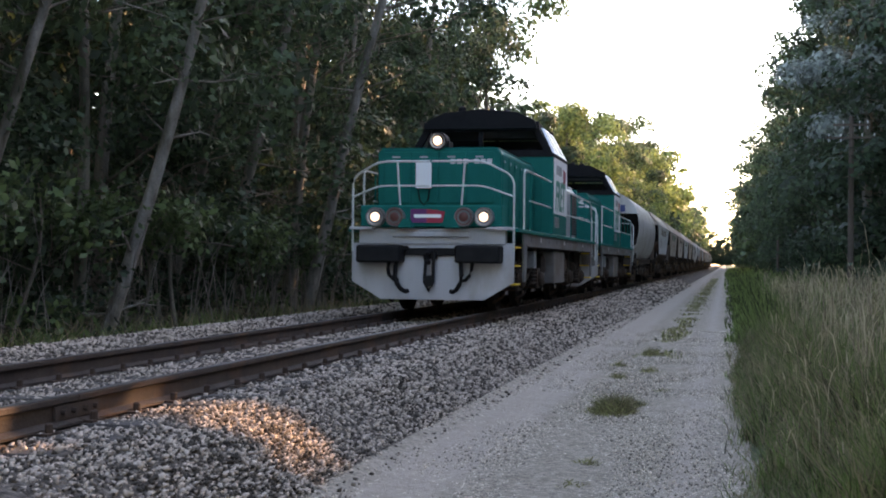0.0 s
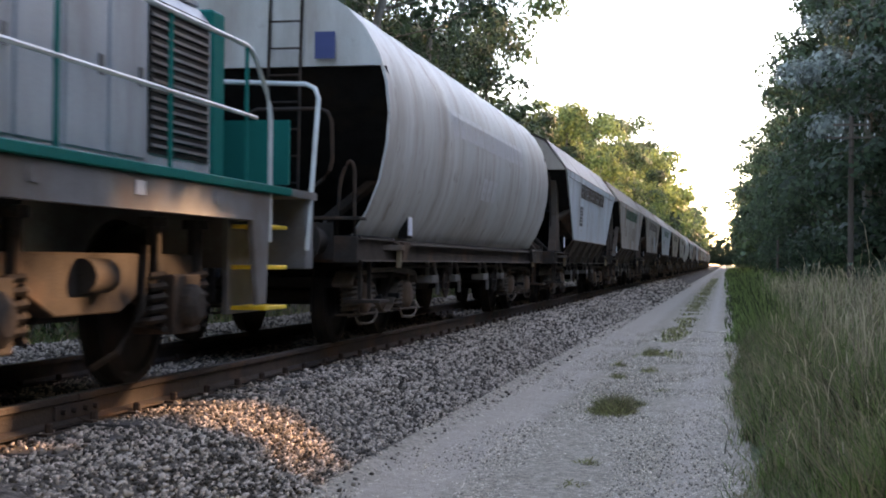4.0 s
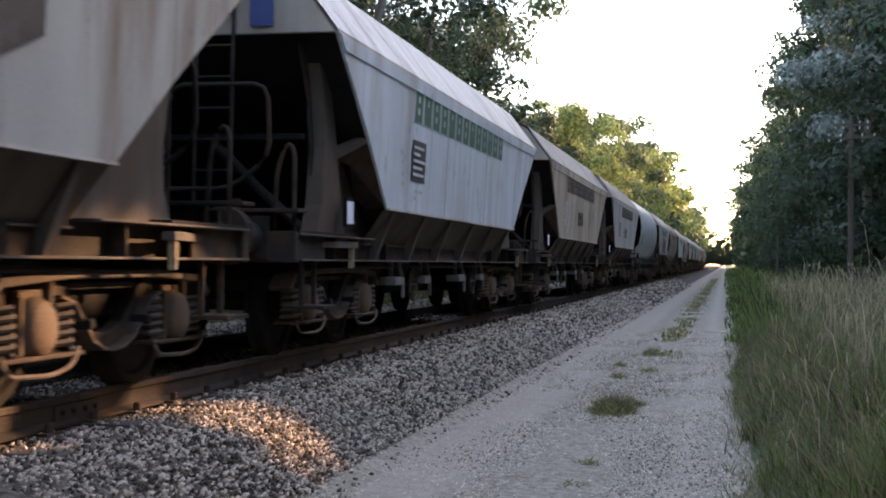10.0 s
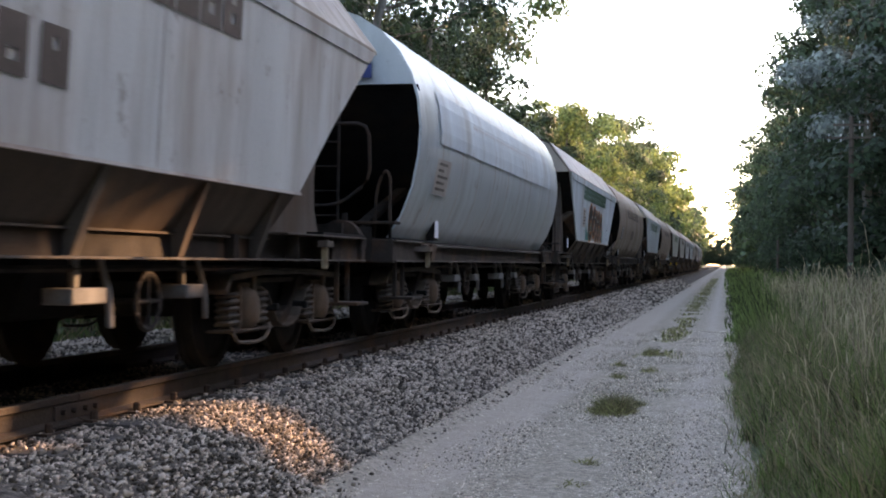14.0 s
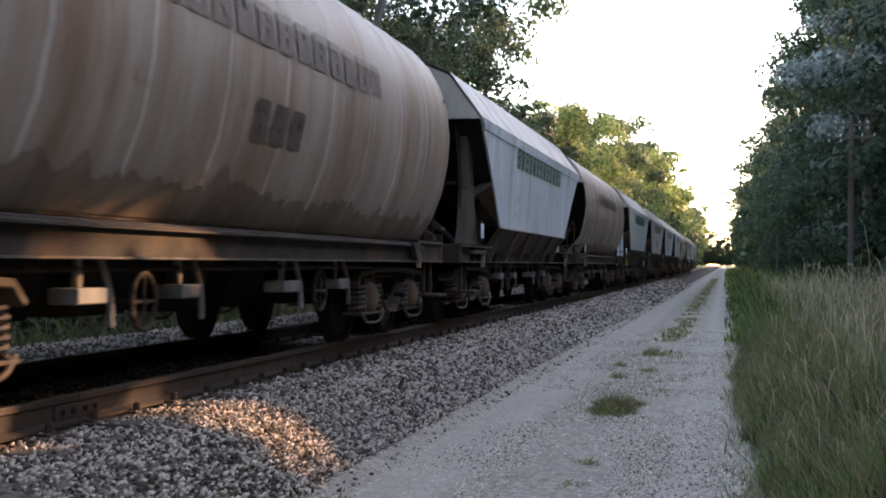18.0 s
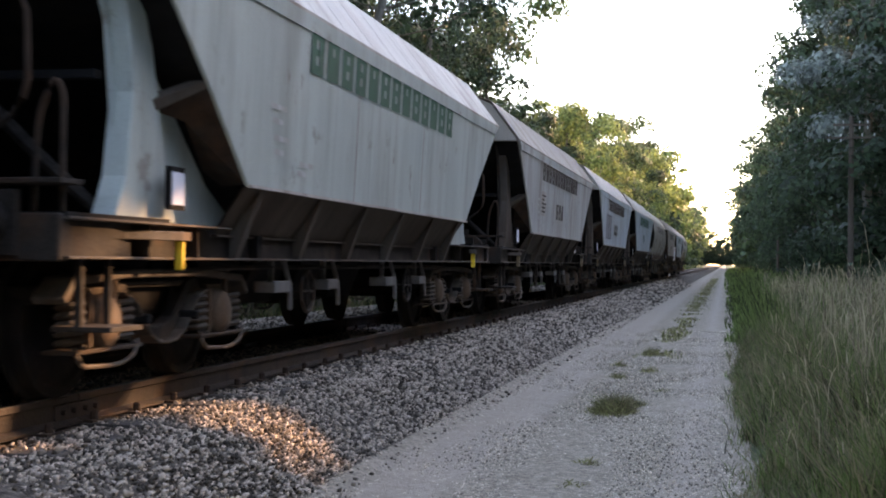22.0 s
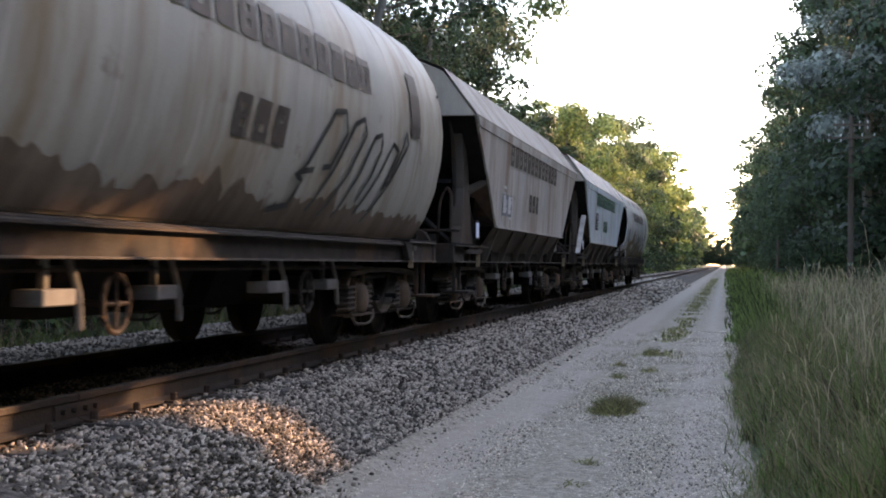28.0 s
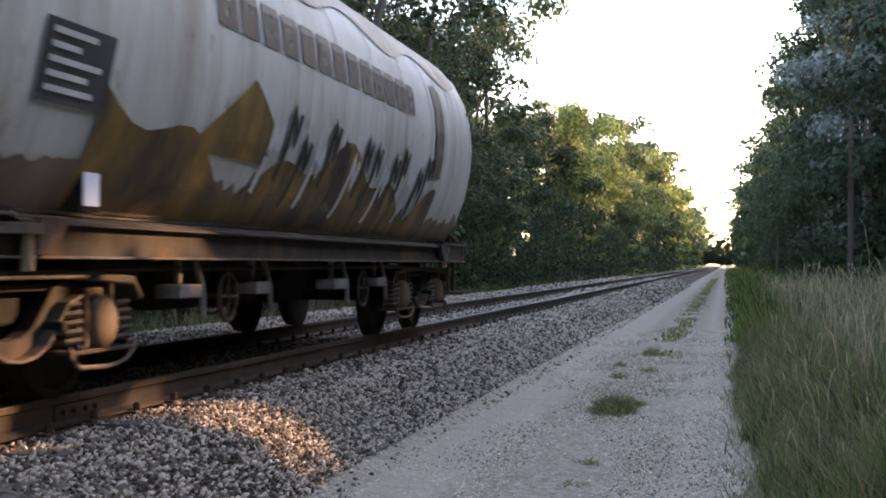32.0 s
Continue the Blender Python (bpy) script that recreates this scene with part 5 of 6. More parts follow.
for k in range(15):
    y = -1.7 + k * 0.36
    z = 1.55 + 0.12 * math.sin(k * 1.9)
    part("black_scrawl", stroke(barrel_x, [(y, z - 0.25), (y + 0.14, z + 0.3), (y + 0.24, z + 0.02), (y + 0.3, z + 0.26)], 0.08, 0.0085 + 0.0002 * k), SPRAY_BLACK if k % 3 else INK_PALE, w20)
part("dark_smear", field(barrel_x, 3.75, 4.15, lambda y: 1.75, lambda y: 2.8 - 0.3 * abs(y - 3.9), 0.006, 6, 8), INK_BROWN, w20, "dark patch with a pale edge")
part("roof_stain", field(barrel_x, -5.6, 5.6, lambda y: 2.95 + 0.1 * math.sin(y * 2.3), lambda y: 3.42, 0.004, 40, 5), BROWN, w20)
for k, z0, z1, y0, y1 in ((7, 2.15, 2.75, -1.0, 5.0),):
    part("patch_panel", field(barrel_x, -4.9, 4.9, lambda y: z0, lambda y: z1, 0.004, 30, 4), BLUE_GREY, wagons[k], "repainted paler lettering band")
part("repaint_patch", field(flat_x, 0.95, 2.0, lambda y: 1.4, lambda y: 2.02, 0.004, 4, 2), BLUE_GREY, wagons[3], "pale blue repainted rectangle")
part("dark_smear", field(flat_x, 2.3, 3.1, lambda y: 1.55 + 0.4 * (y - 2.3), lambda y: 2.5, 0.004, 8, 4), INK_BROWN, wagons[3], "dark smeared paint")
part("rust_patch", field(flat_x, 0.2, 1.7, lambda y: 1.6, lambda y: 2.05, 0.004, 6, 3), BROWN, wagons[2], "brown rusty square patch")
for k, y0, y1, z0, z1, ma, lines in ((14, -3.75, -2.05, 1.5, 2.16, SIGN_FADED, INK_PALE), (17, -3.6, -2.75, 1.5, 1.82, SIGN_FADED, INK_PALE), (5, -3.5, -2.2, 1.55, 2.1, None, INK_FAINT), (3, -3.5, -2.3, 1.5, 2.05, None, INK_FAINT)):
    if ma:
        part("stencil_panel", field(flat_x, y0, y1, lambda y: z0, lambda y: z1, 0.003, 4, 2), ma, wagons[k], "faded dark stencilled data panel")
    r_ = random.Random(k)
    for c in range(2):
        yc = y0 + 0.06 + c * (y1 - y0) / 2
        for r in range(9):
            z, l = z0 + 0.04 + r * (z1 - z0 - 0.06) / 9, (y1 - y0) / 2 * r_.uniform(0.45, 0.85)
            part("stencil_line", field(flat_x, yc, yc + l, lambda y: z, lambda y: z + 0.032, 0.006, 1, 1), lines, wagons[k])
for k in (2, 18):
    for q in (-1, 1):
        part("diagonal_brace", S().add([(q * x, y, z) for x in (1.26, 1.36) for y, z in ((-6.2, 1.05), (-6.06, 1.05), (-4.85, 1.88), (-4.93, 1.96))], [(0, 1, 2, 3), (4, 7, 6, 5), (0, 4, 5, 1), (1, 5, 6, 2), (2, 6, 7, 3), (3, 7, 4, 0)]), POST_STEEL if k == 2 else ROOF_GREY, wagons[k], "straight diagonal corner brace")
part("tail_board", S().box(1.1, 1.16, 6.0, 6.03, 1.3, 1.52), YELLOW, w20, "small yellow tail board", 0.004)
part("tail_post", S().tube([(1.13, 6.05, 1.04), (1.13, 6.05, 1.75)], 0.02, 6), DARK, w20)
for o in wagons[12].children_recursive:
    if o.name.split(".")[0] == "grab_end":
        o.material_slots[0].link = "OBJECT"
        o.material_slots[0].material = YELLOW
        o["label"] = "yellow-painted grab iron end"
# rust dust along the foot of the round wagons, with a ragged upper edge
for k in (9, 11, 16, 19):
    part("rust_wash", field(barrel_x, -5.85, 5.85, lambda y: 1.07, lambda y: 1.3 + 0.1 * noise.noise(Vector((k, y * 0.8, 0))) + 0.16 * noise.noise(Vector((k, y * 4.0, 3))) + 0.08 * noise.noise(Vector((k, y * 13.0, 5))), 0.003, 160, 3), DUST_WASH, wagons[k], "brown rust dust on the lower barrel")
for cy in (-3.4, -2.2, -0.9):
    part("black_scrawl", stroke(barrel_x, [(cy, 1.3), (cy + 0.1, 1.85), (cy + 0.5, 2.02), (cy + 0.95, 1.9), (cy + 1.0, 1.6), (cy + 0.6, 1.5), (cy + 0.9, 1.3), (cy + 0.3, 1.22), (cy, 1.3)], 0.024, 0.008), INK_BROWN, wagons[11], "thin faded spray-painted outline")


# ---------------------------------------------------------------- ground
def ground_height(x, y=0.0):
    """Cross-section of the land: wood floor, ballast bank, path, verge."""
    pts = [(-400, -0.9), (-11, -0.75), (-8.6, -0.6), (-7.9, -0.5), (-7.2, -0.12), (-6.6, -0.1), (-6.0, -0.2), (-3.35, -0.2), (-3.0, -0.28), (-2.45, -0.63), (-2.2, -0.66), (0.1, -0.66), (0.6, -0.6), (3.0, -0.55), (7, -0.6), (400, -0.8)]
    for (xa, za), (xb, zb) in zip(pts, pts[1:]):
        if xa <= x <= xb:
            return za + (zb - za) * (x - xa) / (xb - xa)
    return -0.8


def strip(name, xs, ys, material, lift=0.0, label="", category="", rough=0.02, kind="structure"):
    vs = [(x, y, ground_height(x) + lift + noise.noise(Vector((x * 1.3, y * 0.6, 3))) * rough) for y in ys for x in xs]
    n = len(xs)
    fs = [(j * n + i, j * n + i + 1, (j + 1) * n + i + 1, (j + 1) * n + i) for j in range(len(ys) - 1) for i in range(n - 1)]
    me = bpy.data.meshes.new(name)
    me.from_pydata(vs, [], fs)
    me.materials.append(material)
    for p in me.polygons:
        p.use_smooth = True
    return tagged(new(name, me), label, category, "", kind)


FAR_YS = span(-60, 0, 13) + span(1, 60, 80) + span(63, 200, 50) + span(210, 3000, 30)
# the one sheet of land, out to the horizon
strip("ground", [-2500, -400, -60, -20, -11, -8.6, -7.9] + span(-7.2, -6.6, 2) + [-6.0, -3.35, -3.0, -2.45, -2.2, -1, 0.1, 0.6, 1.5, 3, 7, 20, 60, 400, 2500], FAR_YS, SOIL, -0.06, "dark forest soil ground", "ground", 0.0)
strip("ballast_bed", span(-8.0, -7.2, 5) + span(-7.0, -3.0, 22) + span(-2.9, -2.4, 5), FAR_YS, STONE_BED, 0.0, "grey crushed-stone ballast bank", "ballast", 0.03)
strip("gravel_path", span(-2.5, 0.25, 14), FAR_YS, PATH, 0.004, "pale chalky gravel service path", "path", 0.025)
strip("verge", span(0.2, 7, 14), FAR_YS, TURF, 0.0, "grassy verge beside the path", "verge", 0.05)

# ---------------------------------------------------------------- track
HEAD = [(-0.075, -0.17), (0.075, -0.17), (0.075, -0.155), (0.012, -0.135), (0.012, -0.045), (0.036, -0.035), (0.036, -0.006), (0.03, 0.0), (-0.03, 0.0), (-0.036, -0.006), (-0.036, -0.035), (-0.012, -0.045), (-0.012, -0.135), (-0.075, -0.155)]
for q in (-1, 1):
    r = thing("rail", "long rusty brown steel rail on sleepers", "rail", "rails of the track")
    r.location = (TRACK + q * 0.7535, 0, 0)
    for y0, y1 in ((-40, 7.53), (7.54, 60), (60.01, 400), (400.01, 1500)):
        part("rail_length", S().prism([(x, z) for x, z in HEAD], y0, y1), RUST, r)
    part("running_surface", S().box(-0.03, 0.03, -40, 1500, 0.0, 0.003), RAILTOP, r)
    for e in (-1, 1):
        fp = part("fishplate", S().prism([(e * 0.013, -0.13), (e * 0.035, -0.14), (e * 0.03, -0.05), (e * 0.013, -0.045)], 7.25, 7.82), RUST, r, "bolted rusty fishplate", 0.004)
        for y in (7.33, 7.46, 7.61, 7.74):
            part("bolt", S().lathe([(0, 0.018), (0.03, 0.018)], (e * 0.03 if e > 0 else -0.06, y, -0.09), "x", 6), RUST, fp)
TIE = S().box(-1.28, 1.28, -0.13, 0.13, -0.3, -0.175).mesh("sleeper", 0.012)
TIE.materials.append(SLEEPER)
CLIP = S().box(-0.14, 0.14, -0.08, 0.08, -0.176, -0.16).lathe([(0, 0.025), (0.05, 0.025), (0.06, 0.015)], (-0.11, 0.0, -0.165), "z", 8).lathe([(0, 0.025), (0.05, 0.025), (0.06, 0.015)], (0.11, 0.0, -0.165), "z", 8).mesh("rail_fastening")
CLIP.materials.append(RUST)
for k in range(150):
    y = -2 + k * 0.6
    t = new("sleeper", TIE)
    t.location = (TRACK + random.uniform(-0.02, 0.02), y, random.uniform(-0.008, 0.004))
    t.rotation_euler = (0, 0, random.uniform(-0.01, 0.01))
    tagged(t, "weathered dark timber sleeper under the rails", "sleeper", "sleepers of the track")
    if y < 40:
        for q in (-1, 1):
            c = new("rail_fastening", CLIP)
            c.parent, c.location = t, (q * 0.7535, 0, 0)


# ---------------------------------------------------------------- stones
def scatter_mesh(name, places, solid, faces, material, squash=0.7, jitter=0.48):
    """Many small rocks in one mesh: places are rows of x, y, z, size."""
    rng = np.random.default_rng(5)
    v0 = np.array(solid)
    n, m = len(places), len(v0)
    ang = rng.uniform(0, 2 * np.pi, (n, 3))
    q = v0[None] * (1 + rng.uniform(-jitter, jitter, (n, m, 1))) * np.stack([rng.uniform(0.7, 1.3, n), rng.uniform(0.7, 1.3, n), rng.uniform(0.55, 1.0, n) * squash / 0.7], -1)[:, None]
    for a, (i, j) in enumerate(((0, 1), (1, 2), (0, 2))):
        c, s = np.cos(ang[:, a])[:, None], np.sin(ang[:, a])[:, None]
        if a:
            c, s = np.cos(ang[:, a] * 0.12)[:, None], np.sin(ang[:, a] * 0.12)[:, None]
        q[..., i], q[..., j] = q[..., i] * c - q[..., j] * s, q[..., i] * s + q[..., j] * c
    P = np.array(places)
    q = q * P[:, None, 3:4] + P[:, None, :3]
    f = (np.array(faces)[None] + (np.arange(n) * m)[:, None, None]).reshape(-1, 3)
    return tri_mesh(name, q.reshape(-1, 3), f, material)


def tri_mesh(name, v, f, material):
    me = bpy.data.meshes.new(name)
    me.vertices.add(len(v))
    me.vertices.foreach_set("co", np.asarray(v, dtype=np.float32).ravel())
    me.loops.add(len(f) * 3)
    me.loops.foreach_set("vertex_index", np.asarray(f, dtype=np.int32).ravel())
    me.polygons.add(len(f))
    me.polygons.foreach_set("loop_start", np.arange(0, len(f) * 3, 3, dtype=np.int32))
    me.update(calc_edges=True)
    me.materials.append(material)
    return me


OCT = [(1, 0, 0), (-1, 0, 0), (0, 1, 0), (0, -1, 0), (0, 0, 1), (0, 0, -1)]
OCTF = [(0, 2, 4), (2, 1, 4), (1, 3, 4), (3, 0, 4), (2, 0, 5), (1, 2, 5), (3, 1, 5), (0, 3, 5)]
rng = np.random.default_rng(11)


def ballast_places(y0, y1, gap, size):
    out = []
    for x in np.arange(-7.95, -2.3, gap):
        for y in np.arange(y0, y1, gap):
            px, py = x + rng.uniform(-0.5, 0.5) * gap, y + rng.uniform(-0.5, 0.5) * gap
            if abs(abs(px - TRACK) - 0.7535) < 0.09 or (px > -2.5 and rng.random() < 0.75):
                continue
            h = ground_height(px)
            # sleepers stay partly bare
            tie = abs((py + 2 + 0.3) % 0.6 - 0.3) < 0.13 and abs(px - TRACK) < 1.3
            if tie and rng.random() < 0.45:
                continue
            out.append((px, py, h + rng.uniform(-0.012, 0.02) + (0.01 if tie else 0), size * rng.uniform(0.55, 1.35)))
    return out


for y0, y1, gap, size, solid, faces in ((5.6, 12, 0.025, 0.0168, OCT, OCTF), (12, 22, 0.034, 0.0215, OCT, OCTF), (22, 45, 0.054, 0.032, OCT, OCTF), (45, 95, 0.13, 0.072, OCT, OCTF)):
    o = new("ballast_stones", scatter_mesh("ballast_stones", ballast_places(y0, y1, gap, size), solid, faces, STONE))
    tagged(o, "loose grey and white crushed ballast stones", "ballast", "", "stuff")
peb = []
while len(peb) < 40000:
    x, y = rng.uniform(-2.5, 0.15), 6.5 + 24 * rng.random() ** 1.6
    wheel = abs(x + 2.02 + 0.1 * math.sin(y * 0.7))
    if rng.random() < (0.35 if wheel < 0.3 else 0.55 if abs(x + 0.28) < 0.15 else 0.9):
        peb.append((x, y, ground_height(x) + 0.005, rng.uniform(0.004, 0.0105) * (1.6 if rng.random() < 0.06 else 1)))
tagged(new("path_pebbles", scatter_mesh("path_pebbles", peb, OCT, OCTF, PEBBLE)), "small pale pebbles loose on the path", "pebbles", "", "stuff")


# ---------------------------------------------------------------- plants
def blades(name, roots, material, width, label, lean=0.35):
    """Grass: each blade three joints, bent over; roots are rows of x, y, z, height."""
    R = np.array(roots)
    n = len(R)
    a = rng.uniform(0, 2 * np.pi, n)
    bend = rng.uniform(0.1, 1.0, n) * lean * R[:, 3] + 0.03
    gust = np.array([noise.noise(Vector((p[0] * 0.8, p[1] * 0.5, 2))) for p in R]) if n < 60000 else 0
    wind = np.stack([np.cos(a) * bend + (gust * 0.12 - 0.03) * R[:, 3], np.sin(a) * bend, 0 * a], -1)
    side = np.stack([np.sin(a), -np.cos(a), 0 * a], -1)
    face = rng.uniform(-1.57, 1.57, n)[:, None]
    side = side * np.cos(face) + np.stack([np.cos(a), np.sin(a), 0 * a], -1) * np.sin(face)
    w = (width * rng.uniform(0.6, 1.3, n))[:, None]
    up = np.array([0, 0, 1.0])
    base = R[:, :3]
    h = R[:, 3:4]
    v = np.stack([base - side * w, base + side * w, base + up * h * 0.55 + wind * 0.3 - side * w * 0.8, base + up * h * 0.55 + wind * 0.3 + side * w * 0.8, base + up * h * 0.95 + wind], 1).reshape(-1, 3)
    f = (np.array([(0, 1, 3), (0, 3, 2), (2, 3, 4)])[None] + (np.arange(n) * 5)[:, None, None]).reshape(-1, 3)
    return tagged(new(name, tri_mesh(name, v, f, material)), label, "grass", "", "stuff")


def verge_roots(n, y0, y1, x0, x1, lo, hi, power=1.0):
    out = []
    for _ in range(n):
        x = x0 + (x1 - x0) * rng.random()
        y = y0 + (y1 - y0) * rng.random() ** power
        edge = min(1.0, max(0.08, (x - 0.05 + 0.22 * noise.noise(Vector((0.3, y * 1.1, 1)))) / 0.9))
        if x < 0.2 + 0.28 * noise.noise(Vector((0.7, y * 0.8, 5))) and rng.random() < 0.8:
            continue
        clump = 1 + 0.45 * noise.noise(Vector((x * 1.7, y * 0.9, 4))) + 0.3 * noise.noise(Vector((x * 4.5, y * 2.4, 7)))
        out.append((x, y, ground_height(x) - 0.03, rng.uniform(lo, hi) * (0.13 + 0.87 * edge) * clump))
    return out


blades("tall_grass", verge_roots(56000, 7.0, 26, 0.0, 4.5, 0.3, 0.85, 1.5), BLADE, 0.0042, "tall green meadow grass on the verge", 0.5)
blades("tall_grass", verge_roots(14000, 7.0, 26, 0.1, 4.5, 0.45, 0.95, 1.5), PALE_BLADE, 0.0032, "pale flowering grass among the green", 0.8)
blades("tall_grass", verge_roots(26000, 26, 80, 0.0, 6.5, 0.5, 1.0, 1.3), BLADE, 0.018, "tall green meadow grass further along")
blades("tall_grass", verge_roots(12000, 80, 260, -0.1, 6.0, 0.5, 1.0, 1.0), BLADE, 0.06, "distant tall green verge grass")
blades("dry_grass", verge_roots(8000, 7.0, 24, 0.05, 1.1, 0.25, 0.8, 1.4), DRY_BLADE, 0.005, "dead brown grass lying at the verge's edge", 0.8)


blades("weeds", [(x, y, ground_height(x) - 0.03, h * (0.5 + noise.noise(Vector((x, y * 0.7, 8))) * 0.6 + 0.3)) for x, y, h in zip(rng.uniform(-9.4, -8.0, 15000), 7 + 63 * rng.random(15000) ** 1.3, rng.uniform(0.15, 0.75, 15000))], BLADE, 0.009, "green weeds along the wood's foot", 0.6)
blades("dry_weeds", [(x, y, ground_height(x) - 0.03, h) for x, y, h in zip(rng.uniform(-9.3, -8.1, 3500), 7 + 40 * rng.random(3500) ** 1.2, rng.uniform(0.2, 0.8, 3500))], DRY_BLADE, 0.006, "dry brown weeds along the wood's foot", 0.8)


def seed_stalks(roots):
    """Flowering stalks: a thin stem and a drooping plume of spikelets at its tip."""
    vs, fs = [], []
    for x, y, z, h in roots:
        a, d = rng.uniform(0, 6.28), rng.uniform(0.08, 0.35) * h
        dx, dy = math.cos(a) * d, math.sin(a) * d
        w, q = 0.0022, rng.uniform(0.003, 0.007)
        top = h * rng.uniform(0.92, 1.05)
        pts = [(0, 0, -w), (0, 0, w), (dx * 0.3, dy * 0.3, -w), (dx * 0.3, dy * 0.3, w)]
        zs = [0, 0, h * 0.75, h * 0.75]
        tip = [(dx * 0.55, dy * 0.55, -q, top * 0.92), (dx * 0.55, dy * 0.55, q, top * 0.92), (dx, dy, 0, top)]
        o = len(vs)
        vs += [(x + p[0] + p[2], y + p[1], z + k) for p, k in zip(pts, zs)]
        vs += [(x + p[0] + p[2], y + p[1], z + p[3]) for p in tip]
        vs += [(x + tip[0][0], y + tip[0][1] - q, z + tip[0][3]), (x + tip[0][0], y + tip[0][1] + q, z + tip[0][3])]
        fs += [(o, o + 1, o + 3), (o, o + 3, o + 2), (o + 2, o + 3, o + 5), (o + 2, o + 5, o + 4), (o + 4, o + 5, o + 6), (o + 2, o + 7, o + 8), (o + 7, o + 8, o + 6)]
    tagged(new("seed_stalks", tri_mesh("seed_stalks", vs, fs, STRAW)), "straw-coloured flowering grass stalks", "grass", "", "stuff")


seed_stalks(verge_roots(3000, 10, 40, 1.0, 5.5, 0.85, 1.25, 1.2))
seed_stalks(verge_roots(160, 12, 30, 2.0, 4.6, 1.25, 1.55, 1.0))
seed_stalks(verge_roots(900, 7.5, 20, 0.3, 3.2, 0.5, 1.0, 1.2))
# middle strip of the path and its tufts
mid = []
for _ in range(7000):
    y = 21 + 123 * rng.random() ** 1.3
    x = -1.0 + rng.normal() * 0.17 + 0.12 * noise.noise(Vector((2, y * 0.3, 4)))
    if noise.noise(Vector((x * 1.5, y * 0.35, 9))) > (0.1 if y < 40 else -0.2):
        mid.append((x, y, -0.67, rng.uniform(0.02, 0.11)))
blades("path_grass", mid, TUFT_BLADE, 0.012, "low grass strip along the middle of the path", 0.6)
tufts = []
for cx, cy, rad, n, h in ((-1.08, 13.5, 0.17, 1500, 0.2), (-0.92, 14.1, 0.12, 300, 0.1), (-0.98, 9.9, 0.08, 160, 0.07), (-1.0, 8.9, 0.1, 120, 0.06), (-1.35, 17.5, 0.1, 160, 0.1), (-1.0, 18.6, 0.15, 200, 0.1), (-1.15, 22.0, 0.16, 400, 0.16), (-0.7, 15.8, 0.1, 90, 0.06), (-1.5, 19.6, 0.1, 120, 0.1)):
    for _ in range(n):
        u, v = rng.normal(), rng.normal()
        tufts.append((cx + u * rad * 0.7, cy + v * rad * 1.2, -0.67, h * rng.uniform(0.5, 1.3) * math.exp(-0.35 * (u * u + v * v))))
blades("dry_tuft", [(x + 0.03, y, z, h * 1.2) for x, y, z, h in tufts[::4]], DRY_BLADE, 0.003, "dry stalks among the path's tufts", 1.2)
blades("path_tuft", tufts, TUFT_BLADE, 0.0045, "small grass tufts growing through the gravel", 1.4)


def leaves(centres, per, spread, size, rng_, flat=0.7):
    """Leaf quads round clump centres: arrays of vertices and triangles."""
    C = np.repeat(np.array(centres), per, 0)
    n = len(C)
    off = rng_.normal(size=(n, 3)) * np.array([1, 1, flat]) * spread
    P = C + off
    a = rng_.normal(size=(n, 3))
    a /= np.linalg.norm(a, axis=1)[:, None]
    b = np.cross(a, rng_.normal(size=(n, 3)))
    b /= np.linalg.norm(b, axis=1)[:, None]
    s = (size * rng_.uniform(0.6, 1.4, n))[:, None]
    v = np.stack([P - a * s, P - b * s * 0.55, P + a * s, P + b * s * 0.55], 1).reshape(-1, 3)
    f = (np.array([(0, 1, 2), (0, 2, 3)])[None] + (np.arange(n) * 4)[:, None, None]).reshape(-1, 3)
    return v, f


def lobes(centres, radii, n, size, g):
    """Leaves over rounded boughs: most lie near the skin of a bough, turned outwards, with a ragged edge."""
    C, R = np.array(centres), np.array(radii)
    pick = g.choice(len(C), n, p=R ** 2 / (R ** 2).sum())
    d = g.normal(size=(n, 3))
    d /= np.linalg.norm(d, axis=1)[:, None]
    d[:, 2] = np.where(d[:, 2] < -0.3, -d[:, 2], d[:, 2])
    rough = 1 + 0.16 * np.sin(d[:, 0] * 7 + pick) * np.sin(d[:, 1] * 8 + pick * 2)
    P = C[pick] + d * np.array([1, 1, 0.86]) * (R[pick] * rough * np.minimum(1.12, g.normal(0.9, 0.14, n)))[:, None]
    a = np.cross(d, g.normal(size=(n, 3)))
    a /= np.linalg.norm(a, axis=1)[:, None]
    tilt = g.normal(size=(n, 3)) * 0.55
    b = np.cross(d + tilt, a)
    b /= np.linalg.norm(b, axis=1)[:, None]
    s = (size * g.uniform(0.55, 1.4, n))[:, None]
    v = np.stack([P - a * s, P - b * s * 0.6, P + a * s, P + b * s * 0.6], 1).reshape(-1, 3)
    f = (np.array([(0, 1, 2), (0, 2, 3)])[None] + (np.arange(n) * 4)[:, None, None]).reshape(-1, 3)
    return v, f


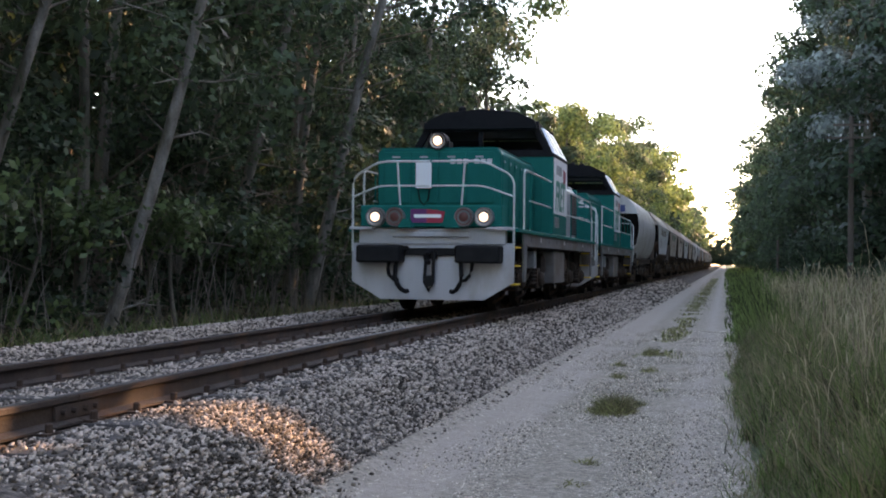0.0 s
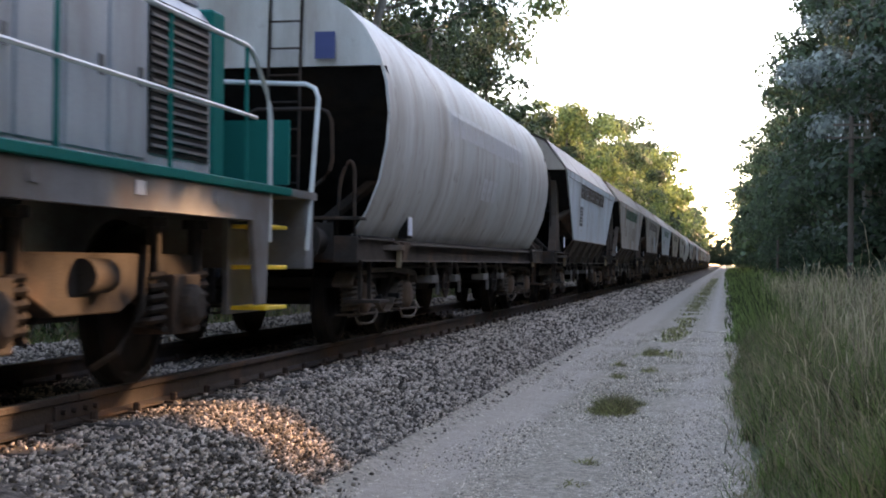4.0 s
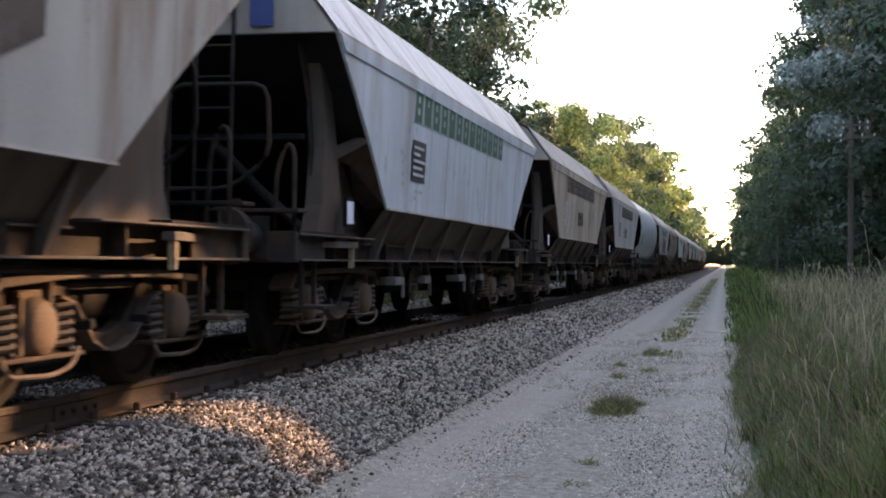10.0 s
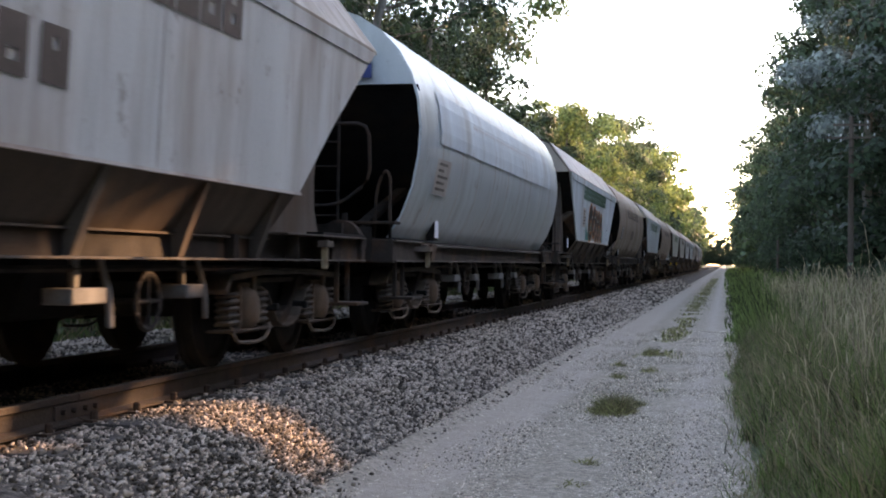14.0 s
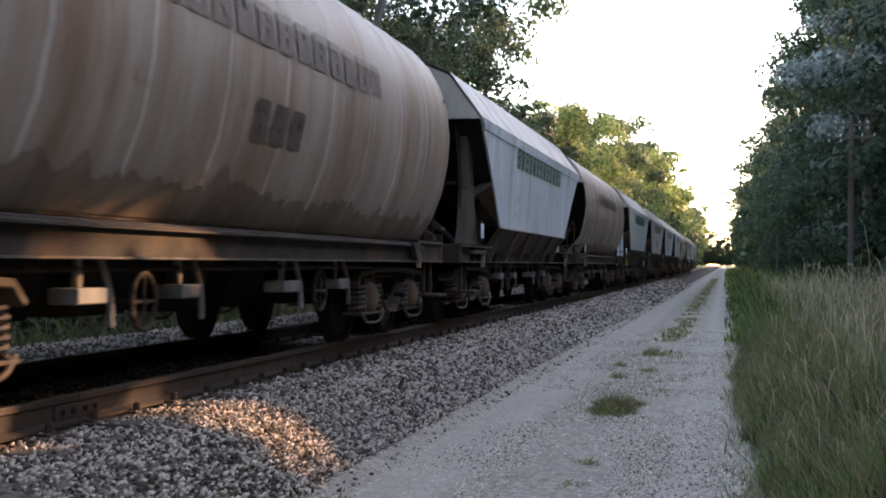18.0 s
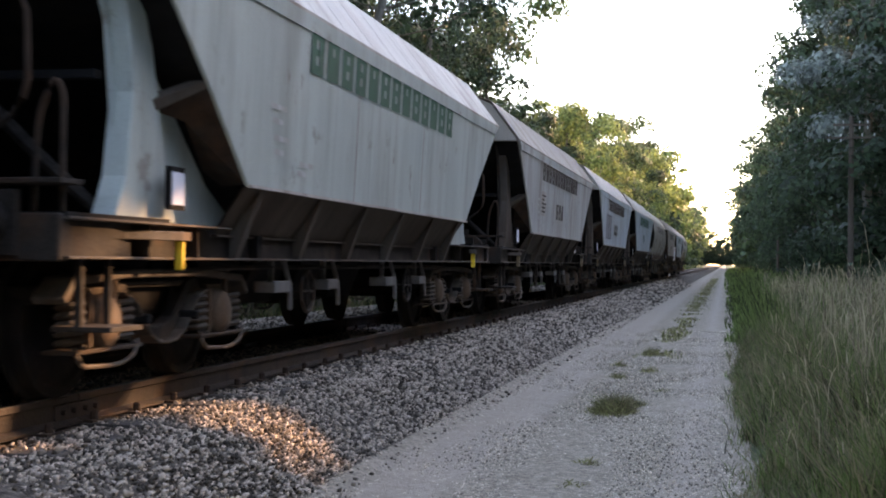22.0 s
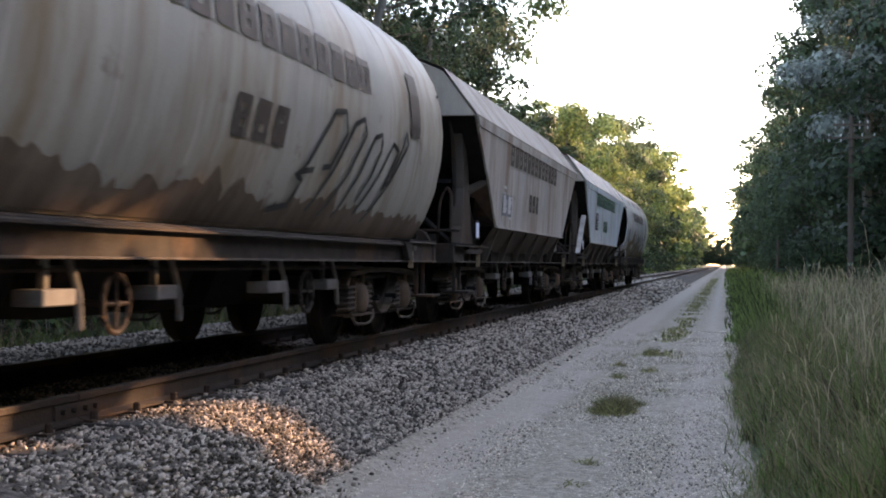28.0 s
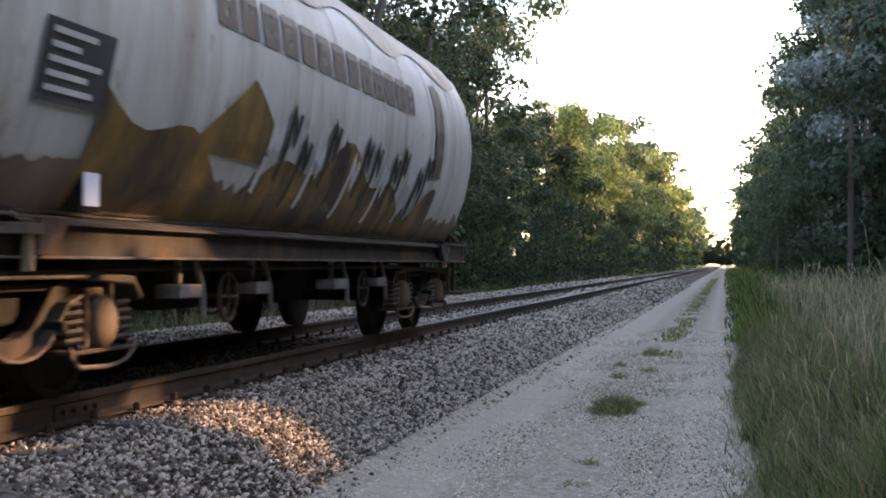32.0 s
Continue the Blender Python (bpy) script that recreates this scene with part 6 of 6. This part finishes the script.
def tree(name, label, h, trunk_r, spread, lean, n_clump, per, leaf, lmat, bmat, seed, low=0.25, clump=0.5, group="trees of the wood", boughs=0):
    """A tapered leaning trunk with limbs, and an uneven crown of leaf clumps or rounded boughs set on them."""
    r_ = random.Random(seed)
    g = np.random.default_rng(seed)
    t = thing(name, label, "tree" if h > 4 else "shrub", group)
    pts = [Vector((lean[0] * u * u * h * 0.5 + lean[0] * u * h * 0.5 + 0.12 * math.sin(u * 6 + seed), lean[1] * u * h + 0.1 * math.cos(u * 5 + seed), u * h)) for u in span(-0.03, 0.93, 9)]
    limbs, tips = S().tube(pts, trunk_r * 1.15, 7, trunk_r * 0.15), []
    count = max(5, int(h * 1.1))
    for k in range(count):
        u = low + (0.9 - low) * ((k + r_.random()) / count if boughs else r_.random())
        p = pts[min(8, int((u + 0.03) / 0.96 * 8))]
        a = r_.uniform(0, 2 * math.pi)
        ln = spread * (1.15 - 0.6 * abs(u - 0.45)) * r_.uniform(0.5, 1.1)
        e = p + Vector((math.cos(a) * ln, math.sin(a) * ln, ln * r_.uniform(0.0, 0.7)))
        m = (p + e) / 2 + Vector((0, 0, ln * 0.12))
        limbs.tube([p, m, e], trunk_r * 0.3 * (1 - u * 0.5), 4, 0.012)
        for w in (0.45, 0.7, 1.0):
            tips.append(p.lerp(e, w) + Vector((r_.uniform(-0.3, 0.3), r_.uniform(-0.3, 0.3), r_.uniform(-0.2, 0.3))) * spread * 0.3)
    part("trunk", limbs, bmat, t, smooth=True)
    if boughs:
        heads = tips[2::3] + [tips[r_.randrange(len(tips))] for _ in range(boughs)] + [pts[-1] + Vector((r_.uniform(-0.3, 0.3) * spread, r_.uniform(-0.3, 0.3) * spread, r_.uniform(-1.2, 0.3))) for _ in range(4)]
        v, f = lobes([tuple(c) for c in heads], [spread * r_.uniform(0.22, 0.46) for _ in heads], n_clump * per, leaf, g)
    else:
        tips += [pts[-1] + Vector((r_.uniform(-0.4, 0.4), r_.uniform(-0.4, 0.4), r_.uniform(-0.6, 0.9))) * spread * 0.4 for _ in range(5)]
        centres = [tips[r_.randrange(len(tips))] + Vector((r_.gauss(0, 1), r_.gauss(0, 1), r_.gauss(0, 0.7))) * clump * 0.9 for _ in range(n_clump)]
        v, f = leaves([tuple(c) for c in centres], per, clump * 0.42, leaf, g)
    o = new("crown", tri_mesh("crown", v, f, lmat))
    o.parent = t
    CROWNS[t] = (v, f, lmat)
    return t


CROWNS = {}


def wood(name, places, label, chinks=()):
    """Many far trees joined, one object for each leaf colour; places are rows of tree, x, y, turn, size."""
    heap = {}
    for t, x, y, turn, size in places:
        v, f, m = CROWNS[t]
        if 100 < y < 500 or x < -19:       # fewer, larger leaf clumps far away
            step = 7 if y > 220 or x < -19 else 4
            v = v.reshape(-1, 4, 3)[::step]
            mid = v.mean(1, keepdims=True)
            v = (mid + (v - mid) * math.sqrt(step)).reshape(-1, 3)
            f = f[: len(v) // 2]
        c, s = math.cos(turn) * size, math.sin(turn) * size
        w = np.stack([v[:, 0] * c - v[:, 1] * s + x, v[:, 0] * s + v[:, 1] * c + y, v[:, 2] * size + ground_height(x)], -1)
        heap.setdefault(m.name, (m, [], []))
        vs, fs = heap[m.name][1:]
        fs.append(f + sum(len(a) for a in vs))
        vs.append(w)
    for m, vs, fs in heap.values():
        if chinks:                   # leaves cut away along sun rays, to set where the low sun falls
            v = np.concatenate(vs).reshape(-1, 4, 3)
            mid, open_ = v.mean(1), np.zeros(len(v), bool)
            for p, r in chinks:
                d = mid - np.array(p)
                open_ |= np.linalg.norm(d - (d @ np.array(TO_SUN))[:, None] * np.array(TO_SUN), axis=1) < r + 0.14
            v = v[~open_].reshape(-1, 3)
            vs, fs = [v], [(np.array([(0, 1, 2), (0, 2, 3)])[None] + (np.arange(len(v) // 4) * 4)[:, None, None]).reshape(-1, 3)]
        tagged(new(name, tri_mesh(name, np.concatenate(vs), np.concatenate(fs), m)), label, "woods", "", "stuff")


def plant(base, x, y, turn, size=1.0, label=""):
    c = copy_thing(base, Matrix.Translation((x, y, ground_height(x) - 0.05)) @ Matrix.Rotation(turn, 4, "Z") @ Matrix.Scale(size, 4))
    if label:
        c["label"] = label
    return c


def settle(t, x, y):
    t.location = (x, y, ground_height(x) - 0.05)
    return t


def bare_tree(x, y, h, r, lean, bmat, seed, label):
    """A leaning trunk at the wood's edge with dead twigs below and sparse leaves above."""
    q = random.Random(seed)
    t = thing("wood_edge_tree", label, "tree", "trees of the wood")
    t.location = (x, y, ground_height(x) - 0.05)
    pts = [Vector((lean[0] * u * h + 0.1 * math.sin(u * 5 + seed), lean[1] * u * h, u * h)) for u in span(-0.02, 1.0, 12)]
    s = S().tube(pts, r * 1.1, 10, r * 0.45)
    tips = []
    for k in range(int(h * 2)):
        u = q.uniform(0.12, 0.98)
        p = pts[int(u * 11)]
        a = q.uniform(0, 6.28)
        ln = q.uniform(0.5, 1.6) * (0.7 + u)
        m = p + Vector((math.cos(a), math.sin(a), q.uniform(-0.2, 0.6))) * ln * 0.5
        e = m + Vector((math.cos(a + q.uniform(-0.7, 0.7)), math.sin(a + q.uniform(-0.7, 0.7)), q.uniform(-0.3, 0.7))) * ln * 0.6
        s.tube([p, m, e], 0.022, 5, 0.006)
        f = m + Vector((math.cos(a + q.uniform(-1, 1)), math.sin(a), q.uniform(0, 0.8))) * ln * 0.35
        s.tube([m, f], 0.01, 4, 0.004)
        if u > 0.35:
            tips += [e, f]
    part("trunk", s, bmat, t, smooth=True)
    v, f = leaves([tuple(c) for c in tips], 34, 0.26, 0.055, np.random.default_rng(seed))
    o = new("crown", tri_mesh("crown", v, f, LEAF_MOSS))
    o.parent = t
    return t


rt = random.Random(3)
bare_tree(-9.2, 18.9, 9.5, 0.105, (0.25, 0.06), PALE_BARK, 31, "leaning grey trunk with sparse leaves at the wood's edge")
bare_tree(-9.95, 19.4, 10, 0.1, (0.02, 0.02), BARK, 32, "straight grey-brown trunk with dead twigs")
bare_tree(-9.4, 29.0, 10, 0.14, (0.25, 0.08), PALE_BARK, 33, "leaning pale trunk with few low branches")
bare_tree(-10.1, 30.2, 11, 0.14, (0.12, 0.0), BARK, 34, "dark trunk leaning beside a paler one")
bare_tree(-10.2, 16.2, 9, 0.09, (0.3, 0.0), PALE_BARK, 35, "thin pale trunk leaning towards the track")
bare_tree(-10.4, 24.0, 10, 0.1, (0.22, 0.0), BARK, 36, "slim leaning trunk in the undergrowth")
bare_tree(-10.6, 26.5, 11, 0.13, (0.25, 0.02), BARK, 37, "dark leaning trunk in the undergrowth")
stems = S()
for _ in range(420):
    x, y, h = rt.uniform(-10.4, -8.7), rt.uniform(9, 42), rt.uniform(0.8, 3.0)
    a, b = rt.uniform(-0.35, 0.45) * h, rt.uniform(-0.3, 0.3) * h
    z = ground_height(x) - 0.05
    stems.tube([(x, y, z), (x + a * 0.35, y + b * 0.4, z + h * 0.55), (x + a, y + b, z + h)], rt.uniform(0.006, 0.016), 4, 0.003)
o = part("undergrowth_stems", stems, PALE_BARK, None)
tagged(o, "thin bare stems of the undergrowth", "undergrowth", "", "stuff")
SLOT = 2.7
GAP = 18.7      # y of the break in the trees, at x = 9
A1 = tree("broadleaf_tree", "tall broadleaf tree with dense green crown", 15, 0.17, 2.9, (0.1, 0.02), 240, 26, 0.085, LEAF_DARK, BARK, 1, 0.12, boughs=16)
A2 = tree("broadleaf_tree", "tall slender broadleaf tree, green crown", 14, 0.14, 2.5, (0.12, -0.03), 220, 26, 0.08, LEAF_MOSS, BARK, 2, 0.1, boughs=14)
A3 = tree("broadleaf_tree", "broadleaf tree with low hanging branches", 12, 0.13, 2.6, (0.05, 0.05), 220, 26, 0.08, LEAF_MOSS, BARK, 3, 0.06, boughs=16)
B1 = tree("shrub", "leafy green undergrowth shrub", 3.0, 0.04, 1.3, (0.1, 0.0), 60, 24, 0.07, LEAF_DARK, BARK, 4, 0.05, 0.35, "undergrowth of the wood")
B2 = tree("shrub", "bushy green undergrowth shrub", 2.2, 0.03, 1.1, (0.0, 0.1), 50, 24, 0.065, LEAF, BARK, 5, 0.03, 0.3, "undergrowth of the wood")
F1 = tree("distant_tree", "distant broadleaf tree in full leaf", 15, 0.2, 3.2, (0.05, 0.0), 240, 30, 0.14, LEAF, BARK, 6, 0.06, 0.9, boughs=18)
F2 = tree("distant_tree", "distant broadleaf tree, yellow-green leaves coloured as if sunlit", 14, 0.2, 3.4, (0.0, 0.0), 240, 30, 0.14, LEAF_SUNLIT_YELLOW, BARK, 7, 0.06, 0.9, boughs=18)
F3 = tree("distant_tree", "distant dark green broadleaf tree", 13, 0.2, 3.0, (0.08, 0.0), 240, 30, 0.14, LEAF_MOSS, BARK, 8, 0.04, 0.9, boughs=18)
G1 = tree("poplar", "tall silver-leaved poplar at the wood's edge", 21, 0.25, 2.8, (0.0, 0.0), 330, 26, 0.12, LEAF_GREY, BARK, 9, 0.4, 0.8, boughs=22)
R1 = tree("broadleaf_tree", "tall dark broadleaf tree across the path", 19, 0.24, 3.3, (-0.02, 0.0), 330, 26, 0.135, LEAF_DARK, BARK, 10, 0.06, 0.9, boughs=26)
R2 = tree("broadleaf_tree", "tall green broadleaf tree across the path", 17, 0.22, 3.4, (-0.04, 0.0), 330, 26, 0.135, LEAF_MOSS, BARK, 12, 0.05, 0.9, boughs=26)
# E1 and E2 stand out of view, added to block and dapple the sun
E1 = tree("roadside_tree", "unseen dense broadleaf tree added to block the sun", 16, 0.22, 2.7, (0.0, 0.0), 170, 7, 0.56, LEAF_DARK, BARK, 51, 0.08, 0.8)
E2 = tree("roadside_tree", "unseen thin broadleaf tree added in the gap to dapple sunlight", 16, 0.16, 2.4, (0.0, 0.0), 50, 9, 0.4, LEAF_DARK, BARK, 52, 0.3, 0.8)
bases = {E2: (9.3, -26), E1: (9.5, -30), A1: (-11.5, 27), A2: (-11.0, 15.5), A3: (-10.3, 22.5), B1: (-9.6, 17.2), B2: (-9.0, 24.5), F1: (-12.0, 66), F2: (-11.5, 100), F3: (-16.0, 67), G1: (8.6, 58), R1: (9.5, 66), R2: (8.0, 71)}
for t, (x, y) in bases.items():
    settle(t, x, y)
# the wood left of the track
for row, x0 in enumerate((-11.4, -13.2, -15.6, -18.6)):
    y = 9.0 + row
    while y < 57:
        plant(((A1, A2, A3) if row < 2 else (F1, F3, F3))[rt.randrange(3)], x0 + rt.uniform(-0.7, 0.7), y, rt.uniform(-0.6, 0.6), rt.uniform(0.85, 1.15))
        y += rt.uniform(2.6, 4.4) + row * 0.7
y = 9.0
while y < 60:
    plant((B1, B2)[rt.randrange(2)], -9.35 + rt.uniform(-0.5, 0.2), y, rt.uniform(0, 6), rt.uniform(0.7, 1.3))
    plant((B1, B2)[rt.randrange(2)], -10.8 + rt.uniform(-0.7, 0.7), y + 0.7, rt.uniform(0, 6), rt.uniform(0.9, 1.5))
    y += rt.uniform(1.6, 2.6)
far = []
for row, x0 in enumerate((-11.8, -15.0, -20)):
    y = 62.0 + row * 2
    while y < 620:
        size = rt.uniform(0.93, 1.07) * (0.9 if y < 66 else 0.72 if y < 88 else 0.88 if y < 130 else 1.14 if y < 180 else 1.3 if y < 300 else 1.3)
        spot = (((F3, F1, F3, F3) if y < 100 else (F2, F1, F2, F3))[rt.randrange(4)], x0 + rt.uniform(-1.0, 0.6) - (1.9 if y < 66 else 1.3 if y < 92 else 0), y, rt.uniform(0, 6), size)
        if y < 190 and row < 2:
            plant(*spot)
        else:
            far.append(spot)
        y += rt.uniform(4.5, 7.5) * (1 + y / 400) + row * 2
y = 60.0
while y < 300:
    spot = (B1, -9.3 + rt.uniform(-0.5, 0.3), y, rt.uniform(0, 6), rt.uniform(0.9, 1.6))
    if y < 150:
        plant(*spot)
    else:
        far.append(spot)
    y += rt.uniform(3, 5) * (1 + y / 150)
# deep wood behind, seen between the trunks
for row, x0 in enumerate((-22.0, -26.0)):
    y = 12.0
    while y < 105:
        far.append(((F1, F3)[rt.randrange(2)], x0 + rt.uniform(-1, 1), y, rt.uniform(0, 6), rt.uniform(0.95, 1.2)))
        y += rt.uniform(4.2, 5.6)
# woods closing the far end of the line
for k in range(44):
    far.append((E1, -70 + k * 3.2 + rt.uniform(-1, 1), 640 + rt.uniform(-30, 30), rt.uniform(0, 6), rt.uniform(0.75, 1.0)))
for k in range(90):
    far.append((E1, -40 + k * 0.9, 560 + rt.uniform(-15, 15), rt.uniform(0, 6), rt.uniform(0.42, 0.62)))
# the wood right of the path
for row, x0 in enumerate((7.4, 11.0, 15.5)):
    y = 57.0 + row * 4
    while y < 620:
        b = (R1, R2, R1, R1, R2)[rt.randrange(5)] if y < 150 and row < 2 else (F1, F3, F3)[rt.randrange(3)]
        spot = (b, x0 + rt.uniform(-0.8, 0.8) + (0.4 if y > 75 else 0) - (0.9 if y > 130 else 0), y, rt.uniform(0, 6), rt.uniform(0.95, 1.2) * (1.2 if b in (F1, F3) else 1))
        if y < 190 and row < 2:
            plant(*spot)
        else:
            far.append(spot)
        y += rt.uniform(4.2, 6.2) * (1 + y / 300) + row * 2
for x0 in (20.0, 25.0):
    y = 66.0
    while y < 200:
        far.append((E1, x0 + rt.uniform(-1, 1), y, rt.uniform(0, 6), rt.uniform(1.0, 1.2)))
        y += rt.uniform(4, 5)
y = 200.0
while y < 620:
    far.append((E1, 8.6 + rt.uniform(-0.6, 0.6), y, rt.uniform(0, 6), rt.uniform(0.8, 1.0)))
    y += 5.0
wood("distant_wood", far, "dense distant woods lining the railway")
# unseen trees added beside and behind the camera block light, with a sun gap
near = []
rn = random.Random(280)
for x0 in (9.0, 12.3, 15.6, 18.0):
    for k in range(42):
        y = -50 + k * 2.5 + rn.uniform(-0.4, 0.4)
        if y > 55 or abs(y - (GAP + (x0 - 9.0) * 1.035)) < SLOT + (0.6 if x0 > 13 else 0):
            continue
        near.append((E1, x0 + rn.uniform(-0.5, 0.5), y, rn.uniform(0, 6), rn.uniform(0.95, 1.05) * {9.0: 0.68, 12.3: 0.76, 15.6: 0.86, 18.0: 0.93}[x0] * (1.45 if x0 > 13 and y > 27 else 1)))
# low unseen rows added to keep sun off the ballast, bar one notch
for row, x0 in enumerate((7.3, 8.1)):
    y = -40.0 + row * 0.6
    while y < 55:
        near.append((E1, x0 + rn.uniform(-0.2, 0.2), y, rn.uniform(0, 6), 0.24 if abs(y - 20.8 - row * 0.8) < 1.0 else 0.41))
        y += 1.1 if 12 < y < 28 else 2.6
# unseen rows added on the left to lower light on the train's front
for x0 in (-11.8, -14.5):
    for k in range(18):
        near.append((E1, x0 + rn.uniform(-0.6, 0.6), -46 + k * 3.0 + rn.uniform(-0.5, 0.5), rn.uniform(0, 6), rn.uniform(0.8, 0.95)))
# thin unseen trees added in the gap to break up the sunlight
near += [(E2, 9.3, 18.9, 1.0, 0.85), (E2, 10.6, 19.6, 3.0, 0.8), (E2, 12.6, 21.6, 2.0, 0.85), (E2, 9.9, 17.6, 5.0, 0.9), (E2, 14.2, 24.6, 0.5, 0.9), (E2, 11.4, 20.3, 4.0, 0.8), (E2, 8.9, 18.2, 2.5, 0.75)]
# points to be sunlit: added leaves on their sun rays are removed
CHINKS = [((-3.6, 8.62, -0.2), 0.3), ((-3.25, 8.72, -0.23), 0.36), ((-2.92, 8.52, -0.33), 0.36), ((-2.66, 8.48, -0.47), 0.3), ((-3.85, 6.3, -0.05), 0.3), ((-3.5, 6.2, 0.55), 0.3), ((-3.4, 6.5, 1.1), 0.22), ((-3.3, 6.9, 1.0), 0.2), ((-3.85, 13.1, -0.05), 0.26)]
wood("roadside_wood", near, "unseen dense woods added beside and behind the camera to block light", CHINKS)
for x, y in ((6.2, 62), (6.9, 66)):
    plant(G1, x, y, y, 1.0)
# bushes along the foot of the wood behind the poles
H1 = settle(tree("hedge_bush", "dense dark green bush at the wood's foot", 4.2, 0.05, 1.9, (0.0, 0.0), 110, 20, 0.13, LEAF_DARK, BARK, 41, 0.03, 0.5, "bushes beside the path"), 7.0, 57)
H2 = settle(tree("hedge_bush", "dense green bush at the wood's foot", 3.4, 0.05, 1.7, (0.0, 0.0), 110, 20, 0.13, LEAF_MOSS, BARK, 42, 0.03, 0.5, "bushes beside the path"), 6.6, 60)
y = 52.0
while y < 220:
    plant((H1, H2)[rt.randrange(2)], 7.2 + rt.uniform(-0.5, 0.6) - (0.8 if y > 140 else 0), y, rt.uniform(0, 6), rt.uniform(0.8, 1.3))
    y += rt.uniform(2.0, 3.0) * (1 + y / 120)


# ---------------------------------------------------------------- telegraph poles
def telegraph_pole():
    t = thing("telegraph_pole", "dark wooden telegraph pole with white insulators", "telegraph pole", "telegraph poles beside the path")
    part("pole", S().tube([(0, 0, -0.3), (0, 0, 3.5), (0, 0, 7.2)], 0.13, 10, 0.09), POLE_WOOD, t, smooth=True)
    for z, half, xs in ((6.35, 0.95, (-0.85, -0.4, 0.4, 0.85)), (6.85, 0.7, (-0.6, -0.3, 0.3, 0.6))):
        a = part("cross_arm", S().box(-half, half, -0.13, -0.07, z - 0.04, z + 0.04), POLE_WOOD, t, bevel=0.01)
        for x in xs:
            part("insulator", S().lathe([(0.0, 0.012), (0.03, 0.012), (0.035, 0.028), (0.08, 0.032), (0.11, 0.022), (0.13, 0.012)], (x, -0.1, z + 0.04), "z", 10), PORCELAIN, a, "white porcelain insulator", smooth=True)
            part("insulator", S().lathe([(-0.13, 0.012), (-0.11, 0.022), (-0.08, 0.032), (-0.035, 0.028), (-0.03, 0.012), (0, 0.012)], (x, -0.1, z - 0.04), "z", 10), PORCELAIN, a, smooth=True)
    return t


POLE = telegraph_pole()
POLE.location = (4.75, 54.5, ground_height(4.75))
for y in (125.0, 190.0, 255.0):
    copy_thing(POLE, Matrix.Translation((4.6, y, ground_height(4.6))))


# ---------------------------------------------------------------- what moves
def gone(t):
    for (ta, sa), (tb, sb) in zip(GONE, GONE[1:]):
        if ta <= t <= tb:
            return sa + (sb - sa) * (t - ta) / (tb - ta)
    return GONE[-1][1]


def motions():
    for vehicle, y0 in TRAIN:
        walk(vehicle, [(t, pose(TRACK, y0 - s, 0)) for t, s in GONE])
        # the wheels roll with the way gone
        for o in vehicle.children_recursive:
            if o.name.split(".")[0] == "wheelset":
                x, y, r = o.location
                steps = 480
                walk(o, [(32.0 * k / steps, pose(x, y, r, math.degrees(gone(32.0 * k / steps) / r))) for k in range(steps + 1)])


motions()
